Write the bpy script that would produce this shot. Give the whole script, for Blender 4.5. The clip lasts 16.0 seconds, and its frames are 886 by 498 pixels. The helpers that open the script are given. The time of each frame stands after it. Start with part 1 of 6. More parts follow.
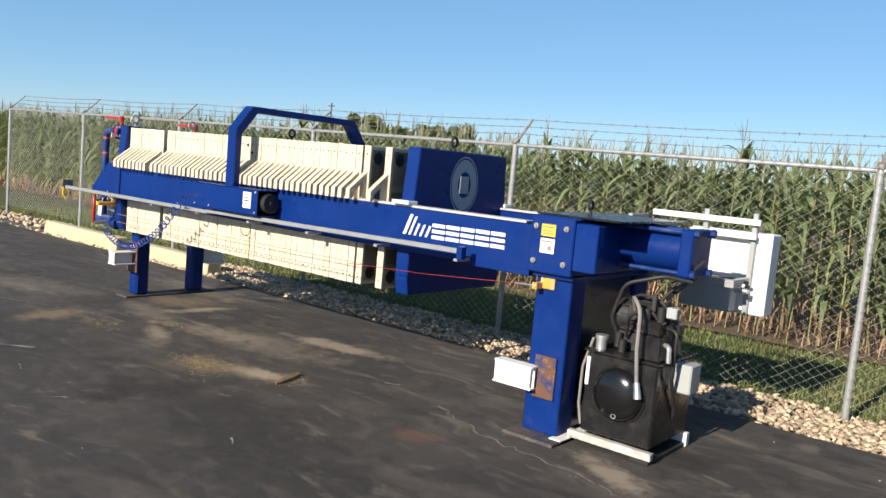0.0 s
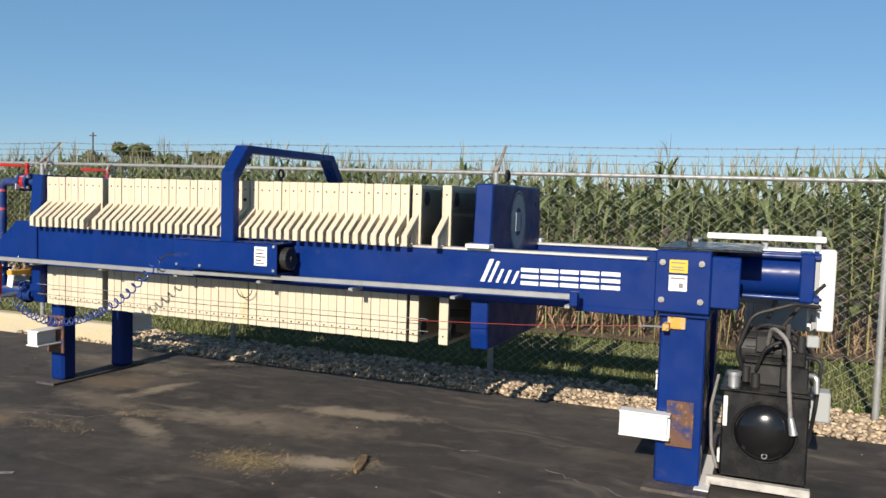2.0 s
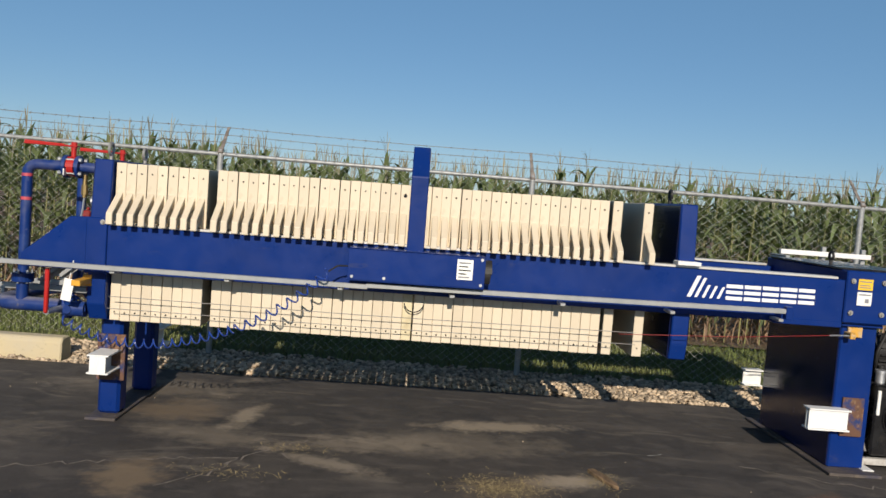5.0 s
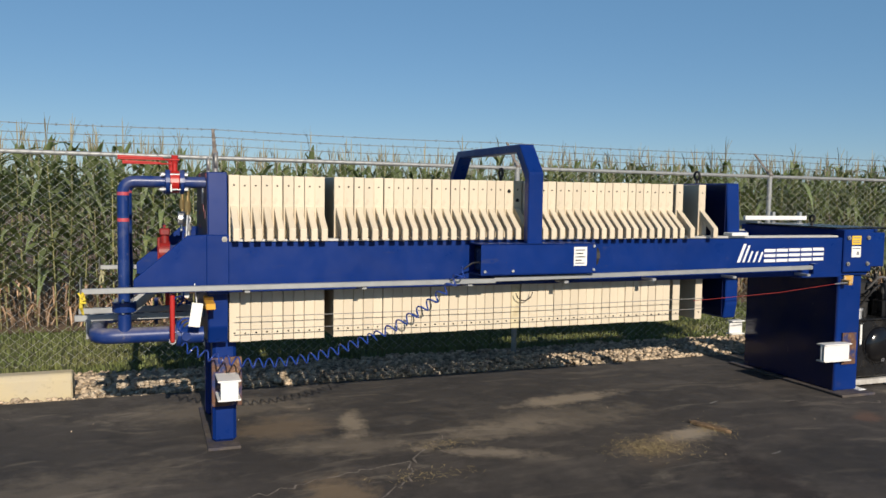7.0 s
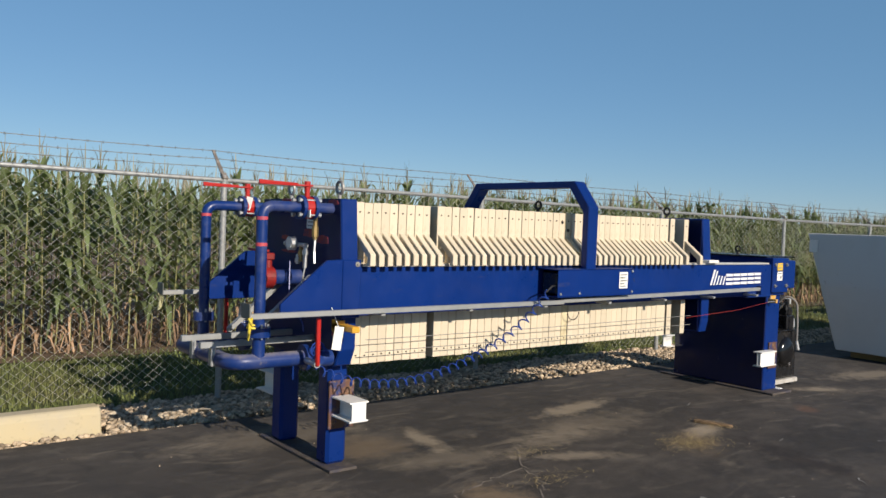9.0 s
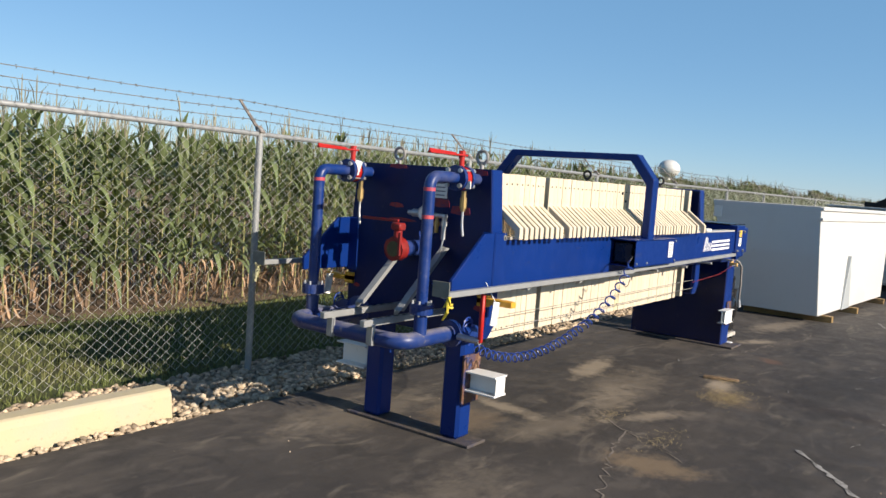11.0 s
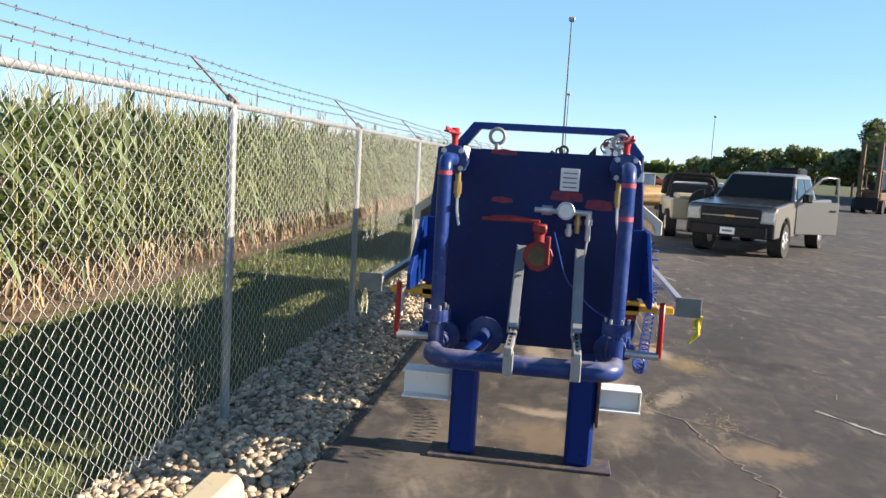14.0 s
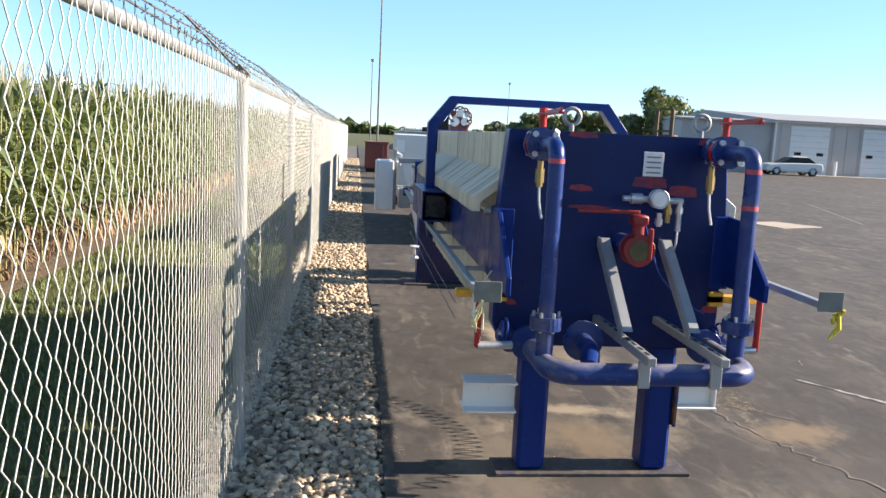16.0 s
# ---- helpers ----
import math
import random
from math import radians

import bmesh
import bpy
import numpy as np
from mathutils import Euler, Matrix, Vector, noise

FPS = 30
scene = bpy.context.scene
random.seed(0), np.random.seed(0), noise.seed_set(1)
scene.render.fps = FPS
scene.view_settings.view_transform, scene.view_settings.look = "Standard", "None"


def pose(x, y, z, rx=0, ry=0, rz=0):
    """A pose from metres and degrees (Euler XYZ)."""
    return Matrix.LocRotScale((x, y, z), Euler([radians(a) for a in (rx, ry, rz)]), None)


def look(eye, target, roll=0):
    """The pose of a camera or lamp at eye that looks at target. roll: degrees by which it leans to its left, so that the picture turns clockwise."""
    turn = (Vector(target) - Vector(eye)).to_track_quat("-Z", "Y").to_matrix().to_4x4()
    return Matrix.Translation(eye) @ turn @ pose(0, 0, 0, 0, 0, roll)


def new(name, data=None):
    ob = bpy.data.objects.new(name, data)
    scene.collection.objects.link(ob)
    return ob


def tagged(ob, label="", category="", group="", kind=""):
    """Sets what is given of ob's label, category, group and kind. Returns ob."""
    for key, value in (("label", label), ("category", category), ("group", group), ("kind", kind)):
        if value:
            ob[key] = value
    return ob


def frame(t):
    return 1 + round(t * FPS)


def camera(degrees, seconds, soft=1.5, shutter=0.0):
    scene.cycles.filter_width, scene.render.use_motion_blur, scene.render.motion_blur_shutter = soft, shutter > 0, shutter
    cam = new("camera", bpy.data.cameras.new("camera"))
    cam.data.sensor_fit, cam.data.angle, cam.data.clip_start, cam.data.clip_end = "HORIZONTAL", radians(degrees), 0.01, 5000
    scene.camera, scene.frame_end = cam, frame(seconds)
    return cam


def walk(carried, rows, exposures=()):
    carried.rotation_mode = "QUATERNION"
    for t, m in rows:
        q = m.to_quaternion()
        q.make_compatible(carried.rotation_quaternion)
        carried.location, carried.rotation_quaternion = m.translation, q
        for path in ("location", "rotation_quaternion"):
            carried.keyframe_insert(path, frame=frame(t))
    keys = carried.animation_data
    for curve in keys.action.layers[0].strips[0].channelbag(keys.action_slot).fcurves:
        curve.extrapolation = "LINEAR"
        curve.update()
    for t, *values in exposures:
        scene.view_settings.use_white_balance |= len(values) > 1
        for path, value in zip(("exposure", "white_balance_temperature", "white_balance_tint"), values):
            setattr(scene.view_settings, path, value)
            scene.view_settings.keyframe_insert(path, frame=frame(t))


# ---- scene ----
cam = camera(58.3, 16.0)
PATH = [
    (0, (0.95, 0.277, 1.753), (-0.29, 1.832, 1.548), 5.2),
    (0.5, (0.425, 0.158, 1.785), (-0.756, 1.757, 1.561), 4.6),
    (1, (-0.077, -0.019, 1.784), (-1.166, 1.643, 1.555), 3.5),
    (1.5, (-0.632, -0.096, 1.74), (-1.577, 1.66, 1.58), 2.8),
    (2, (-1.226, -0.251, 1.762), (-1.997, 1.59, 1.64), 1.7),
    (2.5, (-1.813, -0.369, 1.788), (-2.429, 1.53, 1.679), 1.9),
    (3, (-2.435, -0.415, 1.794), (-2.924, 1.521, 1.679), 2.4),
    (3.5, (-3.086, -0.615, 1.782), (-3.449, 1.347, 1.648), 3.5),
    (4, (-3.725, -0.717, 1.751), (-3.924, 1.269, 1.618), 3.7),
    (4.5, (-4.399, -0.771, 1.774), (-4.465, 1.223, 1.642), 4.0),
    (5, (-5.058, -0.848, 1.781), (-4.982, 1.147, 1.658), 4.4),
    (5.2, (-5.317, -0.836, 1.757), (-5.193, 1.156, 1.637), 4.6),
    (7.3, (-8.06, -0.551, 1.77), (-7.269, 1.28, 1.632), -0.1),
    (7.5, (-8.3, -0.518, 1.777), (-7.444, 1.285, 1.645), -0.6),
    (8, (-8.909, -0.296, 1.769), (-7.898, 1.426, 1.655), -0.1),
    (8.5, (-9.554, -0.1, 1.769), (-8.412, 1.54, 1.686), 1.4),
    (9, (-10.105, 0.214, 1.742), (-8.867, 1.783, 1.678), 2.1),
    (9.5, (-10.654, 0.606, 1.759), (-9.395, 2.158, 1.676), 1.9),
    (9.7, (-10.858, 0.764, 1.759), (-9.538, 2.264, 1.663), 2.3),
    (11.8, (-11.957, 2.898, 1.814), (-10.215, 3.862, 1.618), 3.2),
    (12, (-11.996, 3.104, 1.8), (-10.22, 4.003, 1.605), 2.9),
    (12.5, (-12.072, 3.657, 1.822), (-10.222, 4.388, 1.614), 3.3),
    (13, (-12.019, 4.229, 1.822), (-10.112, 4.794, 1.603), 3.7),
    (13.5, (-12.024, 4.785, 1.817), (-10.083, 5.217, 1.601), 3.2),
    (14, (-11.968, 5.304, 1.827), (-10.001, 5.585, 1.596), 3.3),
    (14.5, (-11.828, 5.796, 1.848), (-9.848, 5.919, 1.594), 3.4),
    (15, (-11.789, 6.256, 1.847), (-9.809, 6.213, 1.572), 4.5),
    (15.5, (-11.701, 6.609, 1.845), (-9.731, 6.428, 1.552), 4.4),
    (16, (-11.389, 6.81, 1.842), (-9.423, 6.584, 1.555), 2.8),
]
EXPOSURES = [(0, 0.58, 6750, 11.5), (1.0, 0.53, 6750, 11.5), (2.0, 0.25, 6750, 11.5), (3.0, 0.05, 6750, 11.5), (5.0, -0.08, 6750, 11.5), (9.5, 0.10, 6800, 12), (11.8, 0.72, 6950, 13), (12.5, 0.86, 7000, 13), (13.5, 1.12, 7050, 14), (15, 1.37, 7100, 15), (16, 1.42, 7100, 15)]
walk(cam, [(t, look(eye, target, roll)) for t, eye, target, roll in PATH], EXPOSURES)

# ---- light ----
SUN_EL = 24.4
world = bpy.data.worlds.new("sky")
scene.world = world
world.use_nodes = True
wn = world.node_tree
sky = wn.nodes.new("ShaderNodeTexSky")
sky.sky_type = "NISHITA"
sky.sun_disc = False
sky.sun_elevation = radians(SUN_EL)
sky.sun_rotation = radians(180)
sky.altitude, sky.air_density, sky.dust_density, sky.ozone_density = 1200, 0.92, 0.0, 2.6
tone = wn.nodes.new("ShaderNodeHueSaturation")
tone.inputs["Saturation"].default_value = 1.08
wn.links.new(sky.outputs[0], tone.inputs["Color"])
haze = wn.nodes.new("ShaderNodeMix")  # summer haze, thinning with height
haze.data_type = "RGBA"
up_z = wn.nodes.new("ShaderNodeSeparateXYZ")
wn.links.new(wn.nodes.new("ShaderNodeTexCoord").outputs["Generated"], up_z.inputs[0])
thin = wn.nodes.new("ShaderNodeMapRange")
thin.inputs["From Min"].default_value, thin.inputs["From Max"].default_value = 0.30, 0.75
thin.inputs["To Min"].default_value, thin.inputs["To Max"].default_value = 0.45, 0.0
wn.links.new(up_z.outputs["Z"], thin.inputs[0])
wn.links.new(thin.outputs[0], haze.inputs[0])
haze.inputs[7].default_value = (1.85, 4.7, 8.2, 1)
wn.links.new(tone.outputs[0], haze.inputs[6])
wn.links.new(haze.outputs[2], wn.nodes["Background"].inputs[0])
wn.nodes["Background"].inputs[1].default_value = 0.080
sun = new("sun", bpy.data.lights.new("sun", "SUN"))
sun.data.energy, sun.data.angle, sun.data.color = 5.0, radians(0.55), (1.0, 0.92, 0.80)
sun.matrix_world = look((0, -40, 40 * math.tan(radians(SUN_EL))), (0, 0, 0))


# ---- materials ----
def srgb(h):
    c = [int(h[i:i + 2], 16) / 255 for i in (0, 2, 4)]
    return tuple(((v + 0.055) / 1.055) ** 2.4 if v > 0.04 else v / 12.92 for v in c) + (1,)


class Mat:
    """A node material: colour mixed at two scales, roughness, metal, bump."""

    def __init__(self, name, col, rough=0.5, metal=0.0, spec=0.5):
        self.m = bpy.data.materials.new(name)
        self.m.use_nodes = True
        self.t = self.m.node_tree
        self.b = self.t.nodes["Principled BSDF"]
        self.b.inputs["Roughness"].default_value = rough
        self.b.inputs["Metallic"].default_value = metal
        self.b.inputs["Specular IOR Level"].default_value = spec
        self.b.inputs["Base Color"].default_value = col
        rgb = self.t.nodes.new("ShaderNodeRGB")
        rgb.outputs[0].default_value = col
        self.c = rgb.outputs[0]
        self.h = None
        self.co = self.t.nodes.new("ShaderNodeTexCoord").outputs["Object"]

    def node(self, kind, **kw):
        n = self.t.nodes.new("ShaderNode" + kind)
        for k, v in kw.items():
            n.inputs[k.replace("_", " ")].default_value = v
        return n

    def link(self, a, b):
        self.t.links.new(a, b)

    def noise(self, scale, detail=4.0, rough=0.6, stretch=None, distortion=0.0):
        n = self.node("TexNoise", Scale=scale, Detail=detail, Roughness=rough, Distortion=distortion)
        co = self.co
        if stretch:
            mp = self.t.nodes.new("ShaderNodeMapping")
            mp.inputs["Scale"].default_value = stretch
            self.link(co, mp.inputs[0])
            co = mp.outputs[0]
        self.link(co, n.inputs["Vector"])
        return n.outputs["Fac"]

    def ramp(self, fac, lo, hi, a=0.0, b=1.0):
        n = self.node("MapRange", From_Min=lo, From_Max=hi, To_Min=a, To_Max=b)
        self.link(fac, n.inputs[0])
        return n.outputs[0]

    def math(self, op, a, b):
        n = self.t.nodes.new("ShaderNodeMath")
        n.operation = op
        for i, v in enumerate((a, b)):
            if isinstance(v, (int, float)):
                n.inputs[i].default_value = v
            else:
                self.link(v, n.inputs[i])
        return n.outputs[0]

    def mix(self, fac, col, mode="MIX"):
        n = self.t.nodes.new("ShaderNodeMix")
        n.data_type, n.blend_type = "RGBA", mode
        if isinstance(fac, (int, float)):
            n.inputs[0].default_value = fac
        else:
            self.link(fac, n.inputs[0])
        self.link(self.c, n.inputs[6])
        if isinstance(col, tuple):
            n.inputs[7].default_value = col
        else:
            self.link(col, n.inputs[7])
        self.c = n.outputs[2]
        return self

    def spots(self, scale, lo, hi, col, amount=1.0, **kw):
        return self.mix(self.ramp(self.noise(scale, **kw), lo, hi, 0, amount), col)

    def rough(self, scale, a, b, **kw):
        self.link(self.ramp(self.noise(scale, **kw), 0.3, 0.7, a, b), self.b.inputs["Roughness"])
        return self

    def bump(self, scale, dist=0.002, strength=0.5, **kw):
        n = self.node("Bump", Strength=strength, Distance=dist)
        self.link(self.noise(scale, **kw), n.inputs["Height"])
        if self.h:
            self.link(self.h, n.inputs["Normal"])
        self.h = n.outputs[0]
        return self

    def vary(self, amount=0.15, island=False):
        src = self.t.nodes.new("ShaderNodeNewGeometry").outputs["Random Per Island"] if island else self.t.nodes.new("ShaderNodeObjectInfo").outputs["Random"]
        n = self.t.nodes.new("ShaderNodeHueSaturation")
        self.link(self.ramp(src, 0, 1, 1 - amount, 1 + amount), n.inputs["Value"])
        self.link(self.c, n.inputs["Color"])
        self.c = n.outputs[0]
        return self

    def done(self):
        self.link(self.c, self.b.inputs["Base Color"])
        if self.h:
            self.link(self.h, self.b.inputs["Normal"])
        return self.m


BLUE = (0.0025, 0.026, 0.165, 1)
M = {}
M["blue"] = Mat("blue_enamel", BLUE, 0.32, spec=0.2).spots(1.7, 0.4, 0.75, (0.0025, 0.020, 0.125, 1), 0.8).spots(28, 0.66, 0.74, (0.018, 0.05, 0.20, 1), 0.5).spots(4, 0.64, 0.76, (0.07, 0.07, 0.085, 1), 0.35, stretch=(1, 1, 3)).spots(60, 0.70, 0.76, (0.10, 0.06, 0.04, 1), 0.5).rough(6, 0.25, 0.5).bump(40, 0.0006, 0.3).done()
M["blue_pipe"] = Mat("blue_pipe_enamel", (0.006, 0.030, 0.155, 1), 0.3, spec=0.4).spots(6, 0.5, 0.8, (0.05, 0.09, 0.25, 1), 0.6).spots(4, 0.52, 0.72, (0.11, 0.12, 0.19, 1), 0.6).spots(20, 0.64, 0.75, (0.20, 0.20, 0.26, 1), 0.5).rough(9, 0.22, 0.5).bump(60, 0.0006, 0.3).done()
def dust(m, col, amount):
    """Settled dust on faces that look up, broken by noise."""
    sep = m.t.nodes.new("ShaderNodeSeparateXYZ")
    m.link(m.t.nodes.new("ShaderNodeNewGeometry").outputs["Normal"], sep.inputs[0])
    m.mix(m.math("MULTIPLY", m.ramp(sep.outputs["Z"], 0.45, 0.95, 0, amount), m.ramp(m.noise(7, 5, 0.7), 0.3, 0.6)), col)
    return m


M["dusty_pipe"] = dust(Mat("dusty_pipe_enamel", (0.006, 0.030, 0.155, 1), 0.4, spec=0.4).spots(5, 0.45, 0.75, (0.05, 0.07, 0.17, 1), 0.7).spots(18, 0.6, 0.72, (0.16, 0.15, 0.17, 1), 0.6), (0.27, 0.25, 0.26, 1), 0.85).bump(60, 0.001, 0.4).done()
# Glossy navy of the column wall; also paints the shade on the follower's inner face.
M["navy"] = Mat("navy_gloss_and_shade", (0.006, 0.012, 0.060, 1), 0.16).spots(3, 0.5, 0.75, (0.02, 0.02, 0.05, 1), 0.6).rough(5, 0.08, 0.3).done()
M["cream"] = Mat("cream_polypropylene", (0.66, 0.57, 0.43, 1), 0.5).spots(3.0, 0.45, 0.75, (0.58, 0.48, 0.33, 1), 0.5, stretch=(1, 1, 0.4)).spots(14, 0.64, 0.74, (0.50, 0.42, 0.30, 1), 0.35).vary(0.07).bump(30, 0.0008, 0.4).done()
M["cream_dirty"] = Mat("stained_polypropylene", (0.66, 0.57, 0.37, 1), 0.6).spots(9, 0.5, 0.7, (0.35, 0.27, 0.14, 1), 0.5).bump(30, 0.001, 0.4).done()
M["hole"] = Mat("dark_hole", (0.01, 0.01, 0.01, 1), 0.9).done()
M["black"] = Mat("black_enamel", (0.012, 0.012, 0.013, 1), 0.25).spots(7, 0.55, 0.75, (0.05, 0.045, 0.04, 1), 0.6).rough(8, 0.12, 0.45).bump(30, 0.0008, 0.3).done()
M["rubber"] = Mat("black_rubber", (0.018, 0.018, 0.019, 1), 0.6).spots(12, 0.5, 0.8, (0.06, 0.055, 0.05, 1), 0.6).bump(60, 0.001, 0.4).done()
M["steel"] = Mat("galvanised_steel", (0.55, 0.56, 0.57, 1), 0.42, 0.75).spots(18, 0.45, 0.7, (0.40, 0.41, 0.43, 1), 0.7).spots(3, 0.6, 0.8, (0.33, 0.30, 0.27, 1), 0.4).rough(20, 0.32, 0.55).bump(60, 0.0005, 0.3).done()
M["galv"] = Mat("weathered_galvanised", (0.35, 0.36, 0.36, 1), 0.5, 0.35).spots(9, 0.4, 0.7, (0.27, 0.285, 0.29, 1), 0.7).spots(3, 0.62, 0.8, (0.27, 0.22, 0.17, 1), 0.5).bump(40, 0.0006, 0.3).done()
M["wire"] = Mat("bright_zinc_wire", (0.54, 0.54, 0.505, 1), 0.55, 0.1).spots(6, 0.45, 0.7, (0.40, 0.40, 0.37, 1), 0.7).done()
M["dusty"] = Mat("dusty_base_steel", (0.075, 0.062, 0.055, 1), 0.75).spots(5, 0.48, 0.68, (0.022, 0.030, 0.08, 1), 0.6).spots(22, 0.5, 0.7, (0.16, 0.13, 0.10, 1), 0.7).bump(50, 0.001, 0.5).done()
M["white"] = Mat("white_paint", (0.78, 0.78, 0.76, 1), 0.45).spots(4, 0.55, 0.8, (0.62, 0.60, 0.55, 1), 0.5).spots(17, 0.68, 0.76, (0.32, 0.22, 0.14, 1), 0.4).bump(35, 0.0008, 0.3).done()
M["paper"] = Mat("white_label", (0.80, 0.80, 0.76, 1), 0.6).spots(20, 0.55, 0.75, (0.62, 0.61, 0.56, 1), 0.4).done()
M["ink"] = Mat("grey_ink", (0.22, 0.22, 0.24, 1), 0.7).done()
M["yellow"] = Mat("yellow_paint", (0.72, 0.36, 0.03, 1), 0.5).spots(14, 0.55, 0.72, (0.36, 0.20, 0.06, 1), 0.6).bump(40, 0.0006, 0.3).done()
M["skid_white"] = Mat("scuffed_white_paint", (0.52, 0.50, 0.46, 1), 0.6).spots(7, 0.45, 0.65, (0.26, 0.23, 0.20, 1), 0.7).spots(25, 0.6, 0.7, (0.12, 0.08, 0.05, 1), 0.6).bump(40, 0.001, 0.4).done()
# Dark gloss that stands for shade and reflection on the silver truck's bonnet.
M["dark_gloss"] = Mat("bonnet_shade_gloss", (0.022, 0.022, 0.023, 1), 0.22).rough(3, 0.16, 0.3).done()
M["worn_yellow"] = Mat("worn_yellow_paint", (0.62, 0.33, 0.05, 1), 0.6).spots(22, 0.45, 0.6, (0.45, 0.38, 0.28, 1), 0.8).spots(30, 0.55, 0.65, (0.14, 0.07, 0.03, 1), 0.8).bump(40, 0.001, 0.4).done()
# Darker red: shade painted on the feed inlet valve; plain dull tone on the cable.
M["dull_red"] = Mat("dull_and_shaded_red", (0.26, 0.014, 0.013, 1), 0.5).spots(14, 0.5, 0.7, (0.13, 0.02, 0.02, 1), 0.7).bump(40, 0.001, 0.4).done()
M["red"] = Mat("red_enamel", (0.43, 0.016, 0.012, 1), 0.38).spots(10, 0.5, 0.75, (0.36, 0.02, 0.02, 1), 0.6).bump(40, 0.0006, 0.3).done()
M["pink"] = Mat("red_marker_band", (0.50, 0.07, 0.09, 1), 0.5).spots(22, 0.45, 0.6, (0.30, 0.06, 0.12, 1), 0.6).done()
M["rust"] = Mat("rusted_steel", (0.16, 0.065, 0.025, 1), 0.85).spots(13, 0.45, 0.65, (0.30, 0.14, 0.06, 1), 0.8).spots(40, 0.6, 0.7, (0.05, 0.03, 0.02, 1), 0.7).bump(50, 0.002, 0.6).done()
M["rust_patch"] = Mat("rust_eaten_enamel", (0.012, 0.030, 0.12, 1), 0.7).spots(11, 0.36, 0.52, (0.13, 0.060, 0.030, 1), 0.95).spots(26, 0.56, 0.68, (0.27, 0.17, 0.10, 1), 0.7).spots(40, 0.6, 0.7, (0.05, 0.03, 0.02, 1), 0.7).bump(50, 0.002, 0.6).done()
M["decal"] = Mat("pale_vinyl_lettering", (0.80, 0.80, 0.80, 1), 0.45).spots(25, 0.6, 0.75, (0.55, 0.57, 0.62, 1), 0.5).done()
M["seal"] = Mat("grey_vinyl_emblem", (0.34, 0.36, 0.40, 1), 0.5).spots(25, 0.5, 0.7, (0.22, 0.24, 0.30, 1), 0.6).done()


# ---- mesh helpers ----
def part(name, bm, material, parent=None, label="", smooth=False):
    me = bpy.data.meshes.new(name)
    bm.normal_update()
    bm.to_mesh(me)
    bm.free()
    me.materials.append(M[material] if isinstance(material, str) else material)
    if smooth:
        me.shade_smooth()
        me.set_sharp_from_angle(angle=radians(38))
    ob = new(name, me)
    if parent is not None:
        under(ob, parent)
    if label:
        ob["label"] = label
    return ob


def under(ob, parent):
    """Parents ob to a thing or part whose own mesh is drawn in world metres."""
    ob.parent = parent
    if parent.parent is None:
        ob.matrix_parent_inverse = Matrix.Translation(parent.location).inverted()
    return ob


def thing(name, label, category, at=(0, 0, 0), group="", kind=""):
    ob = new(name)
    ob.empty_display_size = 0.1
    ob.location = at
    return tagged(ob, label, category, group, kind)


def bev(bm, w, seg=1):
    if w > 0:
        bmesh.ops.bevel(bm, geom=list(bm.edges), offset=w, segments=seg, affect="EDGES", clamp_overlap=True)
    return bm


def cube(x0, x1, y0, y1, z0, z1, w=0.004, bm=None):
    b = bmesh.new()
    bmesh.ops.create_cube(b, size=1)
    for v in b.verts:
        v.co = Vector((x0 + (v.co.x + 0.5) * (x1 - x0), y0 + (v.co.y + 0.5) * (y1 - y0), z0 + (v.co.z + 0.5) * (z1 - z0)))
    bev(b, w)
    return join(bm, b)


def join(bm, b):
    if bm is None:
        return b
    me = bpy.data.meshes.new("tmp")
    b.to_mesh(me)
    b.free()
    bm.from_mesh(me)
    bpy.data.meshes.remove(me)
    return bm


def prism(pts, axis, a, c, w=0.004, bm=None):
    """A polygon, given in the two other axes in order, drawn out along axis from a to c."""
    def p3(p, d):
        return {"x": (d, p[0], p[1]), "y": (p[0], d, p[1]), "z": (p[0], p[1], d)}[axis]
    b = bmesh.new()
    lo = [b.verts.new(p3(p, a)) for p in pts]
    hi = [b.verts.new(p3(p, c)) for p in pts]
    b.faces.new(lo)
    b.faces.new(hi)
    for i in range(len(pts)):
        j = (i + 1) % len(pts)
        b.faces.new((lo[i], lo[j], hi[j], hi[i]))
    bmesh.ops.recalc_face_normals(b, faces=b.faces)
    bev(b, w)
    return join(bm, b)


def rod(p, q, r, n=12, r2=None, bm=None, w=0.0):
    p, q = Vector(p), Vector(q)
    b = bmesh.new()
    bmesh.ops.create_cone(b, cap_ends=True, segments=n, radius1=r, radius2=r if r2 is None else r2, depth=(q - p).length)
    turn = (q - p).to_track_quat("Z", "Y").to_matrix().to_4x4()
    b.transform(Matrix.Translation((p + q) / 2) @ turn)
    if w:
        bev(b, w)
    return join(bm, b)


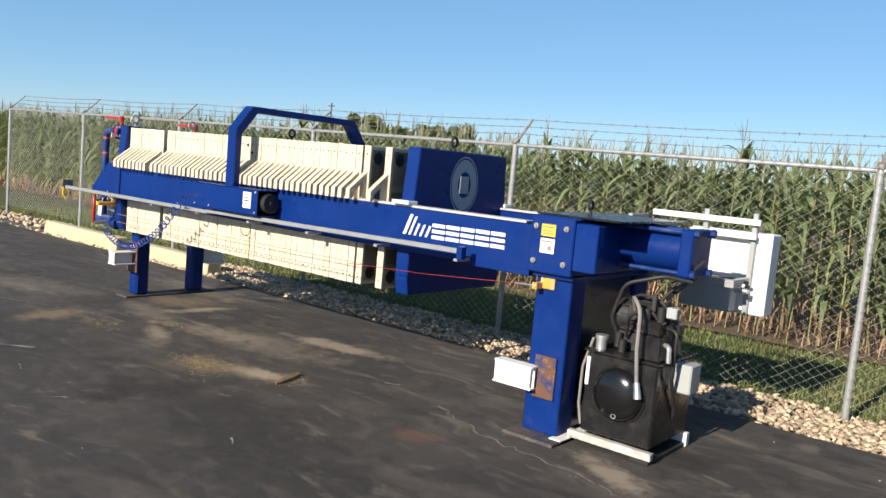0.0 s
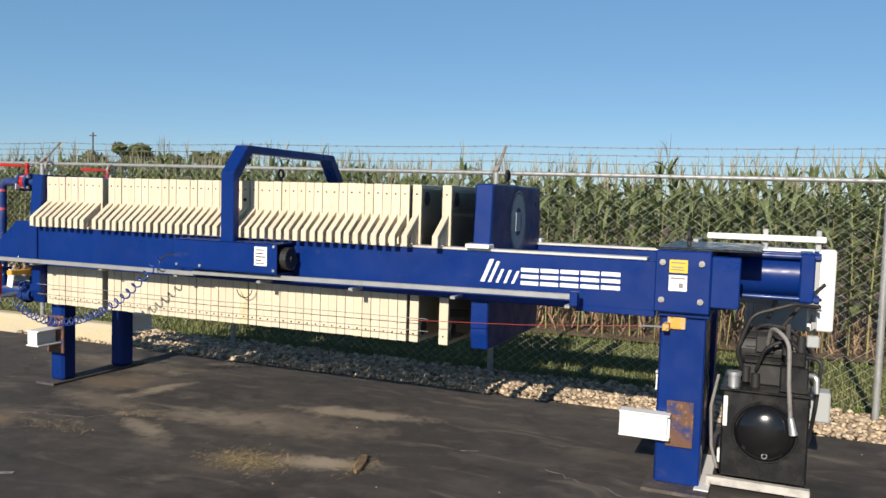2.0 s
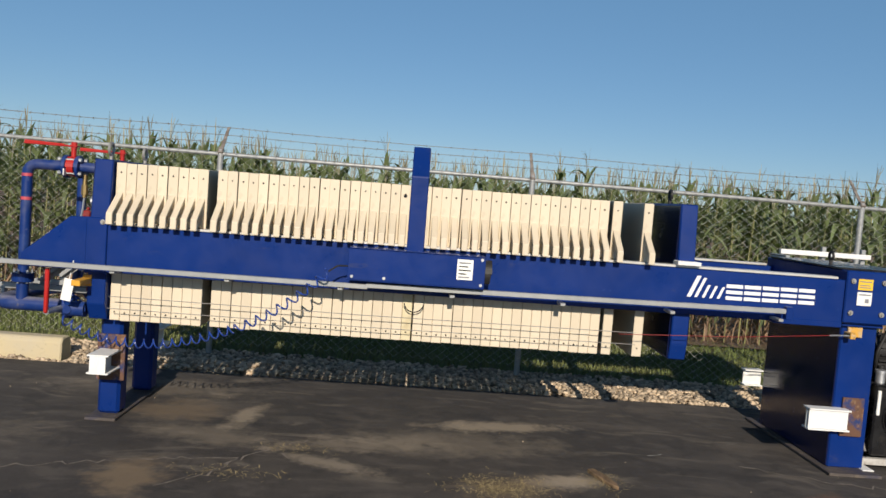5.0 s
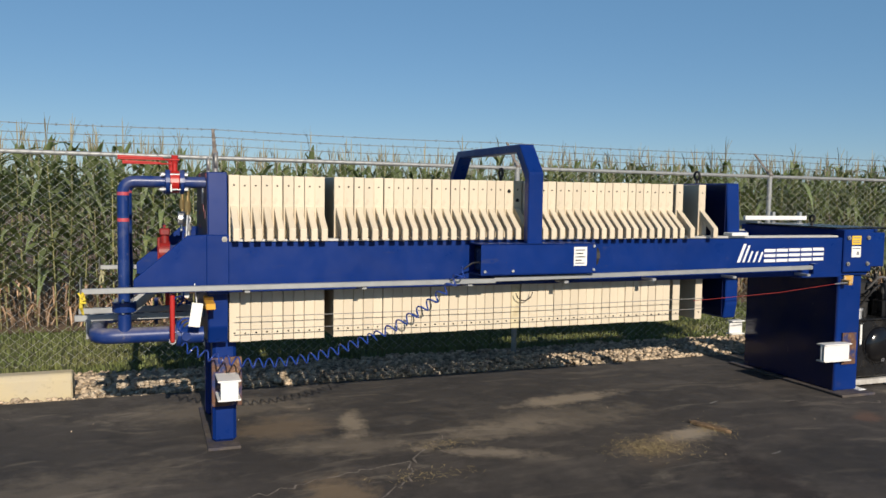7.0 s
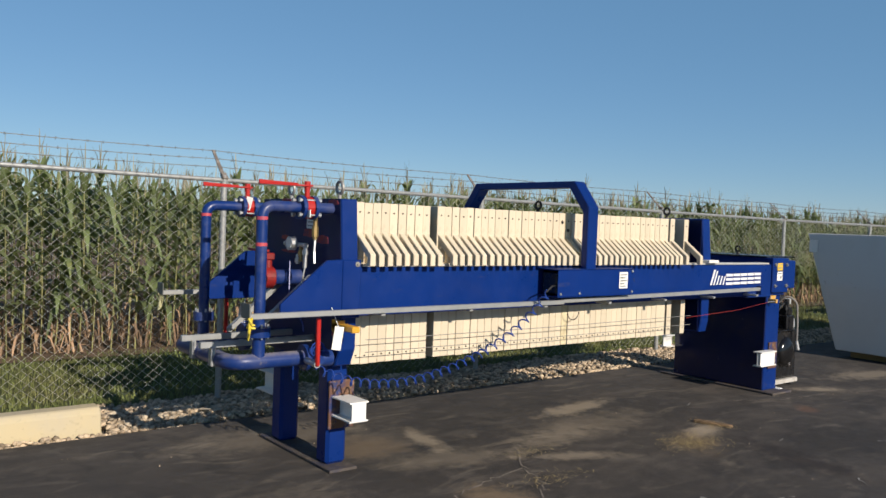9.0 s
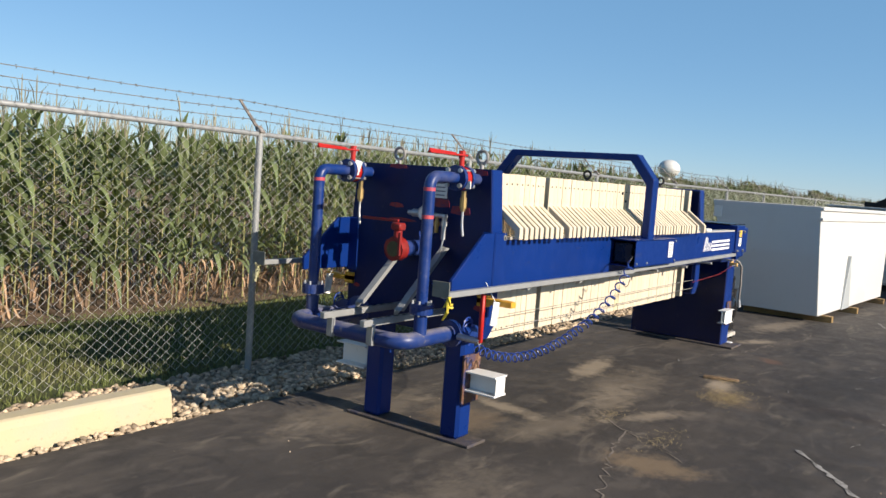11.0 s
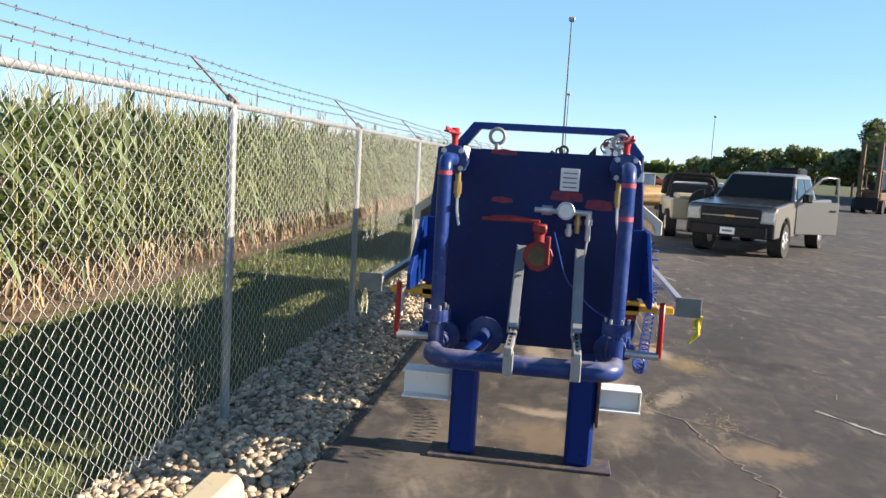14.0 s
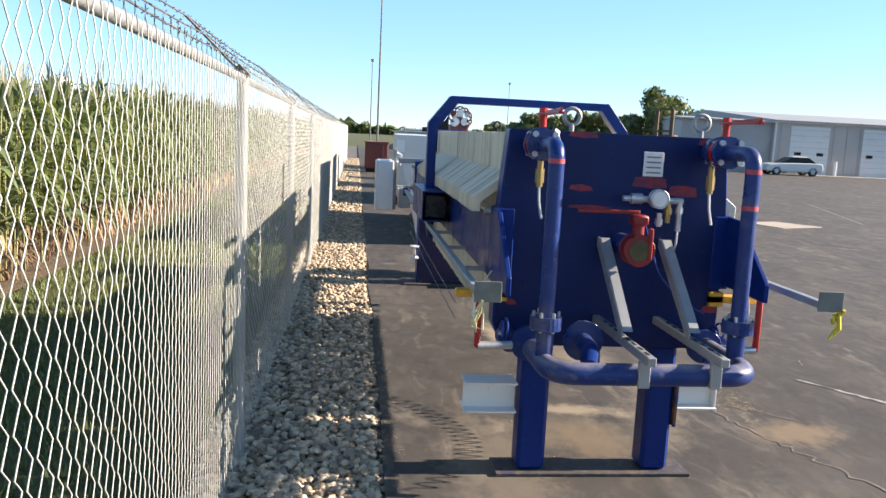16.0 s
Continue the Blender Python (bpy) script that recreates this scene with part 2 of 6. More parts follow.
def tube(points, r, n=8, bm=None, closed=False, twist=None):
    """A round tube swept along points."""
    pts = [Vector(p) for p in points]
    b = bm if bm is not None else bmesh.new()
    rings = []
    up = None
    for i, p in enumerate(pts):
        if closed:
            d = pts[(i + 1) % len(pts)] - pts[i - 1]
        else:
            d = pts[min(i + 1, len(pts) - 1)] - pts[max(i - 1, 0)]
        d.normalize()
        if up is None:
            up = d.orthogonal().normalized()
        up = (up - d * up.dot(d)).normalized()
        side = d.cross(up)
        rings.append([b.verts.new(p + (up * math.cos(k * math.tau / n) + side * math.sin(k * math.tau / n)) * r) for k in range(n)])
    m = len(rings)
    for i in range(m if closed else m - 1):
        a, c = rings[i], rings[(i + 1) % m]
        for k in range(n):
            b.faces.new((a[k], a[(k + 1) % n], c[(k + 1) % n], c[k]))
    if not closed:
        b.faces.new(rings[0][::-1])
        b.faces.new(rings[-1])
    return b


def bent(points, radius, steps=6):
    """A polyline with its corners rounded to radius."""
    pts = [Vector(p) for p in points]
    out = [pts[0]]
    for a, p, c in zip(pts, pts[1:], pts[2:]):
        u, v = (a - p).normalized(), (c - p).normalized()
        half = u.angle(v) / 2
        d = min(radius / math.tan(half), (a - p).length * 0.49, (c - p).length * 0.49)
        s, e = p + u * d, p + v * d
        for k in range(steps + 1):
            f = k / steps
            out.append(s.lerp(p, f).lerp(p.lerp(e, f), f))
    out.append(pts[-1])
    return out


def mesh_object(name, verts, faces, material, smooth=False):
    me = bpy.data.meshes.new(name)
    me.from_pydata(verts, [], faces)
    me.materials.append(M[material] if isinstance(material, str) else material)
    if smooth:
        me.shade_smooth()
    return new(name, me)


def fast_mesh(name, co, quads, material):
    """One mesh from numpy arrays of places and of four-cornered faces."""
    me = bpy.data.meshes.new(name)
    nv, nf = len(co), len(quads)
    me.vertices.add(nv)
    me.vertices.foreach_set("co", co.astype(np.float32).ravel())
    k = quads.shape[1]
    me.loops.add(nf * k)
    me.loops.foreach_set("vertex_index", quads.astype(np.int32).ravel())
    me.polygons.add(nf)
    me.polygons.foreach_set("loop_start", np.arange(nf, dtype=np.int32) * k)
    me.update(calc_edges=True)
    me.materials.append(M[material] if isinstance(material, str) else material)
    return new(name, me)


M["yellow_label"] = Mat("yellow_label", (0.80, 0.50, 0.03, 1), 0.5).spots(16, 0.55, 0.7, (0.6, 0.38, 0.05, 1), 0.5).done()
M["eye"] = Mat("grey_cast_steel", (0.36, 0.35, 0.33, 1), 0.5, 0.5).spots(30, 0.45, 0.7, (0.22, 0.19, 0.16, 1), 0.7).bump(60, 0.001, 0.4).done()
M["bore"] = Mat("rusty_bore", (0.09, 0.07, 0.03, 1), 0.8).spots(20, 0.45, 0.7, (0.16, 0.13, 0.05, 1), 0.7).done()
M["brass"] = Mat("dull_brass", (0.42, 0.30, 0.13, 1), 0.4, 0.8).spots(30, 0.5, 0.7, (0.25, 0.2, 0.12, 1), 0.6).done()
M["mark"] = Mat("faded_red_paint", (0.25, 0.018, 0.03, 1), 0.5).spots(18, 0.45, 0.65, (0.06, 0.015, 0.08, 1), 0.8).done()
M["hose"] = Mat("blue_polyurethane", (0.015, 0.05, 0.26, 1), 0.3).spots(9, 0.5, 0.75, (0.05, 0.09, 0.30, 1), 0.6).done()
M["hose_grey"] = Mat("grey_sleeve", (0.22, 0.21, 0.20, 1), 0.6).spots(20, 0.5, 0.7, (0.12, 0.115, 0.11, 1), 0.7).done()
M["tape"] = Mat("yellow_tape", (0.70, 0.55, 0.06, 1), 0.5).spots(30, 0.55, 0.65, (0.10, 0.09, 0.05, 1), 0.7).done()
M["grey"] = Mat("grey_enamel", (0.36, 0.38, 0.38, 1), 0.45).spots(6, 0.5, 0.75, (0.28, 0.29, 0.28, 1), 0.6).bump(40, 0.0006, 0.3).done()
M["black_gloss"] = Mat("black_gloss_enamel", (0.008, 0.008, 0.009, 1), 0.10).rough(5, 0.06, 0.22).done()
M["concrete"] = Mat("yellowed_concrete", (0.52, 0.44, 0.28, 1), 0.85).spots(3, 0.45, 0.7, (0.46, 0.41, 0.32, 1), 0.7).spots(22, 0.6, 0.75, (0.25, 0.21, 0.15, 1), 0.5).bump(70, 0.003, 0.5).done()
M["slab"] = Mat("pale_concrete", (0.40, 0.34, 0.28, 1), 0.9).spots(2, 0.45, 0.7, (0.32, 0.27, 0.22, 1), 0.7).bump(60, 0.003, 0.4).done()
M["sheet_white"] = Mat("white_coated_steel", (0.64, 0.64, 0.62, 1), 0.4).spots(1.2, 0.5, 0.8, (0.54, 0.54, 0.51, 1), 0.6).spots(9, 0.68, 0.78, (0.36, 0.28, 0.2, 1), 0.4).done()
M["sheet_grey"] = Mat("grey_coated_steel", (0.40, 0.44, 0.46, 1), 0.4).spots(1.2, 0.5, 0.8, (0.34, 0.37, 0.38, 1), 0.7).done()
M["siding"] = Mat("grey_metal_siding", (0.36, 0.35, 0.34, 1), 0.5).spots(0.6, 0.4, 0.7, (0.31, 0.30, 0.29, 1), 0.7).done()
M["siding_light"] = Mat("tan_metal_siding", (0.42, 0.39, 0.36, 1), 0.5).spots(0.6, 0.4, 0.7, (0.37, 0.34, 0.32, 1), 0.7).done()
M["silver"] = Mat("silver_car_paint", (0.24, 0.23, 0.21, 1), 0.36, 0.6).spots(2, 0.5, 0.8, (0.25, 0.24, 0.22, 1), 0.5).done()
M["trim"] = Mat("dark_trim", (0.012, 0.012, 0.013, 1), 0.55, spec=0.2).spots(9, 0.5, 0.7, (0.025, 0.025, 0.025, 1), 0.6).done()
M["tyre"] = Mat("tyre_rubber", (0.02, 0.02, 0.02, 1), 0.75).spots(14, 0.5, 0.7, (0.06, 0.055, 0.05, 1), 0.6).done()
M["glass"] = Mat("tinted_glass", (0.012, 0.015, 0.015, 1), 0.06, spec=0.25).done()
M["lamp"] = Mat("headlamp_lens", (0.4, 0.4, 0.39, 1), 0.12).spots(20, 0.4, 0.6, (0.3, 0.3, 0.3, 1), 0.7).done()
M["old_wood"] = Mat("weathered_wood", (0.24, 0.155, 0.085, 1), 0.8).spots(30, 0.4, 0.65, (0.09, 0.06, 0.035, 1), 0.8, stretch=(1, 0.3, 1)).bump(60, 0.003, 0.6).done()
# Darker copy of the blue enamel: shade of the end plate's outer side in colour.
M["shaded_blue"] = Mat("shaded_blue_enamel", (0.0035, 0.016, 0.095, 1), 0.42, spec=0.25).spots(2.5, 0.42, 0.7, (0.004, 0.011, 0.060, 1), 0.8).spots(24, 0.62, 0.74, (0.05, 0.05, 0.08, 1), 0.4).bump(40, 0.0006, 0.3).done()
M["dull_grey"] = Mat("dull_grey_plate", (0.17, 0.18, 0.165, 1), 0.6).spots(14, 0.45, 0.7, (0.11, 0.115, 0.10, 1), 0.7).done()
M["machine"] = Mat("faded_brown_paint", (0.13, 0.075, 0.035, 1), 0.7).spots(3, 0.45, 0.7, (0.06, 0.04, 0.03, 1), 0.7).done()
M["pale_tape"] = Mat("sun_bleached_tape", (0.55, 0.52, 0.30, 1), 0.6).spots(30, 0.5, 0.65, (0.30, 0.28, 0.2, 1), 0.7).done()
M["ochre"] = Mat("worn_ochre_paint", (0.30, 0.19, 0.07, 1), 0.6).spots(3, 0.45, 0.7, (0.16, 0.10, 0.05, 1), 0.7).done()
M["beige"] = Mat("beige_car_paint", (0.42, 0.36, 0.24, 1), 0.4).spots(3, 0.45, 0.7, (0.34, 0.29, 0.2, 1), 0.6).done()
M["maroon"] = Mat("rusty_red_paint", (0.20, 0.04, 0.03, 1), 0.6).spots(5, 0.45, 0.7, (0.10, 0.05, 0.04, 1), 0.7).done()
M["bark"] = Mat("bark", (0.10, 0.075, 0.05, 1), 0.9).spots(8, 0.4, 0.7, (0.06, 0.045, 0.03, 1), 0.8, stretch=(1, 1, 0.3)).bump(20, 0.02, 0.6).done()
M["foliage"] = Mat("tree_foliage", (0.11, 0.135, 0.05, 1), 0.6).vary(0.4, True).spots(0.6, 0.4, 0.7, (0.18, 0.19, 0.08, 1), 0.7).done()
M["straw"] = Mat("dry_straw", (0.36, 0.28, 0.14, 1), 0.8).vary(0.35, True).done()
M["dust"] = Mat("dust_filled_crack", (0.22, 0.19, 0.16, 1), 0.95).spots(20, 0.45, 0.65, (0.09, 0.08, 0.075, 1), 0.8).done()
M["line"] = Mat("worn_line_paint", (0.34, 0.33, 0.31, 1), 0.8).spots(12, 0.45, 0.62, (0.07, 0.066, 0.062, 1), 0.95).done()

pane = Mat("clear_pane", (0.9, 0.95, 0.95, 1), 0.02)
pane.b.inputs["Transmission Weight"].default_value = 1.0
pane.b.inputs["IOR"].default_value = 1.1
M["pane"] = pane.done()


def see_through(mat, amount, tint):
    """Lets light through thin leaves."""
    nt = mat.node_tree
    out = nt.nodes["Material Output"]
    tr = nt.nodes.new("ShaderNodeBsdfTranslucent")
    mx = nt.nodes.new("ShaderNodeMixShader")
    mx.inputs[0].default_value = amount
    base = nt.nodes["Principled BSDF"]
    hs = nt.nodes.new("ShaderNodeMix")
    hs.data_type, hs.blend_type = "RGBA", "MULTIPLY"
    hs.inputs[0].default_value = 1.0
    nt.links.new(base.inputs["Base Color"].links[0].from_socket, hs.inputs[6])
    hs.inputs[7].default_value = tint
    nt.links.new(hs.outputs[2], tr.inputs[0])
    nt.links.new(base.outputs[0], mx.inputs[1])
    nt.links.new(tr.outputs[0], mx.inputs[2])
    nt.links.new(mx.outputs[0], out.inputs[0])
    return mat


see_through(M["foliage"], 0.3, (1.3, 1.4, 0.6, 1))


# ---- ground ----
def stained(m, at, size, lo, hi, col, amount, turn=0.0):
    """A stain of one shape: an ellipse at a place, its rim broken by noise."""
    mp = m.t.nodes.new("ShaderNodeMapping")
    mp.vector_type = "TEXTURE"
    mp.inputs["Location"].default_value = (*at, 0)
    mp.inputs["Rotation"].default_value = (0, 0, radians(turn))
    mp.inputs["Scale"].default_value = (*size, 1)
    m.link(m.co, mp.inputs[0])
    ln = m.t.nodes.new("ShaderNodeVectorMath")
    ln.operation = "LENGTH"
    m.link(mp.outputs[0], ln.inputs[0])
    d = m.math("ADD", ln.outputs["Value"], m.ramp(m.noise(4.5, 8, 0.75), 0.25, 0.75, -0.8, 0.8))
    m.mix(m.ramp(d, lo, hi, amount, 0), col)


asphalt = Mat("worn_asphalt", (0.043, 0.037, 0.033, 1), 0.85)
asphalt.spots(0.55, 0.44, 0.74, (0.082, 0.070, 0.060, 1), 0.8)
asphalt.spots(1.3, 0.53, 0.72, (0.15, 0.125, 0.10, 1), 0.55, stretch=(0.5, 1.2, 1))
asphalt.spots(1.9, 0.55, 0.68, (0.024, 0.022, 0.022, 1), 0.6, stretch=(0.5, 1.3, 1), distortion=0.8)
asphalt.spots(2.6, 0.58, 0.70, (0.23, 0.195, 0.15, 1), 0.5, stretch=(0.5, 1.4, 1), distortion=1.2)
asphalt.spots(5.5, 0.52, 0.66, (0.115, 0.098, 0.082, 1), 0.45, stretch=(0.6, 1.1, 1), distortion=0.6)
asphalt.spots(3.4, 0.56, 0.66, (0.022, 0.020, 0.019, 1), 0.5, distortion=1.0)
asphalt.spots(90, 0.55, 0.8, (0.11, 0.105, 0.10, 1), 0.5, detail=2)
asphalt.spots(9, 0.68, 0.78, (0.16, 0.14, 0.12, 1), 0.35)
SAND, RUST, OIL = (0.34, 0.28, 0.205, 1), (0.17, 0.085, 0.05, 1), (0.015, 0.014, 0.014, 1)
TAN, MUD = (0.20, 0.145, 0.09, 1), (0.030, 0.022, 0.019, 1)
for at, size, col, amount, turn in [
    ((-3.92, 4.23), (0.40, 0.12), SAND, 0.95, 18), ((-4.30, 5.40), (0.60, 0.14), SAND, 0.75, 10), ((-4.35, 4.02), (0.40, 0.22), TAN, 0.55, 30),
    ((-4.05, 3.25), (0.22, 0.55), MUD, 0.85, -10), ((-3.1, 3.35), (1.4, 0.5), OIL, 0.5, -6), ((-5.2, 3.2), (1.3, 0.5), OIL, 0.35, 4),
    ((-2.22, 4.18), (0.18, 0.10), RUST, 0.5, 40), ((-6.66, 3.85), (0.22, 0.34), TAN, 0.85, 5), ((-6.25, 5.25), (0.10, 0.35), SAND, 0.7, -10),
    ((-6.8, 5.3), (0.35, 0.3), TAN, 0.6, 0), ((-5.52, 4.30), (0.40, 0.10), SAND, 0.55, -22), ((-5.3, 4.75), (0.7, 0.16), SAND, 0.35, 12),
    ((-4.7, 4.9), (0.9, 0.3), SAND, 0.28, 6), ((-6.4, 4.75), (0.6, 0.22), SAND, 0.30, -12), ((-1.05, 4.62), (0.35, 0.12), SAND, 0.75, -25),
    ((0.6, 4.75), (0.9, 0.22), SAND, 0.55, -10), ((-7.2, 5.95), (0.9, 0.3), SAND, 0.3, 0), ((-8.4, 4.3), (0.9, 0.4), SAND, 0.25, 20),
    ((-1.05, 5.2), (0.45, 0.3), OIL, 0.6, 0)]:
    stained(asphalt, at, size, 0.45, 1.2, col, amount, turn)
asphalt.rough(4, 0.7, 0.95).bump(160, 0.004, 0.55, detail=3).bump(2.2, 0.02, 0.35)
M["asphalt"] = asphalt.done()
M["soil"] = Mat("grass_and_soil", (0.075, 0.085, 0.028, 1), 0.95).spots(1.3, 0.45, 0.7, (0.12, 0.09, 0.045, 1), 0.5).spots(12, 0.45, 0.7, (0.05, 0.085, 0.02, 1), 0.6).bump(25, 0.02, 0.6).done()
M["litter"] = Mat("dry_corn_litter", (0.17, 0.11, 0.07, 1), 0.95).spots(4, 0.4, 0.65, (0.07, 0.05, 0.035, 1), 0.8).spots(24, 0.55, 0.68, (0.36, 0.25, 0.17, 1), 0.8).bump(30, 0.02, 0.7).done()
M["bed"] = Mat("gravel_bed", (0.09, 0.085, 0.08, 1), 0.9).spots(18, 0.4, 0.65, (0.20, 0.185, 0.16, 1), 0.9).bump(22, 0.02, 0.9).done()

EDGE = 6.60
FENCE_Y = 7.405


def sheet(name, x0, x1, y0, y1, z, material, nx=2, ny=2, wob=0.0):
    vs, fs = [], []
    for j in range(ny + 1):
        for i in range(nx + 1):
            vs.append((x0 + (x1 - x0) * i / nx, y0 + (y1 - y0) * j / ny, z + wob * noise.noise((i * 0.7, j * 0.7, 3.1))))
    for j in range(ny):
        for i in range(nx):
            a = j * (nx + 1) + i
            fs.append((a, a + 1, a + nx + 2, a + nx + 1))
    return mesh_object(name, vs, fs, material)


tagged(sheet("ground", -1500, 1500, -1500, 1500, -0.06, "soil"), "mown grass and bare soil reaching to the horizon", "ground", kind="structure")
pav = bmesh.new()
rim = [(x / 2, EDGE + 0.035 * noise.noise((x * 0.37, 0, 0)) + 0.02 * noise.noise((x * 1.7, 4, 0))) for x in range(-80, 161)]
prism(rim + [(80, -70), (-40, -70)], "z", -0.10, 0.0, 0, pav)
tagged(part("pavement", pav, "asphalt"), "worn dark asphalt yard with sandy stains and cracks", "asphalt", kind="structure")
tagged(sheet("gravel_bed", -40, 80, EDGE - 0.1, 7.55, -0.05, "bed"), "grey bed of gravel under the fence", "gravel bed", kind="structure")
tagged(sheet("field_soil", -80, 120, 10.35, 80, -0.03, "litter", 60, 20, 0.04), "bare soil with dry leaf litter under the corn", "soil", kind="structure")

# ---- sky-high distance, fence, corn: see further down ----
POST_X = [-16.3, -13.25, -10.2, -7.09, -3.87, -0.36, 3.1, 6.4] + [6.4 + 3.15 * k for k in range(1, 12)]


def rail_z(x):
    return 2.075 - 0.006 * (min(max(x, -16), 2.3) + 7.09)


def fence():
    f = thing("chain_link_fence", "galvanised chain-link fence with barbed wire on slanted arms", "fence", (-7.17, FENCE_Y, 0))
    wire_bm = None
    # the woven wire of one bay
    dia, n = 0.0484, 64
    high, rows = 0.0400, 49
    r = 0.0020
    pts = []
    quads = []
    base = 0
    ring = [(math.cos(a), math.sin(a)) for a in (0.5, 2.6, 4.7)]
    for k in range(n):
        x0 = k * dia
        zig = [(x0 + (dia if (i + k) % 2 else 0.0) * 1.0, (0.004 if (i + k) % 2 else -0.004), i * high) for i in range(rows + 1)]
        for (x, y, z) in zig:
            for c, s in ring:
                pts.append((x + c * r, y + s * r, z))
        for i in range(rows):
            a = base + i * 3
            for q in range(3):
                b2 = (q + 1) % 3
                quads.append((a + q, a + b2, a + 3 + b2, a + 3 + q))
        base += 3 * (rows + 1)
        # twisted end standing up past the rail
        xe = zig[-1][0]
        for z in (rows * high - 0.002, rows * high + 0.045):
            for c, s in ring:
                pts.append((xe + c * r + 0.1 * (z - rows * high), s * r, z))
        for q in range(3):
            b2 = (q + 1) % 3
            quads.append((base + q, base + b2, base + 3 + b2, base + 3 + q))
        base += 6
    first = None
    pts, quads = np.array(pts), np.array(quads)
    for i, x in enumerate(POST_X[:-1]):
        if first is None:
            ob = fast_mesh("wire_mesh", pts, quads, "wire")
            first = ob
        else:
            ob = new("wire_mesh", first.data)
        under(ob, f)
        zt = rail_z(x)
        wide = POST_X[i + 1] - x
        slope = (rail_z(POST_X[i + 1]) - zt) / wide
        ob.scale = (wide / (n * dia), 1, 1)
        ob.location = (x, FENCE_Y - 0.035, zt - rows * high + 0.012)
        ob.rotation_euler = (0, -math.atan(slope), 0)
    for i, x in enumerate(POST_X):
        zt = rail_z(x)
        lean = random.uniform(-0.012, 0.012)
        post = rod((x + lean, FENCE_Y, -0.05), (x, FENCE_Y, zt + 0.03), 0.030, 14)
        rod((x, FENCE_Y, zt + 0.03), (x, FENCE_Y, zt + 0.05), 0.033, 14, 0.02, post)
        p = part("post", post, "galv", f, smooth=True)
        arm = bmesh.new()
        prism([(-0.02, 0), (0.02, 0), (0.014, 0.40), (-0.014, 0.40)], "y", -0.006, 0.006, 0.002, arm)
        prism([(-0.026, -0.03), (0.026, -0.03), (0.026, 0.05), (-0.026, 0.05)], "y", -0.03, 0.012, 0.004, arm)
        arm.transform(Matrix.Translation((x, FENCE_Y, zt + 0.02)) @ Matrix.Rotation(radians(-46), 4, "X"))
        part("barb_arm", arm, "arm", p, "rusty steel arm")
    for i in range(len(POST_X) - 1):
        a, c = POST_X[i], POST_X[i + 1]
        part("top_rail", rod((a, FENCE_Y, rail_z(a)), (c, FENCE_Y, rail_z(c)), 0.021, 12), "galv", f, smooth=True)
    # three strands with barbs
    for s in range(3):
        d = (0.14, 0.26, 0.38)[s]
        bm = bmesh.new()
        line = []
        for i in range(len(POST_X) - 1):
            a, c = POST_X[i], POST_X[i + 1]
            for k in range(6):
                t = k / 6
                x = a + (c - a) * t
                sag = 0.035 * 4 * t * (1 - t) * (0.6 + 0.5 * noise.noise((i * 3.1, s * 7, 0)))
                line.append((x, FENCE_Y + d * 0.72, rail_z(x) + 0.03 + d * 0.69 - sag))
        tube(line, 0.0042, 4, bm)
        for x in np.arange(POST_X[0], 22, 0.13):
            i = max(k for k in range(len(POST_X) - 1) if POST_X[k] <= x)
            j = (i + (x - POST_X[i]) / (POST_X[i + 1] - POST_X[i])) * 6
            p0, p1 = Vector(line[min(int(j), len(line) - 1)]), Vector(line[min(int(j) + 1, len(line) - 1)])
            p = p0.lerp(p1, j % 1)
            for _ in range(2):
                v = Vector((random.uniform(-0.3, 0.3), random.uniform(-1, 1), random.uniform(-1, 1))).normalized() * 0.0115
                tube([p - v * 1.3, p + v * 1.3], 0.0024, 3, bm)
        part("barbed_wire", bm, "barb", f)
    return f


M["barb"] = Mat("dull_barbed_wire", (0.12, 0.115, 0.11, 1), 0.6, 0.3).spots(14, 0.45, 0.65, (0.20, 0.19, 0.18, 1), 0.7).done()
M["arm"] = Mat("rust_streaked_arm", (0.17, 0.14, 0.12, 1), 0.7, 0.2).spots(14, 0.45, 0.65, (0.36, 0.33, 0.30, 1), 0.7).bump(50, 0.001, 0.4).done()
fence()

# ---- gravel ----
M["stone"] = Mat("washed_stone", (0.50, 0.395, 0.275, 1), 0.75).spots(9, 0.4, 0.7, (0.22, 0.165, 0.115, 1), 0.75).vary(0.55, True).bump(70, 0.002, 0.4).done()
M["stone_piece"] = Mat("washed_stone_piece", (0.51, 0.42, 0.305, 1), 0.75).spots(20, 0.4, 0.7, (0.28, 0.235, 0.185, 1), 0.7).vary(0.45).bump(70, 0.002, 0.4).done()


def stone_shapes(n, sub):
    out = []
    for k in range(n):
        b = bmesh.new()
        bmesh.ops.create_icosphere(b, subdivisions=sub, radius=1)
        for v in b.verts:
            v.co *= 1 + 0.5 * noise.noise(v.co * 1.5 + Vector((k * 5.3, 0, 0)))
            v.co.z *= 0.62
        b.verts.ensure_lookup_table()
        out.append((np.array([v.co[:] for v in b.verts]), np.array([[v.index for v in f.verts] for f in b.faces])))
        b.free()
    return out


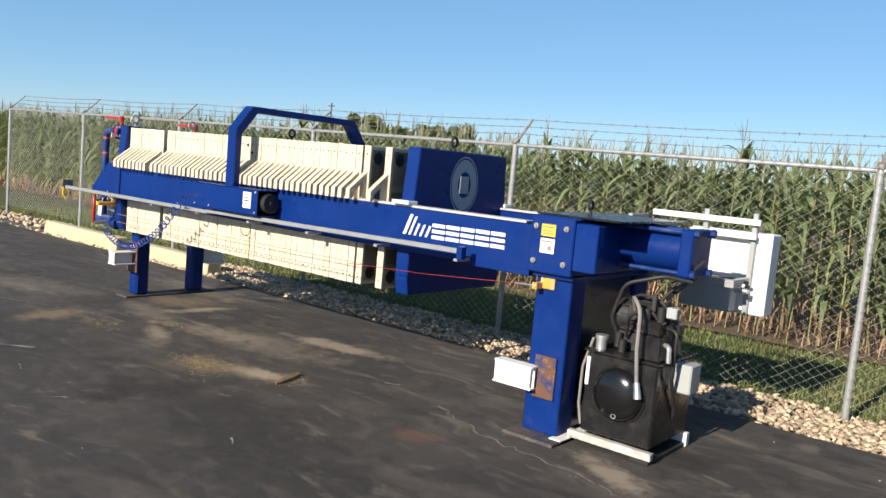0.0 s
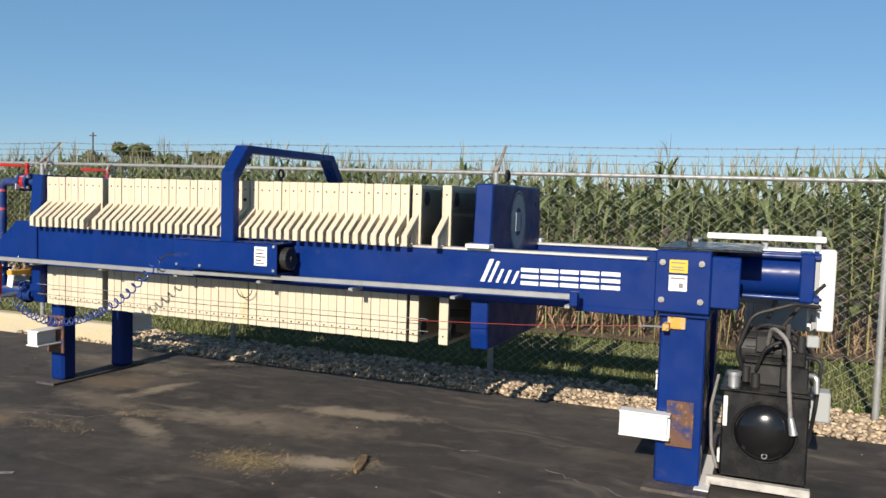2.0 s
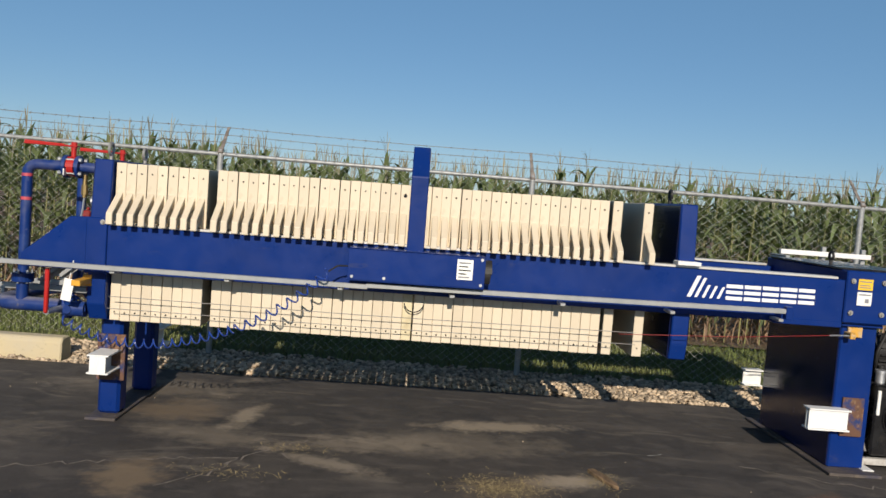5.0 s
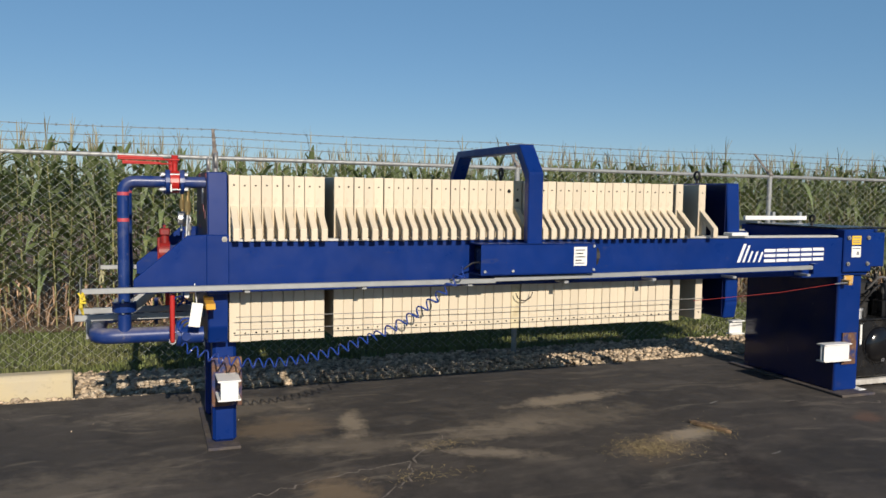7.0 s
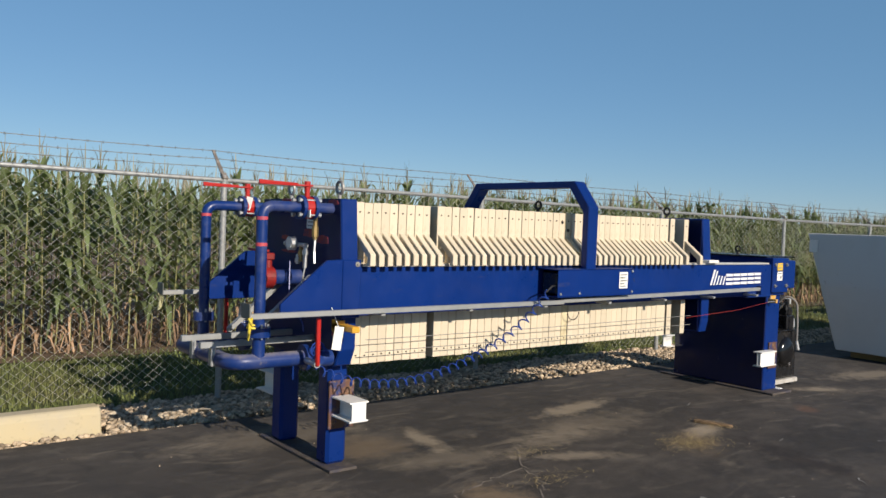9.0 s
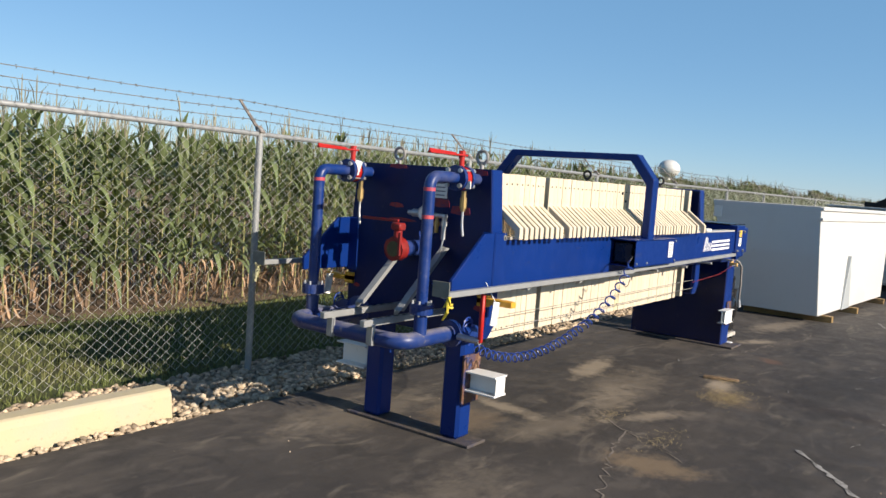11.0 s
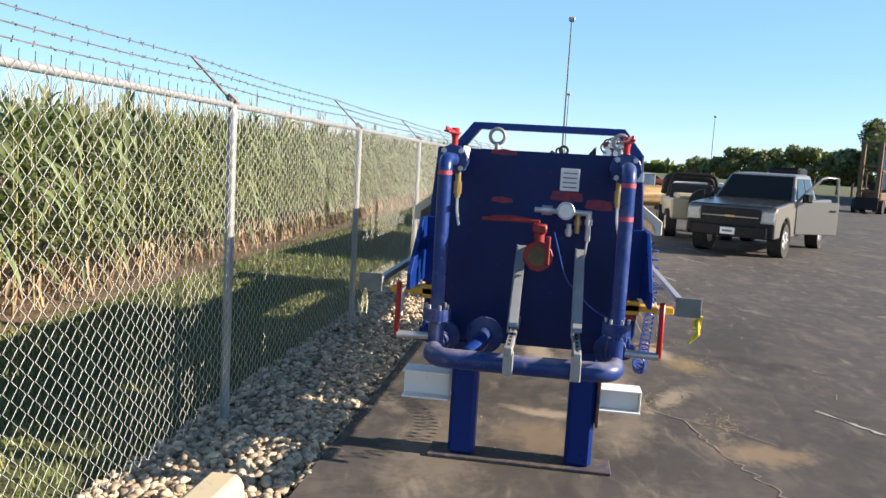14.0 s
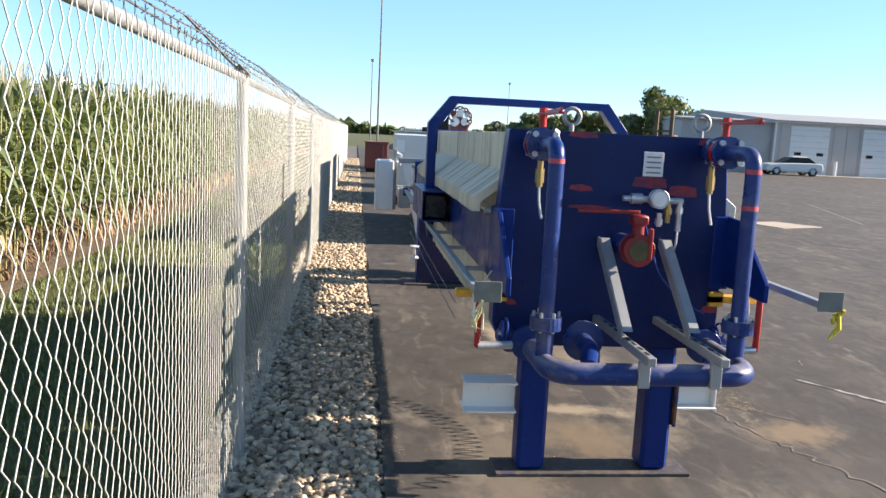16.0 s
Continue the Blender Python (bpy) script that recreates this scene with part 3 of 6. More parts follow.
def gravel():
    rs = np.random.RandomState(4)
    fine, coarse = stone_shapes(8, 2), stone_shapes(8, 1)

    def heap(name, x0, x1, count, shapes, sizes):
        cos, tris, base = [], [], 0
        for _ in range(count):
            x, y = rs.uniform(x0, x1), EDGE + (7.62 - EDGE) * rs.beta(1.05, 1.15)
            if x < -8.25 and 6.69 < y < 6.99:
                continue
            s = rs.uniform(*sizes)
            sc = s * rs.uniform(0.75, 1.3, 3)
            e = Euler((rs.uniform(-0.5, 0.5), rs.uniform(-0.5, 0.5), rs.uniform(0, 6.3))).to_matrix()
            v, f = shapes[rs.randint(len(shapes))]
            edge = 0.02 if y < EDGE + 0.05 else 0
            z = -0.035 + rs.uniform(0, 0.045) + 0.02 * noise.noise((x * 1.5, y * 2, 0)) - edge
            cos.append((v * sc) @ np.array(e).T + (x, y, z))
            tris.append(f + base)
            base += len(v)
        ob = fast_mesh(name, np.concatenate(cos), np.concatenate(tris), "stone")
        return tagged(ob, "pale rounded gravel stones along the fence", "gravel", kind="stuff")

    heap("gravel", -9.6, -5.0, 6500, stone_shapes(10, 2), (0.014, 0.030))
    heap("gravel", -5.0, -1.0, 4500, coarse, (0.017, 0.034))
    heap("gravel", -30, -9.6, 2500, stone_shapes(6, 1), (0.028, 0.055))
    heap("gravel", -1.0, 7, 8500, stone_shapes(10, 1), (0.016, 0.031))
    heap("gravel", 7, 40, 5500, stone_shapes(6, 1), (0.03, 0.055))
    bed = bpy.data.objects["gravel_bed"]
    meshes = []
    for v, f in fine:
        me = bpy.data.meshes.new("stone")
        me.from_pydata(v.tolist(), [], f.tolist())
        me.materials.append(M["stone_piece"])
        me.shade_smooth()
        meshes.append(me)
    for _ in range(300):
        ob = new("stone", meshes[rs.randint(8)])
        x, y = rs.uniform(-8.2, -6.2), rs.uniform(EDGE + 0.04, 7.25)
        s = rs.uniform(0.016, 0.031)
        ob.parent = bed
        ob.location = (x, y, rs.uniform(0.0, 0.03))
        ob.rotation_euler = (rs.uniform(-0.4, 0.4), rs.uniform(-0.4, 0.4), rs.uniform(0, 6.3))
        ob.scale = s * rs.uniform(0.8, 1.25, 3)


gravel()


# ---- grass ----
M["grass"] = Mat("grass_blade", (0.14, 0.175, 0.05, 1), 0.7).vary(0.4, True).spots(0.8, 0.45, 0.7, (0.22, 0.18, 0.08, 1), 0.5).done()


def grass():
    rs = np.random.RandomState(8)
    n = 70000
    x = np.concatenate([rs.uniform(-18, 8, n * 3 // 4), rs.uniform(8, 45, n - n * 3 // 4)])
    y = 7.5 + 3.15 * rs.beta(1.0, 1.1, n)
    a = rs.uniform(0, 6.28, n)
    h = rs.uniform(0.0, 0.045, n) * (1 + 0.5 * (x > 8))
    w = rs.uniform(0.004, 0.009, n) * (1 + (x > 8))
    lean = rs.uniform(0.0, 0.05, n)
    ca, sa = np.cos(a), np.sin(a)
    base = np.stack([x, y, np.full(n, -0.06)], 1)
    d = np.stack([ca, sa, np.zeros(n)], 1)
    e = np.stack([-sa, ca, np.zeros(n)], 1)
    up = np.zeros((n, 3))
    up[:, 2] = h + 0.03
    p0, p1 = base - d * w[:, None], base + d * w[:, None]
    p2 = base + up + e * lean[:, None] + d * (w * 0.15)[:, None]
    p3 = base + up + e * lean[:, None] - d * (w * 0.15)[:, None]
    co = np.stack([p0, p1, p2, p3], 1).reshape(-1, 3)
    q = np.arange(n * 4).reshape(-1, 4)
    tagged(fast_mesh("grass", co, q, "grass"), "short patchy mown grass between fence and corn", "grass", kind="stuff")


grass()


# ---- corn ----
def leaf_strip(path, widths, fold=0.25):
    """A folded leaf along a path: three points across."""
    co, q = [], []
    for i, p in enumerate(path):
        d = (path[min(i + 1, len(path) - 1)] - path[max(i - 1, 0)]).normalized()
        side = d.cross(Vector((0, 0, 1)))
        side = side.normalized() if side.length > 1e-4 else Vector((1, 0, 0))
        nrm = side.cross(d)
        co += [p - side * widths[i] + nrm * widths[i] * fold, p, p + side * widths[i] + nrm * widths[i] * fold]
    for i in range(len(path) - 1):
        a = i * 3
        q += [(a, a + 1, a + 4, a + 3), (a + 1, a + 2, a + 5, a + 4)]
    return co, q


def corn_plant(seed, low=True):
    """One plant: places, faces and, face by face, its kind (0 leaf, 1 stalk or dry leaf, 2 tassel)."""
    r = random.Random(seed)
    co, q, kind = [], [], []

    def add(c, f, k):
        b = len(co)
        co.extend(c)
        q.extend(tuple(i + b for i in t) for t in f)
        kind.extend([k] * len(f))
    h = r.uniform(1.95, 2.25)
    c, f = [], []
    for i in range(5):
        z = h * i / 4
        w = 0.013 * (1 - 0.55 * i / 4)
        for k in range(3):
            c.append(Vector((w * math.cos(k * 2.09) + 0.02 * math.sin(i + seed), w * math.sin(k * 2.09), z)))
    for i in range(4):
        for k in range(3):
            a = i * 3
            f.append((a + k, a + (k + 1) % 3, a + 3 + (k + 1) % 3, a + 3 + k))
    add(c, f, 3)
    turn = r.uniform(0, 6.28)
    count = 16
    for j in range(count):
        z = 0.12 + (h - 0.25) * j / (count - 1)
        if not low and z < 1.2:
            continue
        dry = z < 0.42
        a = turn + math.pi * j + r.uniform(-0.5, 0.5)
        ln = r.uniform(0.5, 0.8) * (0.6 if j > count - 3 else 1) * (0.5 if dry else 1)
        rise = r.uniform(0.35, 0.7) if not dry else r.uniform(-0.5, 0.1)
        drop = r.uniform(0.9, 1.7) if not dry else r.uniform(0.3, 1.0)
        path = []
        steps = 6 if low else 4
        for i in range(steps + 1):
            t = i / steps
            path.append(Vector((math.cos(a) * ln * t * (1 - 0.18 * t), math.sin(a) * ln * t * (1 - 0.18 * t), max(0.02 + 0.03 * t, z + ln * (rise * t * 1.6 - drop * t * t * 0.75)))))
        wd = r.uniform(0.032, 0.046) if not dry else r.uniform(0.006, 0.014)
        c, f = leaf_strip(path, [wd * s for s in ((0.5, 0.9, 1.0, 0.95, 0.75, 0.45, 0.06) if low else (0.5, 1.0, 0.95, 0.6, 0.06))])
        add(c, f, 1 if dry else 0)
    for j in range(7 if low else 0):
        # withered leaves hanging round the foot of the stalk
        a, z, ln = r.uniform(0, 6.28), r.uniform(0.08, 0.55), r.uniform(0.15, 0.4)
        bow = r.uniform(-0.1, 0.25)
        path = [Vector((math.cos(a + bow * t) * ln * (0.9 * t - 0.35 * t * t), math.sin(a + bow * t) * ln * (0.9 * t - 0.35 * t * t), max(0.02, z + ln * (0.3 * t - 1.1 * t * t)))) for t in (0, 0.25, 0.5, 0.75, 1.0)]
        w = r.uniform(0.006, 0.018)
        c, f = leaf_strip(path, [w, w * 1.3, w * r.uniform(0.6, 1.4), w, 0.001], 0.6)
        add(c, f, 1)
    for j in range(4):
        a = r.uniform(0, 6.28)
        ln = r.uniform(0.24, 0.42)
        path = [Vector((math.cos(a) * ln * t * 0.35, math.sin(a) * ln * t * 0.35, h - 0.22 + ln * (t - 0.22 * t * t))) for t in (0, 0.25, 0.5, 0.75, 1.0)]
        c, f = leaf_strip(path, [0.02, 0.034, 0.032, 0.02, 0.002])
        add(c, f, 0)
    for j in range(4):
        a = r.uniform(0, 6.28)
        s = r.uniform(0.05, 0.13) if j else 0.0
        p = [Vector((0, 0, h - 0.05)), Vector((math.cos(a) * s * 0.6, math.sin(a) * s * 0.6, h + 0.17)), Vector((math.cos(a) * s * 1.3, math.sin(a) * s * 1.3, h + 0.34 - s * 0.8))]
        c, f = leaf_strip(p, [0.003, 0.0065, 0.002], 0.0)
        add(c, f, 2)
    return np.array([v[:] for v in co]), np.array(q), np.array(kind)


leaf = Mat("corn_leaf", (0.155, 0.196, 0.085, 1), 0.45, spec=0.5).vary(0.35, True).spots(1.1, 0.5, 0.75, (0.25, 0.28, 0.15, 1), 0.7).spots(2.3, 0.66, 0.76, (0.30, 0.27, 0.07, 1), 0.6)
M["leaf"] = see_through(leaf.done(), 0.28, (1.3, 1.35, 0.55, 1))
M["dry_leaf"] = Mat("dry_corn_leaf", (0.40, 0.26, 0.16, 1), 0.8).vary(0.5, True).spots(0.9, 0.42, 0.60, (0.16, 0.105, 0.065, 1), 0.9).done()
M["tassel"] = Mat("corn_tassel", (0.27, 0.25, 0.17, 1), 0.8).vary(0.3, True).done()
M["stalk"] = Mat("corn_stalk", (0.27, 0.26, 0.11, 1), 0.7).vary(0.3, True).done()


def corn():
    rs = np.random.RandomState(12)
    full = [corn_plant(k) for k in range(16)]
    tops = [corn_plant(100 + k, False) for k in range(10)]
    places = []
    for row in range(4):
        step = (0.17, 0.18, 0.24, 0.24)[row]
        for x in np.arange(-34, 70, step):
            if x > 30 and rs.rand() < 0.4:
                continue
            places.append((x + rs.uniform(-0.06, 0.06), 10.75 + 0.76 * row + rs.uniform(-0.06, 0.06), row < 3))
    for row in range(4, 22):
        for x in np.arange(-60, 90, 0.75 + 0.06 * row):
            places.append((x + rs.uniform(-0.2, 0.2), 10.75 + 0.76 * row * (1 + 0.06 * (row - 4)) + rs.uniform(-0.1, 0.1), False))
    acc = {k: [[], [], 0] for k in range(4)}
    for x, y, near in places:
        src = full if near else tops
        co, q, kind = src[rs.randint(len(src))]
        a, s = rs.uniform(0, 6.28), rs.uniform(0.95, 1.06) * (1.035 + 0.022 * math.sin(x * 0.35) + 0.012 * math.sin(x * 1.3))
        ca, sa = math.cos(a), math.sin(a)
        tx, ty = rs.uniform(-0.05, 0.05, 2)
        p = co * s
        p = np.stack([p[:, 0] * ca - p[:, 1] * sa + p[:, 2] * tx + x, p[:, 0] * sa + p[:, 1] * ca + p[:, 2] * ty + y, p[:, 2] - 0.04], 1)
        for k in range(4):
            sel = q[kind == k]
            if len(sel) == 0:
                continue
            used, inv = np.unique(sel, return_inverse=True)
            acc[k][0].append(p[used])
            acc[k][1].append(inv.reshape(-1, 4) + acc[k][2])
            acc[k][2] += len(used)
    names = ("corn_leaves", "dry_corn_leaves", "corn_tassels", "corn_stalks")
    labels = ("dense green corn leaves of a tall field", "withered brown lower leaves of the corn", "pale tassels on top of the corn", "upright corn stalks in rows")
    for k, mat in enumerate(("leaf", "dry_leaf", "tassel", "stalk")):
        ob = fast_mesh(names[k], np.concatenate(acc[k][0]), np.concatenate(acc[k][1]), mat)
        tagged(ob, labels[k], "corn field", kind="stuff")


corn()


# ---- filter press ----
YC = 5.44
FEED_DY = 0.10  # the feed-end fittings stand this far beyond their drawn places
M["strip"] = Mat("worn_guide_strip", (0.62, 0.61, 0.58, 1), 0.4, 0.3).spots(12, 0.5, 0.75, (0.40, 0.38, 0.35, 1), 0.6).done()


def mir(y):
    return 2 * YC - y


def quad_ring(bm, cx, cz, y, ra, rb, n=28, squash=1.0):
    """A flat ring in the plane of one y."""
    o = [bm.verts.new((cx + math.cos(k * math.tau / n) * ra, y, cz + math.sin(k * math.tau / n) * ra * squash)) for k in range(n)]
    i = [bm.verts.new((cx + math.cos(k * math.tau / n) * rb, y, cz + math.sin(k * math.tau / n) * rb * squash)) for k in range(n)]
    for k in range(n):
        bm.faces.new((o[k], o[(k + 1) % n], i[(k + 1) % n], i[k]))
    return bm


press = thing("filter_press", "long blue filter press with cream plates, standing on the asphalt", "filter press", (-4.5, YC, 0))

def loft_bar(pts, hy, hz, bm=None):
    """A square bar from point to point."""
    b = bmesh.new()
    rr = [[b.verts.new((x, y + a, z + c)) for a, c in ((-hy, -hz), (hy, -hz), (hy, hz), (-hy, hz))] for x, y, z in pts]
    for p, q in zip(rr, rr[1:]):
        for i in range(4):
            j = (i + 1) % 4
            b.faces.new((p[i], p[j], q[j], q[i]))
    b.faces.new(rr[0][::-1])
    b.faces.new(rr[-1])
    bmesh.ops.recalc_face_normals(b, faces=b.faces)
    bev(b, 0.003)
    return join(bm, b)


# frame
for side in (0, 1):
    y0, y1 = (4.80, 4.885) if side == 0 else (mir(4.885), mir(4.80))
    beam = part("side_beam", cube(-7.205, -1.90, y0, y1, 1.09, 1.425, 0.006), "blue", press, "blue steel side beam")
    ya, yb = (4.795, 4.90) if side == 0 else (mir(4.90), mir(4.795))
    part("guide_strip", cube(-7.18, -1.96, ya, yb, 1.427, 1.445, 0.003), "strip", beam, "pale worn guide strip")
    part("bottom_flange", cube(-2.40, -1.90, y0 - 0.004, y1 + 0.004, 1.075, 1.118, 0.004), "blue", beam)
    wing = part("wing", prism([(-7.335, 1.10), (-7.335, 1.47), (-7.49, 1.47), (-7.50, 1.405), (-7.80, 1.19), (-7.80, 1.10)][:1] + [(-7.335, 1.475), (-7.46, 1.47), (-7.79, 1.19), (-7.79, 1.10)], "y", *((y0 - 0.01, y0 + 0.014) if side == 0 else (y1 - 0.014, y1 + 0.01)), 0.004), "blue", press, "tapered blue end gusset")
    ends = cube(-7.345, -7.20, y0 - 0.018, y1, 1.08, 1.475, 0.006)
    part("beam_saddle", ends, "blue", press)
    yf = y0 - 0.018 if side == 0 else y1 + 0.018
    bolt = bmesh.new()
    for bx, bz in [(-7.23, 1.445), (-1.86, 1.424), (-1.63, 1.424), (-1.86, 1.192), (-1.63, 1.192)]:
        yy = (4.776 if bx > -5 else 4.79) if side == 0 else mir(4.776)
        d = -1 if side == 0 else 1
        b = rod((bx, yy + 0.01 * -d, bz), (bx, yy + 0.012 * d, bz), 0.019, 8)
        rod((bx, yy + 0.01 * d, bz), (bx, yy + 0.022 * d, bz), 0.010, 6, None, b)
        part("bolt", b, "eye", press, "grey steel bolt head")
    # conduit bar
    def rail_y(x):
        y = 4.64 + (x + 8.08) * 0.0017
        return y if side == 0 else mir(y)
    rx = -8.08 if side == 0 else -8.06
    con = loft_bar([(rx, rail_y(rx), 1.142), (-5.35, rail_y(-5.35), 1.142)], 0.018, 0.017)
    loft_bar([(-5.36, rail_y(-5.36), 1.152), (-2.36, rail_y(-2.36), 1.182)], 0.018, 0.017, con)
    con = part("conduit_bar", con, "galv", press, "galvanised rail along the beam")
    for x in np.arange(-7.1, -2.3, 0.78):
        yi, yo = (rail_y(x), y0 + 0.01) if side == 0 else (y1 - 0.01, rail_y(x))
        b = cube(x - 0.018, x + 0.018, min(yi, yo), max(yi, yo), 1.104, 1.125, 0.003)
        part("bracket", b, "galv", con)
    pa, pb = (4.597, 4.717) if side == 0 else (mir(4.717), mir(4.597))
    part("end_plate", cube(rx - 0.008, rx - 0.001, pa, pb, 1.13, 1.222, 0.002), "dull_grey", con, "grey plate on the rail's end")
    yt = rail_y(-2.36)
    part("end_tab", cube(-2.40, -2.35, yt - 0.025, yt + 0.03, 1.125, 1.215, 0.003), "blue", con)
    # plate shifter cover
    ya, yb = (4.575, 4.80) if side == 0 else (mir(4.80), mir(4.575))
    fy0, fy1 = (4.575, 4.583) if side == 0 else (mir(4.583), mir(4.575))
    cov = cube(-5.49, -4.55, fy0, fy1, 1.19, 1.41, 0.002)
    cube(-5.49, -4.55, ya, yb, 1.402, 1.412, 0.002, cov)
    cube(-5.49, -4.55, ya, yb, 1.186, 1.196, 0.002, cov)
    cov = part("shifter_cover", cov, "blue", press, "blue sheet cover with open ends")
    ym = 4.69 if side == 0 else mir(4.69)
    part("shifter_motor", cube(-5.46, -4.62, ym - 0.07, ym + 0.09, 1.21, 1.385, 0.01), "black", cov)
    drum = rod((-4.60, ym, 1.30), (-4.505, ym, 1.30), 0.082, 20, None, None, 0.006)
    rod((-4.505, ym, 1.30), (-4.49, ym, 1.30), 0.02, 10, None, drum)
    part("drum", drum, "rubber", cov, smooth=True)
    d = -1 if side == 0 else 1
    for bx, bz in ((-4.575, 1.215), (-4.575, 1.39), (-5.24, 1.215), (-5.46, 1.215)):
        yy = fy0 if side == 0 else fy1
        part("screw", rod((bx, yy, bz), (bx, yy + d * 0.008, bz), 0.011, 8), "steel", cov)

# arch over the plates
arch = bmesh.new()
hp = [(4.63, 1.40), (4.63, 1.925), (4.80, 2.14), (mir(4.80), 2.14), (mir(4.63), 1.925), (mir(4.63), 1.40)]
ip = [(4.70, 1.40), (4.70, 1.88), (4.86, 2.082), (mir(4.86), 2.082), (mir(4.70), 1.88), (mir(4.70), 1.40)]
prism(hp + ip[::-1], "x", -5.10, -4.98, 0.006, arch)
part("arch", arch, "blue", press, "blue arched guard over the plates")

# feed end
half = lambda t, m, b: [(YC - t, 1.885), (YC + t, 1.885), (YC + m, 1.46), (YC + m, 0.86), (YC + b, 0.745), (YC - b, 0.745), (YC - m, 0.86), (YC - m, 1.46)]
head_plate = part("head_plate", prism(half(0.588, 0.622, 0.565), "x", -7.331, -7.205, 0.006), "blue", press, "thick blue fixed end plate")
# Thin added sheet that paints the shade of this side.
part("end_face", prism(half(0.580, 0.614, 0.557), "x", -7.3355, -7.3305, 0.0015), "shaded_blue", head_plate, "outer face with its shade put into a deeper blue")
for y in (5.085, mir(5.085)):
    leg = cube(-7.295, -7.135, y - 0.08, y + 0.08, 0.02, 0.75, 0.022)
    part("leg", leg, "blue", press, "blue square column")
foot = cube(-7.335, -7.115, 4.885, mir(4.885), 0.0, 0.022, 0.004)
part("foot_plate", foot, "dusty", press, "dusty base plate")

# moving plate with the emblem
follower = part("follower_plate", prism(half(0.575, 0.61, 0.585), "x", -3.135, -3.01, 0.008), "blue", press, "blue moving plate with a grey oval emblem")
# Added navy sheet: shade of the hidden side put into colour.
part("pressure_face", cube(-3.141, -3.134, YC - 0.57, YC + 0.57, 0.76, 1.87, 0.002), "navy", follower, "inner face with its shade put into navy")
for y in (4.80, mir(4.80)):
    part("shoe", cube(-3.16, -2.99, y - 0.05, y + 0.06, 1.446, 1.475, 0.004), "white", follower, "white slide shoe")
em = bmesh.new()
for ra, rb in ((0.185, 0.175), (0.165, 0.085)):
    quad_ring(em, 0, 0, 0, ra, rb, 32, 1.25)
em.transform(Matrix.Translation((-3.006, YC, 1.62)) @ Matrix.Rotation(radians(90), 4, "Z"))
emb = part("emblem", em, "seal", follower, "grey oval emblem")
em = cube(-3.009, -3.004, YC - 0.055, YC + 0.055, 1.55, 1.69, 0.0)
part("emblem_centre", em, "seal", emb)

# plates
def plate_mesh():
    b = prism([(4.89, 0.74), (mir(4.89), 0.74), (mir(4.89), 1.868), (4.89, 1.868)], "x", 0, 0.0695, 0.003)
    for s in (0, 1):
        ear = [(4.895, 1.665), (4.700, 1.515), (4.700, 1.435), (4.742, 1.435), (4.742, 1.485), (4.895, 1.605)]
        leg2 = [(4.850, 1.45), (4.892, 1.45), (4.892, 1.62), (4.850, 1.59)]
        for pg in (ear, leg2):
            prism([(mir(a), c) for a, c in pg] if s else pg, "x", 0.010, 0.054, 0.004, b)
    return b


xs = [-7.192 + 0.0724 * k for k in range(9)] + [-6.480 + 0.0727 * k for k in range(20)] + [-5.02 + 0.0722 * k for k in range(19)] + [-3.625, -3.395]
master = part("filter_plate", plate_mesh(), "cream", press, "cream plastic filter plate")
def port_mesh(y, z, r):
    return rod((0.034, y, z), (0.034, y - 0.0045, z), r, 8)


port = {}
for z in (1.80, 0.80):
    port[z] = part("port", port_mesh(4.8905, z, 0.006), "hole", master)
    port[z].matrix_parent_inverse = Matrix.Identity(4)


def face_port(y, z):
    b = rod((0.066, y, z), (0.0705, y, z), 0.046, 20)
    return b


for k, x in enumerate(xs):
    if k == 0:
        ob = master
    else:
        ob = new("filter_plate", master.data)
        under(ob, press)
        ob["label"] = "cream plastic filter plate"
        for z in port:
            new("port", port[z].data).parent = ob
    if k in (27, 28):
        # two plates with larger holes; one is yellowed and caked
        eye = part("eyelet", rod((0.034, 4.892, 1.79 - 0.07 * (k - 27)), (0.034, 4.883, 1.79 - 0.07 * (k - 27)), 0.013, 12), "hole", None)
        eye.parent = ob
    if k == 28:
        ob.data = master.data.copy()
        ob.data.materials[0] = M["cream_dirty"]
        ob["label"] = "yellowed, caked plastic filter plate"
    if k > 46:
        # dark sheet over the face of each of the last three plates
        dark = part("port_face", cube(0.0655, 0.0695, 4.915, mir(4.915), 0.765, 1.84, 0.002), "rubber", None, "dark sheet over the plate's face")
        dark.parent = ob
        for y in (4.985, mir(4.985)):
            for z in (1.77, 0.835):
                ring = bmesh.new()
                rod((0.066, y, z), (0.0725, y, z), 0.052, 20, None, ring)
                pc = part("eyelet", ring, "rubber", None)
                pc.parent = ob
    ob.location = (x, random.uniform(-0.003, 0.003), random.uniform(-0.002, 0.002))
    ob.rotation_euler = (0, random.uniform(-0.0015, 0.0015), 0)

# hydraulic end
blk = cube(-1.905, -1.575, 4.778, mir(4.778), 1.115, 1.497, 0.008)
blk = part("cylinder_block", blk, "blue", press, "heavy blue end block")
part("block_front", cube(-1.575, -1.41, 4.79, 4.88, 1.16, 1.47, 0.006), "blue", blk)
part("block_front", cube(-1.575, -1.41, mir(4.88), mir(4.79), 1.16, 1.47, 0.006), "blue", blk)
part("block_top", cube(-1.92, -1.30, 4.86, mir(4.86), 1.497, 1.512, 0.004), "black", blk, "oily dark top plate")
part("bulkhead", cube(-1.575, -1.50, 4.88, mir(4.88), 1.14, 1.47, 0.004), "blue", blk)
cyl = rod((-1.50, YC, 1.335), (-1.06, YC, 1.335), 0.145, 40, None, None, 0.0)
cyl = part("cylinder", cyl, "blue", press, "blue hydraulic cylinder", smooth=True)
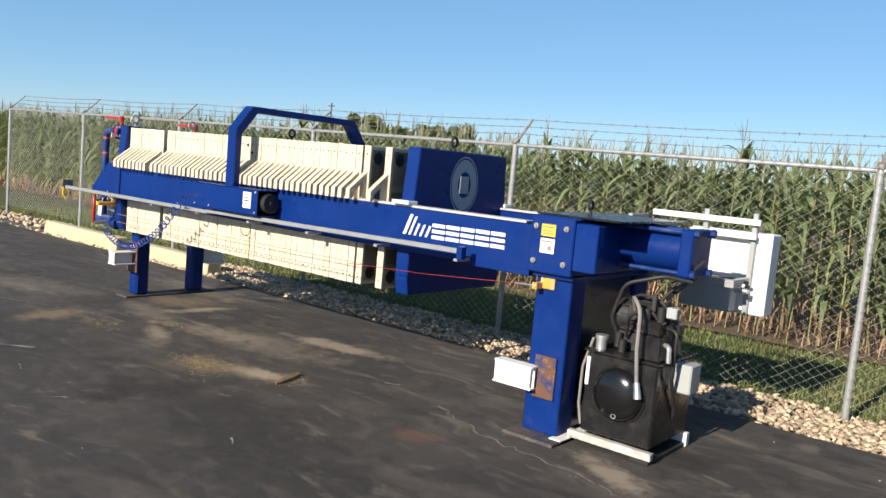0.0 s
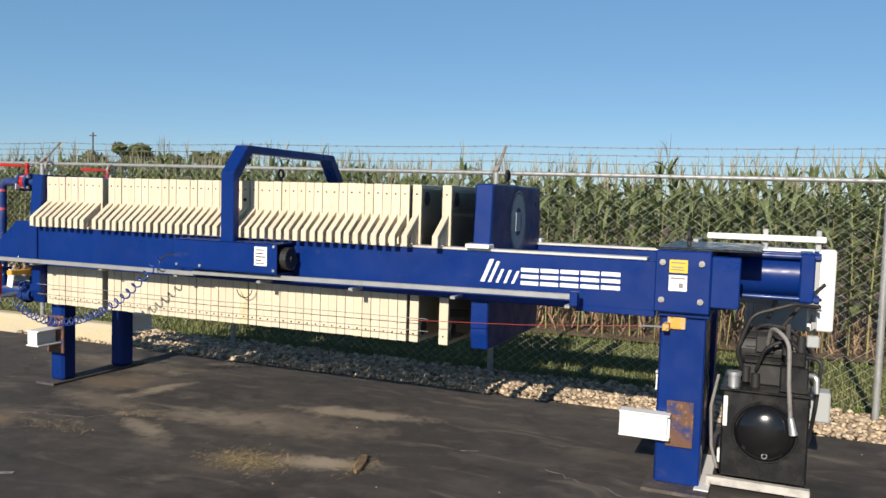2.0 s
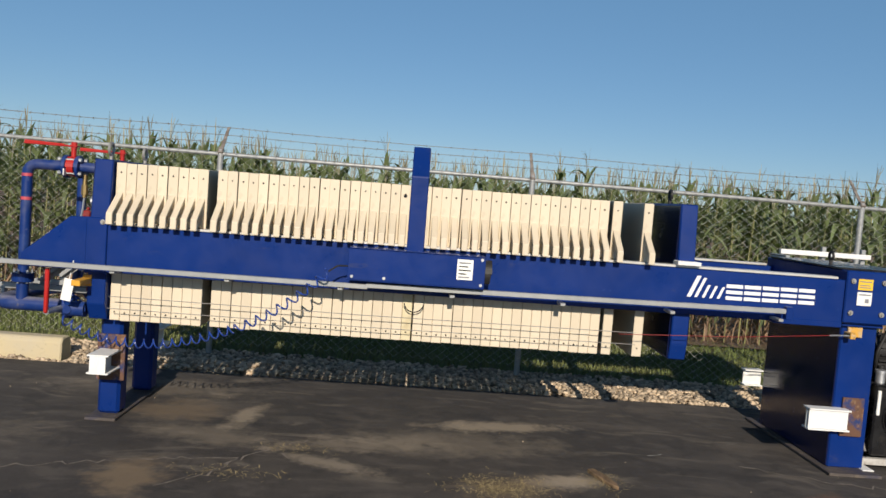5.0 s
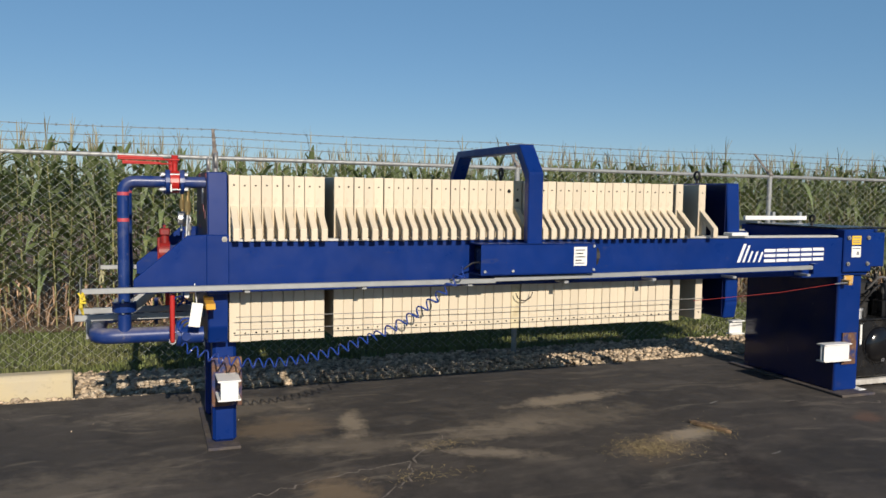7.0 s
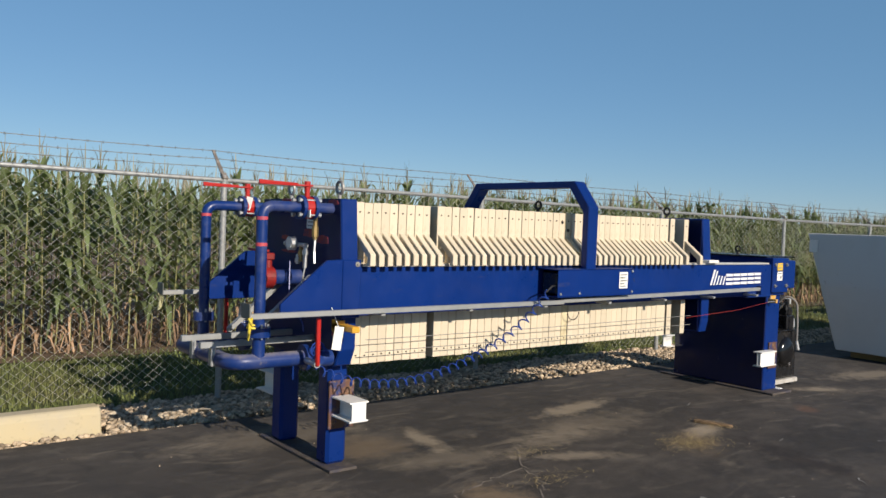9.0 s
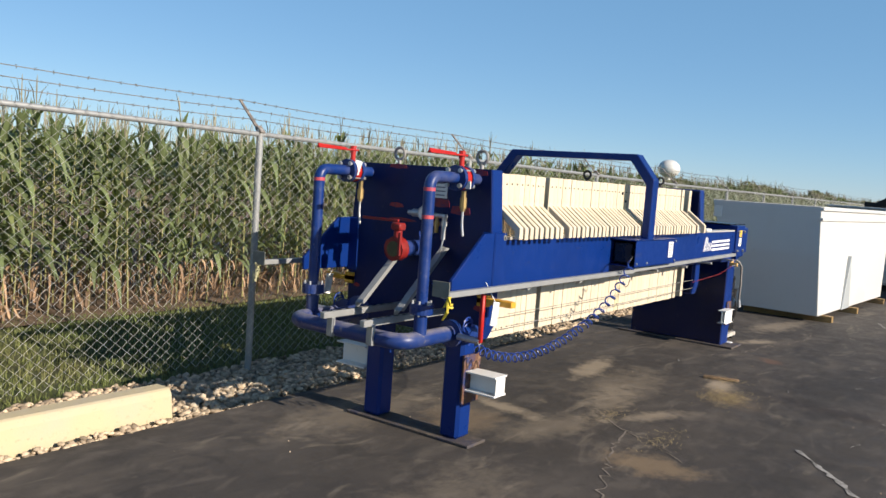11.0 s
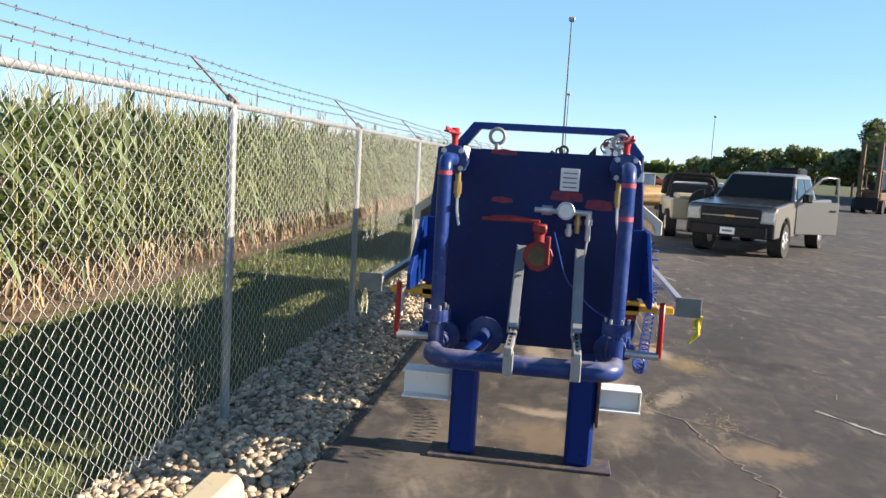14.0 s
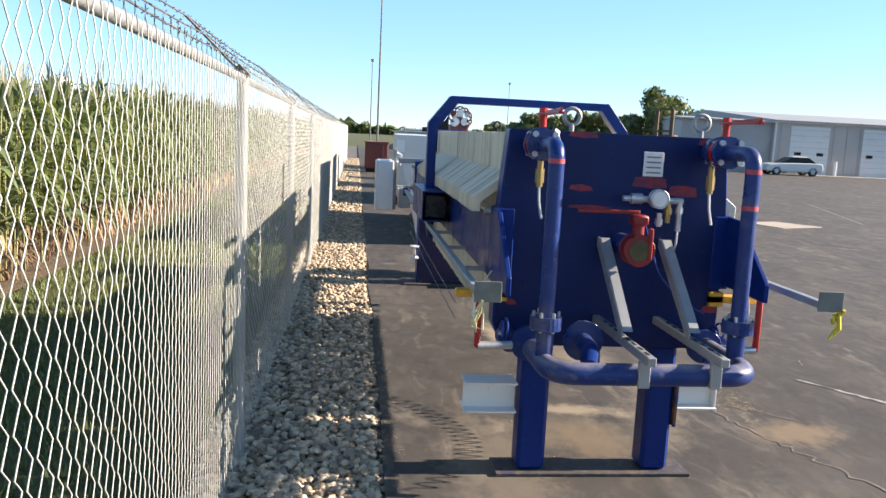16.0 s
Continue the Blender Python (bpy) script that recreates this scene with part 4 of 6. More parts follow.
part("cylinder_cap", cube(-1.075, -0.985, YC - 0.165, YC + 0.165, 1.175, 1.495, 0.01), "blue", cyl)
for dy in (-0.145, 0.145):
    for dz in (-0.135, 0.135):
        tr = rod((-1.5, YC + dy, 1.335 + dz), (-0.98, YC + dy, 1.335 + dz), 0.016, 10)
        rod((-0.985, YC + dy, 1.335 + dz), (-0.955, YC + dy, 1.335 + dz), 0.027, 6, None, tr)
        part("tie_rod", tr, "blue_pipe", cyl, smooth=True)
for y in (4.855, mir(4.855) - 0.2):
    part("support_post", cube(-1.865, -1.595, y, y + 0.2, 0.022, 1.115, 0.008), "blue", press, "blue box column")
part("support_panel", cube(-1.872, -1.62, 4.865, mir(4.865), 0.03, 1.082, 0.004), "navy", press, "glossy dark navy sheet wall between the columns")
part("support_cap", cube(-1.885, -1.575, 4.82, mir(4.82), 1.085, 1.115, 0.004), "blue", press)
part("foot_plate", cube(-1.925, -1.53, 4.70, mir(4.70), 0.0, 0.024, 0.004), "dusty", press)

# labels and lettering on the press: plain shapes
def decal(name, x0, x1, z0, z1, y, material, parent, label="", bars=()):
    ob = part(name, cube(x0, x1, y - 0.002, y, z0, z1, 0.0), material, parent, label)
    for i, (u0, u1, v0, v1) in enumerate(bars):
        w, h = x1 - x0, z1 - z0
        part("print_line", cube(x0 + u0 * w, x0 + u1 * w, y - 0.0035, y - 0.0018, z0 + v0 * h, z0 + v1 * h, 0.0), "ink", ob)
    return ob


LINES = [(0.12, 0.85, 0.80, 0.86), (0.12, 0.7, 0.62, 0.68), (0.12, 0.88, 0.44, 0.50), (0.12, 0.6, 0.26, 0.32), (0.12, 0.8, 0.1, 0.16)]
decal("warning_label", -1.820, -1.712, 1.362, 1.442, 4.776, "yellow_label", blk, "yellow warning label", [(0.1, 0.9, 0.72, 0.82), (0.1, 0.8, 0.4, 0.48), (0.1, 0.85, 0.2, 0.28)])
decal("notice_label", -1.820, -1.712, 1.250, 1.348, 4.776, "paper", blk, "white notice label", [(0.1, 0.9, 0.75, 0.85), (0.55, 0.8, 0.2, 0.5)])
cover = next(o for o in press.children if o.name == "shifter_cover")
decal("data_label", -4.745, -4.635, 1.245, 1.385, 4.574, "paper", cover, "white data label", LINES)
decal("data_label", -4.735, -4.660, 1.27, 1.36, 4.5725, "paper", cover)
front_beam = next(o for o in press.children if o.name == "side_beam")
# plain pale bars in the place of the lettering
for k in range(5):
    x0 = -2.775 + k * 0.1335
    for z0, z1 in ((1.218, 1.245), (1.262, 1.288), (1.305, 1.332)):
        part("pale_bar", cube(x0, x0 + 0.122, 4.7965, 4.7995, z0 + 0.007 * k / 4, z1 + 0.007 * k / 4, 0.003), "decal", front_beam, "pale bar")
for k, (w, z1) in enumerate(((0.030, 1.378), (0.022, 1.365), (0.020, 1.315), (0.020, 1.312), (0.020, 1.308))):
    x0 = -3.06 + k * 0.055
    lean = (z1 - 1.222) * 0.42
    part("pale_stroke", prism([(x0, 1.222), (x0 + w, 1.222), (x0 + w + lean, z1), (x0 + lean, z1)], "y", 4.7962, 4.7995, 0.0), "decal", front_beam, "pale slanted bar")

# welded stubs of white beam at the supports
def stub(axis, a, c, u0, u1, z0, z1, label):
    """A short I-section: axis it runs along, its ends, its width across, its height."""
    m, t = (u0 + u1) / 2, 0.012
    pg = [(u0, z0), (u1, z0), (u1, z0 + t), (m + 0.008, z0 + t), (m + 0.008, z1 - t), (u1, z1 - t), (u1, z1), (u0, z1), (u0, z1 - t), (m - 0.008, z1 - t), (m - 0.008, z0 + t), (u0, z0 + t)]
    return part("beam_stub", prism(pg, axis, a, c, 0.002), "white", press, label)


stub("x", -2.085, -1.775, 4.76, 4.86, 0.315, 0.475, "white painted steel beam stub")
part("stub_cover", cube(-2.083, -1.79, 4.772, 4.780, 0.328, 0.462, 0.002), "white", press)
part("stub_plate", cube(-1.805, -1.640, 4.836, 4.852, 0.265, 0.555, 0.003), "rust_patch", press, "rusted welding plate")
stub("x", -2.035, -1.87, mir(4.86), mir(4.76), 0.345, 0.49, "white painted steel beam stub")
stub("y", 4.74, 4.995, -7.280, -7.130, 0.372, 0.512, "white painted steel beam stub")
part("stub_cap", cube(-7.262, -7.148, 4.741, 4.752, 0.384, 0.500, 0.002), "white", press)
part("stub_plate", cube(-7.302, -7.10, 4.980, 5.000, 0.28, 0.62, 0.003), "rust_patch", press, "rusted welding plate")
stub("y", mir(4.99), mir(4.70), -7.285, -7.115, 0.345, 0.515, "white painted steel beam stub")

# lifting eyes
for x, y, z, r in [(-7.27, 5.69, 1.885, 0.043), (-7.27, 4.98, 1.885, 0.043), (-3.07, 5.345, 1.885, 0.036), (-1.76, 5.3, 1.512, 0.030), (-5.02, 5.3, 1.868, 0.034)]:
    ring = tube([(x, y + math.cos(a) * r, z + 0.035 + r + math.sin(a) * r) for a in np.linspace(0, math.tau, 20, endpoint=False)], 0.011, 8, None, True)
    rod((x, y, z - 0.005), (x, y, z + 0.04), 0.014, 10, None, ring)
    part("lifting_eye", ring, "eye" if x < -7 else "rubber", press, "steel lifting eye", smooth=True)

# pipework at the feed end
before_feed = set(press.children)
RY = (4.865, 5.805)
for i, y in enumerate(RY):
    up = part("riser_pipe", tube(bent([(-7.85, y, 1.02), (-7.85, y, 1.815), (-7.335, y, 1.815)], 0.08, 8), 0.037, 16), "blue_pipe", press, "blue riser pipe", smooth=True)
    for z in (1.735, 1.565) if i == 0 else (1.745,):
        part("marker_band", rod((-7.85, y, z - 0.011), (-7.85, y, z + 0.011), 0.0382, 16), "pink", up, "red marker band", smooth=True)
    part("flange", rod((-7.85, y, 1.0), (-7.85, y, 1.025), 0.074, 20, None, None, 0.003), "blue_pipe", up, smooth=True)
    part("flange", rod((-7.85, y, 0.968), (-7.85, y, 0.994), 0.074, 20, None, None, 0.003), "blue_pipe", up, smooth=True)
    for k in range(6):
        a = k * math.tau / 6 + 0.4
        bb = rod((-7.85 + 0.058 * math.cos(a), y + 0.058 * math.sin(a), 0.955), (-7.85 + 0.058 * math.cos(a), y + 0.058 * math.sin(a), 1.05), 0.008, 6)
        part("flange_bolt", bb, "steel", up)
    # butterfly valve
    body = rod((-7.555, y, 1.815), (-7.505, y, 1.815), 0.072, 20, None, None, 0.004)
    rod((-7.53, y, 1.87), (-7.53, y, 1.945), 0.018, 10, None, body)
    v = part("valve", body, "red", up, "red butterfly valve", smooth=True)
    for x in (-7.575, -7.485):
        part("flange", rod((x - 0.012, y, 1.815), (x + 0.012, y, 1.815), 0.080, 20, None, None, 0.003), "blue_pipe", v, smooth=True)
    for k in range(4):
        a = k * math.pi / 2 + 0.78
        yy, zz = y + 0.068 * math.cos(a), 1.815 + 0.068 * math.sin(a)
        bo = rod((-7.605, yy, zz), (-7.455, yy, zz), 0.009, 6)
        rod((-7.615, yy, zz), (-7.598, yy, zz), 0.015, 6, None, bo)
        rod((-7.47, yy, zz), (-7.45, yy, zz), 0.015, 6, None, bo)
        part("flange_bolt", bo, "steel", v, smooth=True)
    lev = bmesh.new()
    prism([(-7.50, y - 0.028), (-7.50, y + 0.028), (-7.56, y + 0.028), (-7.62, y + 0.016), (-7.88, y + 0.014), (-7.88, y - 0.014), (-7.62, y - 0.016), (-7.56, y - 0.028)], "z", 1.955, 1.967, 0.003, lev)
    prism([(-7.60, 1.967), (-7.88, 1.967), (-7.88, 1.985), (-7.60, 1.975)], "y", y - 0.005, y + 0.005, 0.002, lev)
    rod((-7.53, y, 1.94), (-7.53, y, 1.99), 0.022, 8, None, lev)
    part("lever", lev, "red", v, "red valve lever")
    tag = cube(-7.62, -7.615, y - 0.10, y - 0.05, 1.80, 1.90, 0.001) if i else cube(-7.56, -7.552, y - 0.1, y - 0.06, 1.75, 1.80, 0.001)
    if i:
        mid = Vector((-7.6175, y - 0.075, 1.85))
        tag.transform(Matrix.Translation((-7.55, y - 0.065, 1.84)) @ Matrix.Rotation(radians(48), 4, "Z") @ Matrix.Rotation(radians(14), 4, "X") @ Matrix.Translation(-mid))
    part("tag", tag, "paper", v, "small white tag")

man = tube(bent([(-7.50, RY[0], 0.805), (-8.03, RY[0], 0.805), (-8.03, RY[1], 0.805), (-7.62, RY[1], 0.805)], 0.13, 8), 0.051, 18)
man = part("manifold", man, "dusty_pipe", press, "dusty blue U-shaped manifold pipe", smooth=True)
for y in RY:
    part("riser_stub", rod((-7.85, y, 0.82), (-7.85, y, 0.97), 0.042, 16), "blue_pipe", man, smooth=True)
    part("flange", rod((-7.53, y, 0.805), (-7.50, y, 0.805), 0.088, 20, None, None, 0.003), "blue_pipe", man, smooth=True)
part("elbow_flange", rod((-7.66, 5.56, 0.86), (-7.64, 5.56, 0.86), 0.10, 22, None, None, 0.003), "blue_pipe", man, smooth=True)
part("branch_pipe", tube(bent([(-7.98, 5.62, 0.815), (-7.82, 5.57, 0.85), (-7.65, 5.56, 0.86)], 0.08, 5), 0.045, 14), "blue_pipe", man, smooth=True)
for y in (5.40, 5.065):
    st = part("strut", cube(-8.165, -7.335, y - 0.02, y + 0.02, 0.880, 0.922, 0.004), "galv", press, "galvanised strut channel")
    for x in np.arange(-8.12, -7.45, 0.085):
        part("slot", cube(x, x + 0.05, y - 0.007, y + 0.007, 0.9205, 0.9235, 0.0), "hole", st)
    hang = cube(-8.095, -8.065, y - 0.026, y + 0.026, 0.76, 0.885, 0.004)
    part("hanger", hang, "galv", st)
    dg = bmesh.new()
    prism([(-7.345, 1.30), (-7.345, 1.345), (-7.38, 1.345), (-7.83, 0.955), (-7.83, 0.92), (-7.80, 0.92)], "y", y + 0.022, y + 0.030, 0.002, dg)
    part("brace", dg, "galv", st, "flat diagonal brace")
    part("brace_flange", prism([(-7.35, 1.338), (-7.385, 1.345), (-7.835, 0.955), (-7.80, 0.948)], "y", y - 0.025, y + 0.022, 0.0), "galv", st)

# feed inlet, gauges and small fittings on the head plate
inlet = rod((-7.335, 5.30, 1.315), (-7.56, 5.30, 1.315), 0.055, 20)
inlet = part("feed_inlet", inlet, "blue_pipe", press, "feed inlet with a red valve", smooth=True)
part("inlet_valve", rod((-7.56, 5.30, 1.315), (-7.63, 5.30, 1.315), 0.078, 22, None, None, 0.004), "dull_red", inlet, smooth=True)
bore = rod((-7.63, 5.30, 1.315), (-7.636, 5.30, 1.315), 0.052, 20)
part("bore", bore, "bore", inlet, "rusty open bore")
neck = rod((-7.59, 5.30, 1.38), (-7.59, 5.30, 1.475), 0.030, 12)
cube(-7.625, -7.555, 5.26, 5.34, 1.44, 1.49, 0.008, neck)
part("valve_neck", neck, "dull_red", inlet, smooth=True)
part("lever", cube(-7.60, -7.58, 5.30, 5.62, 1.493, 1.512, 0.004), "dull_red", inlet, "red valve lever")
part("grip", cube(-7.64, -7.62, 5.235, 5.262, 1.27, 1.43, 0.006), "dull_red", inlet)
pg = rod((-7.46, 5.165, 1.565), (-7.50, 5.165, 1.565), 0.046, 24, None, None, 0.004)
pg = part("pressure_gauge", pg, "steel", press, "round steel pressure gauge", smooth=True)
part("dial", rod((-7.50, 5.165, 1.565), (-7.503, 5.165, 1.565), 0.038, 22), "paper", pg)
line = rod((-7.44, 5.34, 1.56), (-7.44, 5.02, 1.555), 0.016, 10)
rod((-7.44, 5.30, 1.56), (-7.44, 5.24, 1.56), 0.028, 10, None, line)
part("air_line", line, "steel", pg, smooth=True)
for y, z0, z1, mat in [(5.095, 1.545, 1.44, "brass"), (5.14, 1.49, 1.42, "steel"), (5.035, 1.55, 1.40, "steel")]:
    f2 = rod((-7.44, y, z0), (-7.44, y, z1), 0.015, 10)
    rod((-7.44, y, z0 - 0.03), (-7.44, y, z0 - 0.06), 0.022, 8, None, f2)
    part("fitting", f2, mat, pg, smooth=True)
part("drain_tube", tube(bent([(-7.44, 5.035, 1.40), (-7.45, 5.04, 1.33), (-7.44, 5.05, 1.28)], 0.05), 0.006, 6), "steel", pg, smooth=True)
for y in (4.885, 5.785):
    f2 = rod((-7.45, y, 1.76), (-7.45, y, 1.60), 0.016, 10)
    rod((-7.45, y, 1.69), (-7.45, y, 1.62), 0.023, 8, None, f2)
    f2 = part("drop_fitting", f2, "brass", press, "brass drop fitting", smooth=True)
    part("drain_tube", tube(bent([(-7.45, y, 1.60), (-7.455, y - 0.004, 1.52), (-7.46, y - 0.02, 1.44)], 0.06), 0.008, 6), "steel", f2, smooth=True)
plate = part("data_plate", cube(-7.341, -7.335, 5.200, 5.308, 1.672, 1.80, 0.001), "paper", head_plate, "grey-white data plate")
for v in (0.2, 0.4, 0.6, 0.8):
    part("print_line", cube(-7.3425, -7.3405, 5.215, 5.293, 1.665 + v * 0.135 - 0.004, 1.665 + v * 0.135 + 0.004, 0.0), "ink", plate)
for y0, y1, z0, z1 in [(5.47, 5.60, 1.585, 1.61), (5.07, 5.26, 1.615, 1.665), (4.90, 5.06, 1.575, 1.625), (5.46, 5.62, 1.86, 1.884), (4.78, 4.92, 1.845, 1.875), (4.72, 4.82, 0.95, 0.98), (5.84, 5.90, 0.97, 0.99), (5.35, 5.60, 1.49, 1.505)]:
    y0, y1 = y0 + FEED_DY, y1 + FEED_DY
    wob = [(y0, z0), ((y0 + y1) / 2, z0 - 0.006), (y1, z0 + 0.004), (y1 - 0.012, z1), ((y0 + y1) / 2, z1 + 0.006), (y0 + 0.01, z1 - 0.004)]
    part("paint_mark", prism(wob, "x", -7.3385, -7.334, 0.0), "mark", head_plate, "faded red paint mark")
thin = tube(bent([(-7.46, 5.22, 1.44), (-7.50, 5.14, 1.18), (-7.47, 4.98, 1.02), (-7.52, 4.88, 0.98)], 0.2), 0.005, 6)
part("air_tube", thin, "hose", pg, "thin blue air tube", smooth=True)
for ob in set(press.children) - before_feed:
    ob.location.y += FEED_DY

# drip latches and red levers at both corners
for side in (0, 1):
    def s(y):
        return y + 0.085 if side == 0 else mir(y + 0.085)
    ya, yb = sorted((s(4.80), s(4.53)))
    br = cube(-7.36, -7.30, ya, yb, 1.005, 1.045, 0.004)
    cube(-7.36, -7.30, *sorted((s(4.80), s(4.72))), 0.985, 1.065, 0.004, br)
    part("yellow_bracket", br, "yellow", press, "yellow latch bracket")
    hnd = cube(-7.575, -7.545, *sorted((s(4.605), s(4.635))), 0.79, 1.105, 0.008)
    hnd = part("red_handle", hnd, "red", press, "red valve handle", smooth=True)
    part("handle_stem", rod((-7.56, s(4.62), 0.80), (-7.54, s(4.80), 0.80), 0.022, 10), "steel", hnd, smooth=True)
    val = rod((-7.50, s(4.80), 0.805), (-7.36, s(4.80), 0.805), 0.055, 14)
    rod((-7.47, s(4.74), 0.805), (-7.47, s(4.86), 0.805), 0.030, 10, None, val)
    part("corner_valve", val, "blue_pipe", press, smooth=True)
    for k in range(4):
        a = [(-7.47 + 0.05 * math.cos(q) + 0.02 * k, s(4.78) + 0.02 * math.sin(k), 0.87 + 0.05 * math.sin(q) - 0.02 * k) for q in np.linspace(0, math.tau, 16, endpoint=False)]
        part("tube_loop", tube(a, 0.006, 5, None, True), "hose", press, smooth=True)
    # tape on the rail's end
    rt = random.Random(31 + side)
    tx = -8.075 if side == 0 else -8.055
    pts = [(tx + rt.uniform(-0.02, 0.02), s(4.53) + rt.uniform(-0.028, 0.028), 1.14 - 0.15 * abs(math.sin(k * 0.9)) * rt.uniform(0.3, 1.1)) for k in range(16)]
    part("tape_knot", tube(pts, 0.0075 if side == 0 else 0.004, 4), "tape" if side == 0 else "pale_tape", press, "knotted yellow warning tape")
    tg = cube(-7.44, -7.37, *sorted((s(4.612), s(4.618))), 0.885, 1.04, 0.001)
    tg.transform(Matrix.Translation((-7.4, s(4.615), 1.04)) @ Matrix.Rotation(radians(9), 4, "Y") @ Matrix.Translation((7.4, -s(4.615), -1.04)))
    t2 = part("paper_tag", tg, "paper", press, "white paper tag on a string")
    part("string", rod((-7.41, s(4.615), 1.03), (-7.42, s(4.70), 1.16), 0.003, 5), "paper", t2)

# trip cables along the plates and the coiled air hoses
for side in (0, 1):
    y = 4.70 if side == 0 else mir(4.70)
    d0 = 1 if side == 0 else -1
    for z in (0.93, 0.845):
        part("trip_cable", tube([(-7.16, y + 0.06, z), (-5.4, y + 0.06, z - 0.006), (-3.42, y + 0.06, z + 0.006)], 0.0028, 5), "hose_grey", press, "thin dark trip cable")
    part("trip_cable", tube([(-3.55, y + 0.02, 0.925), (-2.7, y, 0.968), (-1.99, y + d0 * 0.08, 1.015)], 0.0025, 5), "dull_red", press, "thin red trip cable")
    hk = tube([(-1.99, y + d0 * 0.08, 1.015), (-1.93, y + d0 * 0.08, 1.02), (-1.84, y + d0 * 0.08, 1.022)], 0.006, 6)
    part("cable_clip", hk, "steel", press)
    d = 1 if side == 0 else -1
    br = cube(-1.845, -1.805, min(y + d * 0.06, y + d * 0.16), max(y + d * 0.06, y + d * 0.16), 1.000, 1.045, 0.004)
    cube(-1.825, -1.715, min(y + d * 0.135, y + d * 0.155), max(y + d * 0.135, y + d * 0.155), 1.005, 1.085, 0.004, br)
    part("cable_bracket", br, "worn_yellow", press, "worn yellow cable bracket")
loops = tube([(-5.02 + 0.07 * math.cos(a), 4.83, 1.03 + 0.07 * math.sin(a)) for a in np.linspace(3.3, 6.2, 14)], 0.004, 5)
part("loose_wire", loops, "rubber", press)


def coil(points, r, wire, pitch, n=None):
    """A coiled hose wound along a smooth line through points."""
    line = bent(points, 0.5, 14)
    acc = [0.0]
    for a, c in zip(line, line[1:]):
        acc.append(acc[-1] + (c - a).length)
    out, steps = [], int(acc[-1] / pitch * 14)
    for i in range(steps):
        s2 = acc[-1] * i / (steps - 1)
        k = max(j for j in range(len(acc)) if acc[j] <= s2 + 1e-9)
        k = min(k, len(line) - 2)
        p = line[k].lerp(line[k + 1], (s2 - acc[k]) / max(acc[k + 1] - acc[k], 1e-6))
        d = (line[k + 1] - line[k]).normalized()
        u = Vector((0, 1, 0))
        v = d.cross(u).normalized()
        a = s2 / pitch * math.tau
        out.append(p + (u * math.cos(a) + v * math.sin(a)) * r)
    return tube(out, wire, 6)


part("coiled_hose", coil([(-7.50, 4.80, 0.745), (-7.30, 4.775, 0.662), (-7.10, 4.745, 0.622), (-6.90, 4.715, 0.618), (-6.70, 4.685, 0.642), (-6.50, 4.655, 0.692), (-6.25, 4.615, 0.785)], 0.031, 0.0055, 0.070), "hose", press, "blue coiled air hose", smooth=True)
part("coiled_hose", coil([(-6.25, 4.615, 0.785), (-6.12, 4.595, 0.846), (-5.99, 4.575, 0.924), (-5.87, 4.56, 1.01), (-5.75, 4.55, 1.11), (-5.62, 4.545, 1.235)], 0.030, 0.006, 0.085), "hose", press, smooth=True)
part("hose_end", tube(bent([(-5.62, 4.575, 1.235), (-5.56, 4.57, 1.28), (-5.47, 4.62, 1.28)], 0.04), 0.006, 6), "rubber", press)

# cabinet frame on the far side of the press
fr = thing("control_panel", "white control cabinets on a strut frame beside the press", "control panel", (-1.3, 6.2, 0.87))
part("rail", cube(-1.72, -0.88, 6.17, 6.21, 1.53, 1.575, 0.004), "white", fr, "pale strut rail")
part("rail", cube(-1.40, -0.90, 6.165, 6.205, 1.425, 1.465, 0.004), "white", fr, "pale strut rail")
for x in (-1.30, -0.93):
    part("upright", cube(x - 0.02, x + 0.02, 6.21, 6.25, 0.86, 1.62, 0.004), "galv", fr, "galvanised strut upright")
part("support_arm", cube(-1.80, -1.76, 5.90, 6.21, 1.47, 1.53, 0.004), "galv", fr)
part("support_arm", cube(-0.96, -0.92, 5.90, 6.21, 1.10, 1.14, 0.004), "galv", fr)
part("support_arm", cube(-1.80, -0.92, 5.88, 5.92, 1.08, 1.14, 0.004), "galv", fr)
cab = part("cabinet", cube(-1.42, -0.80, 6.25, 6.45, 0.86, 1.475, 0.01), "white", fr, "white enamelled cabinet")
part("cabinet_door", cube(-1.41, -0.81, 6.452, 6.468, 0.87, 1.465, 0.006), "white", cab)
part("latch", cube(-0.86, -0.84, 6.468, 6.48, 1.12, 1.2, 0.004), "steel", cab)
small = part("terminal_box", cube(-1.36, -0.985, 6.03, 6.17, 0.885, 1.115, 0.008), "grey", fr, "grey terminal box")
part("box_lid", cube(-1.365, -0.98, 6.025, 6.175, 1.10, 1.125, 0.004), "grey", small)
part("conduit", tube(bent([(-0.90, 6.12, 1.11), (-0.98, 6.06, 1.13), (-1.20, 5.90, 1.12), (-1.25, 5.6, 1.0)], 0.08), 0.014, 8), "rubber", fr, smooth=True)
part("gland", rod((-0.985, 6.1, 1.05), (-0.89, 6.1, 1.05), 0.022, 10), "steel", fr, smooth=True)
fr.location.y += 0.08

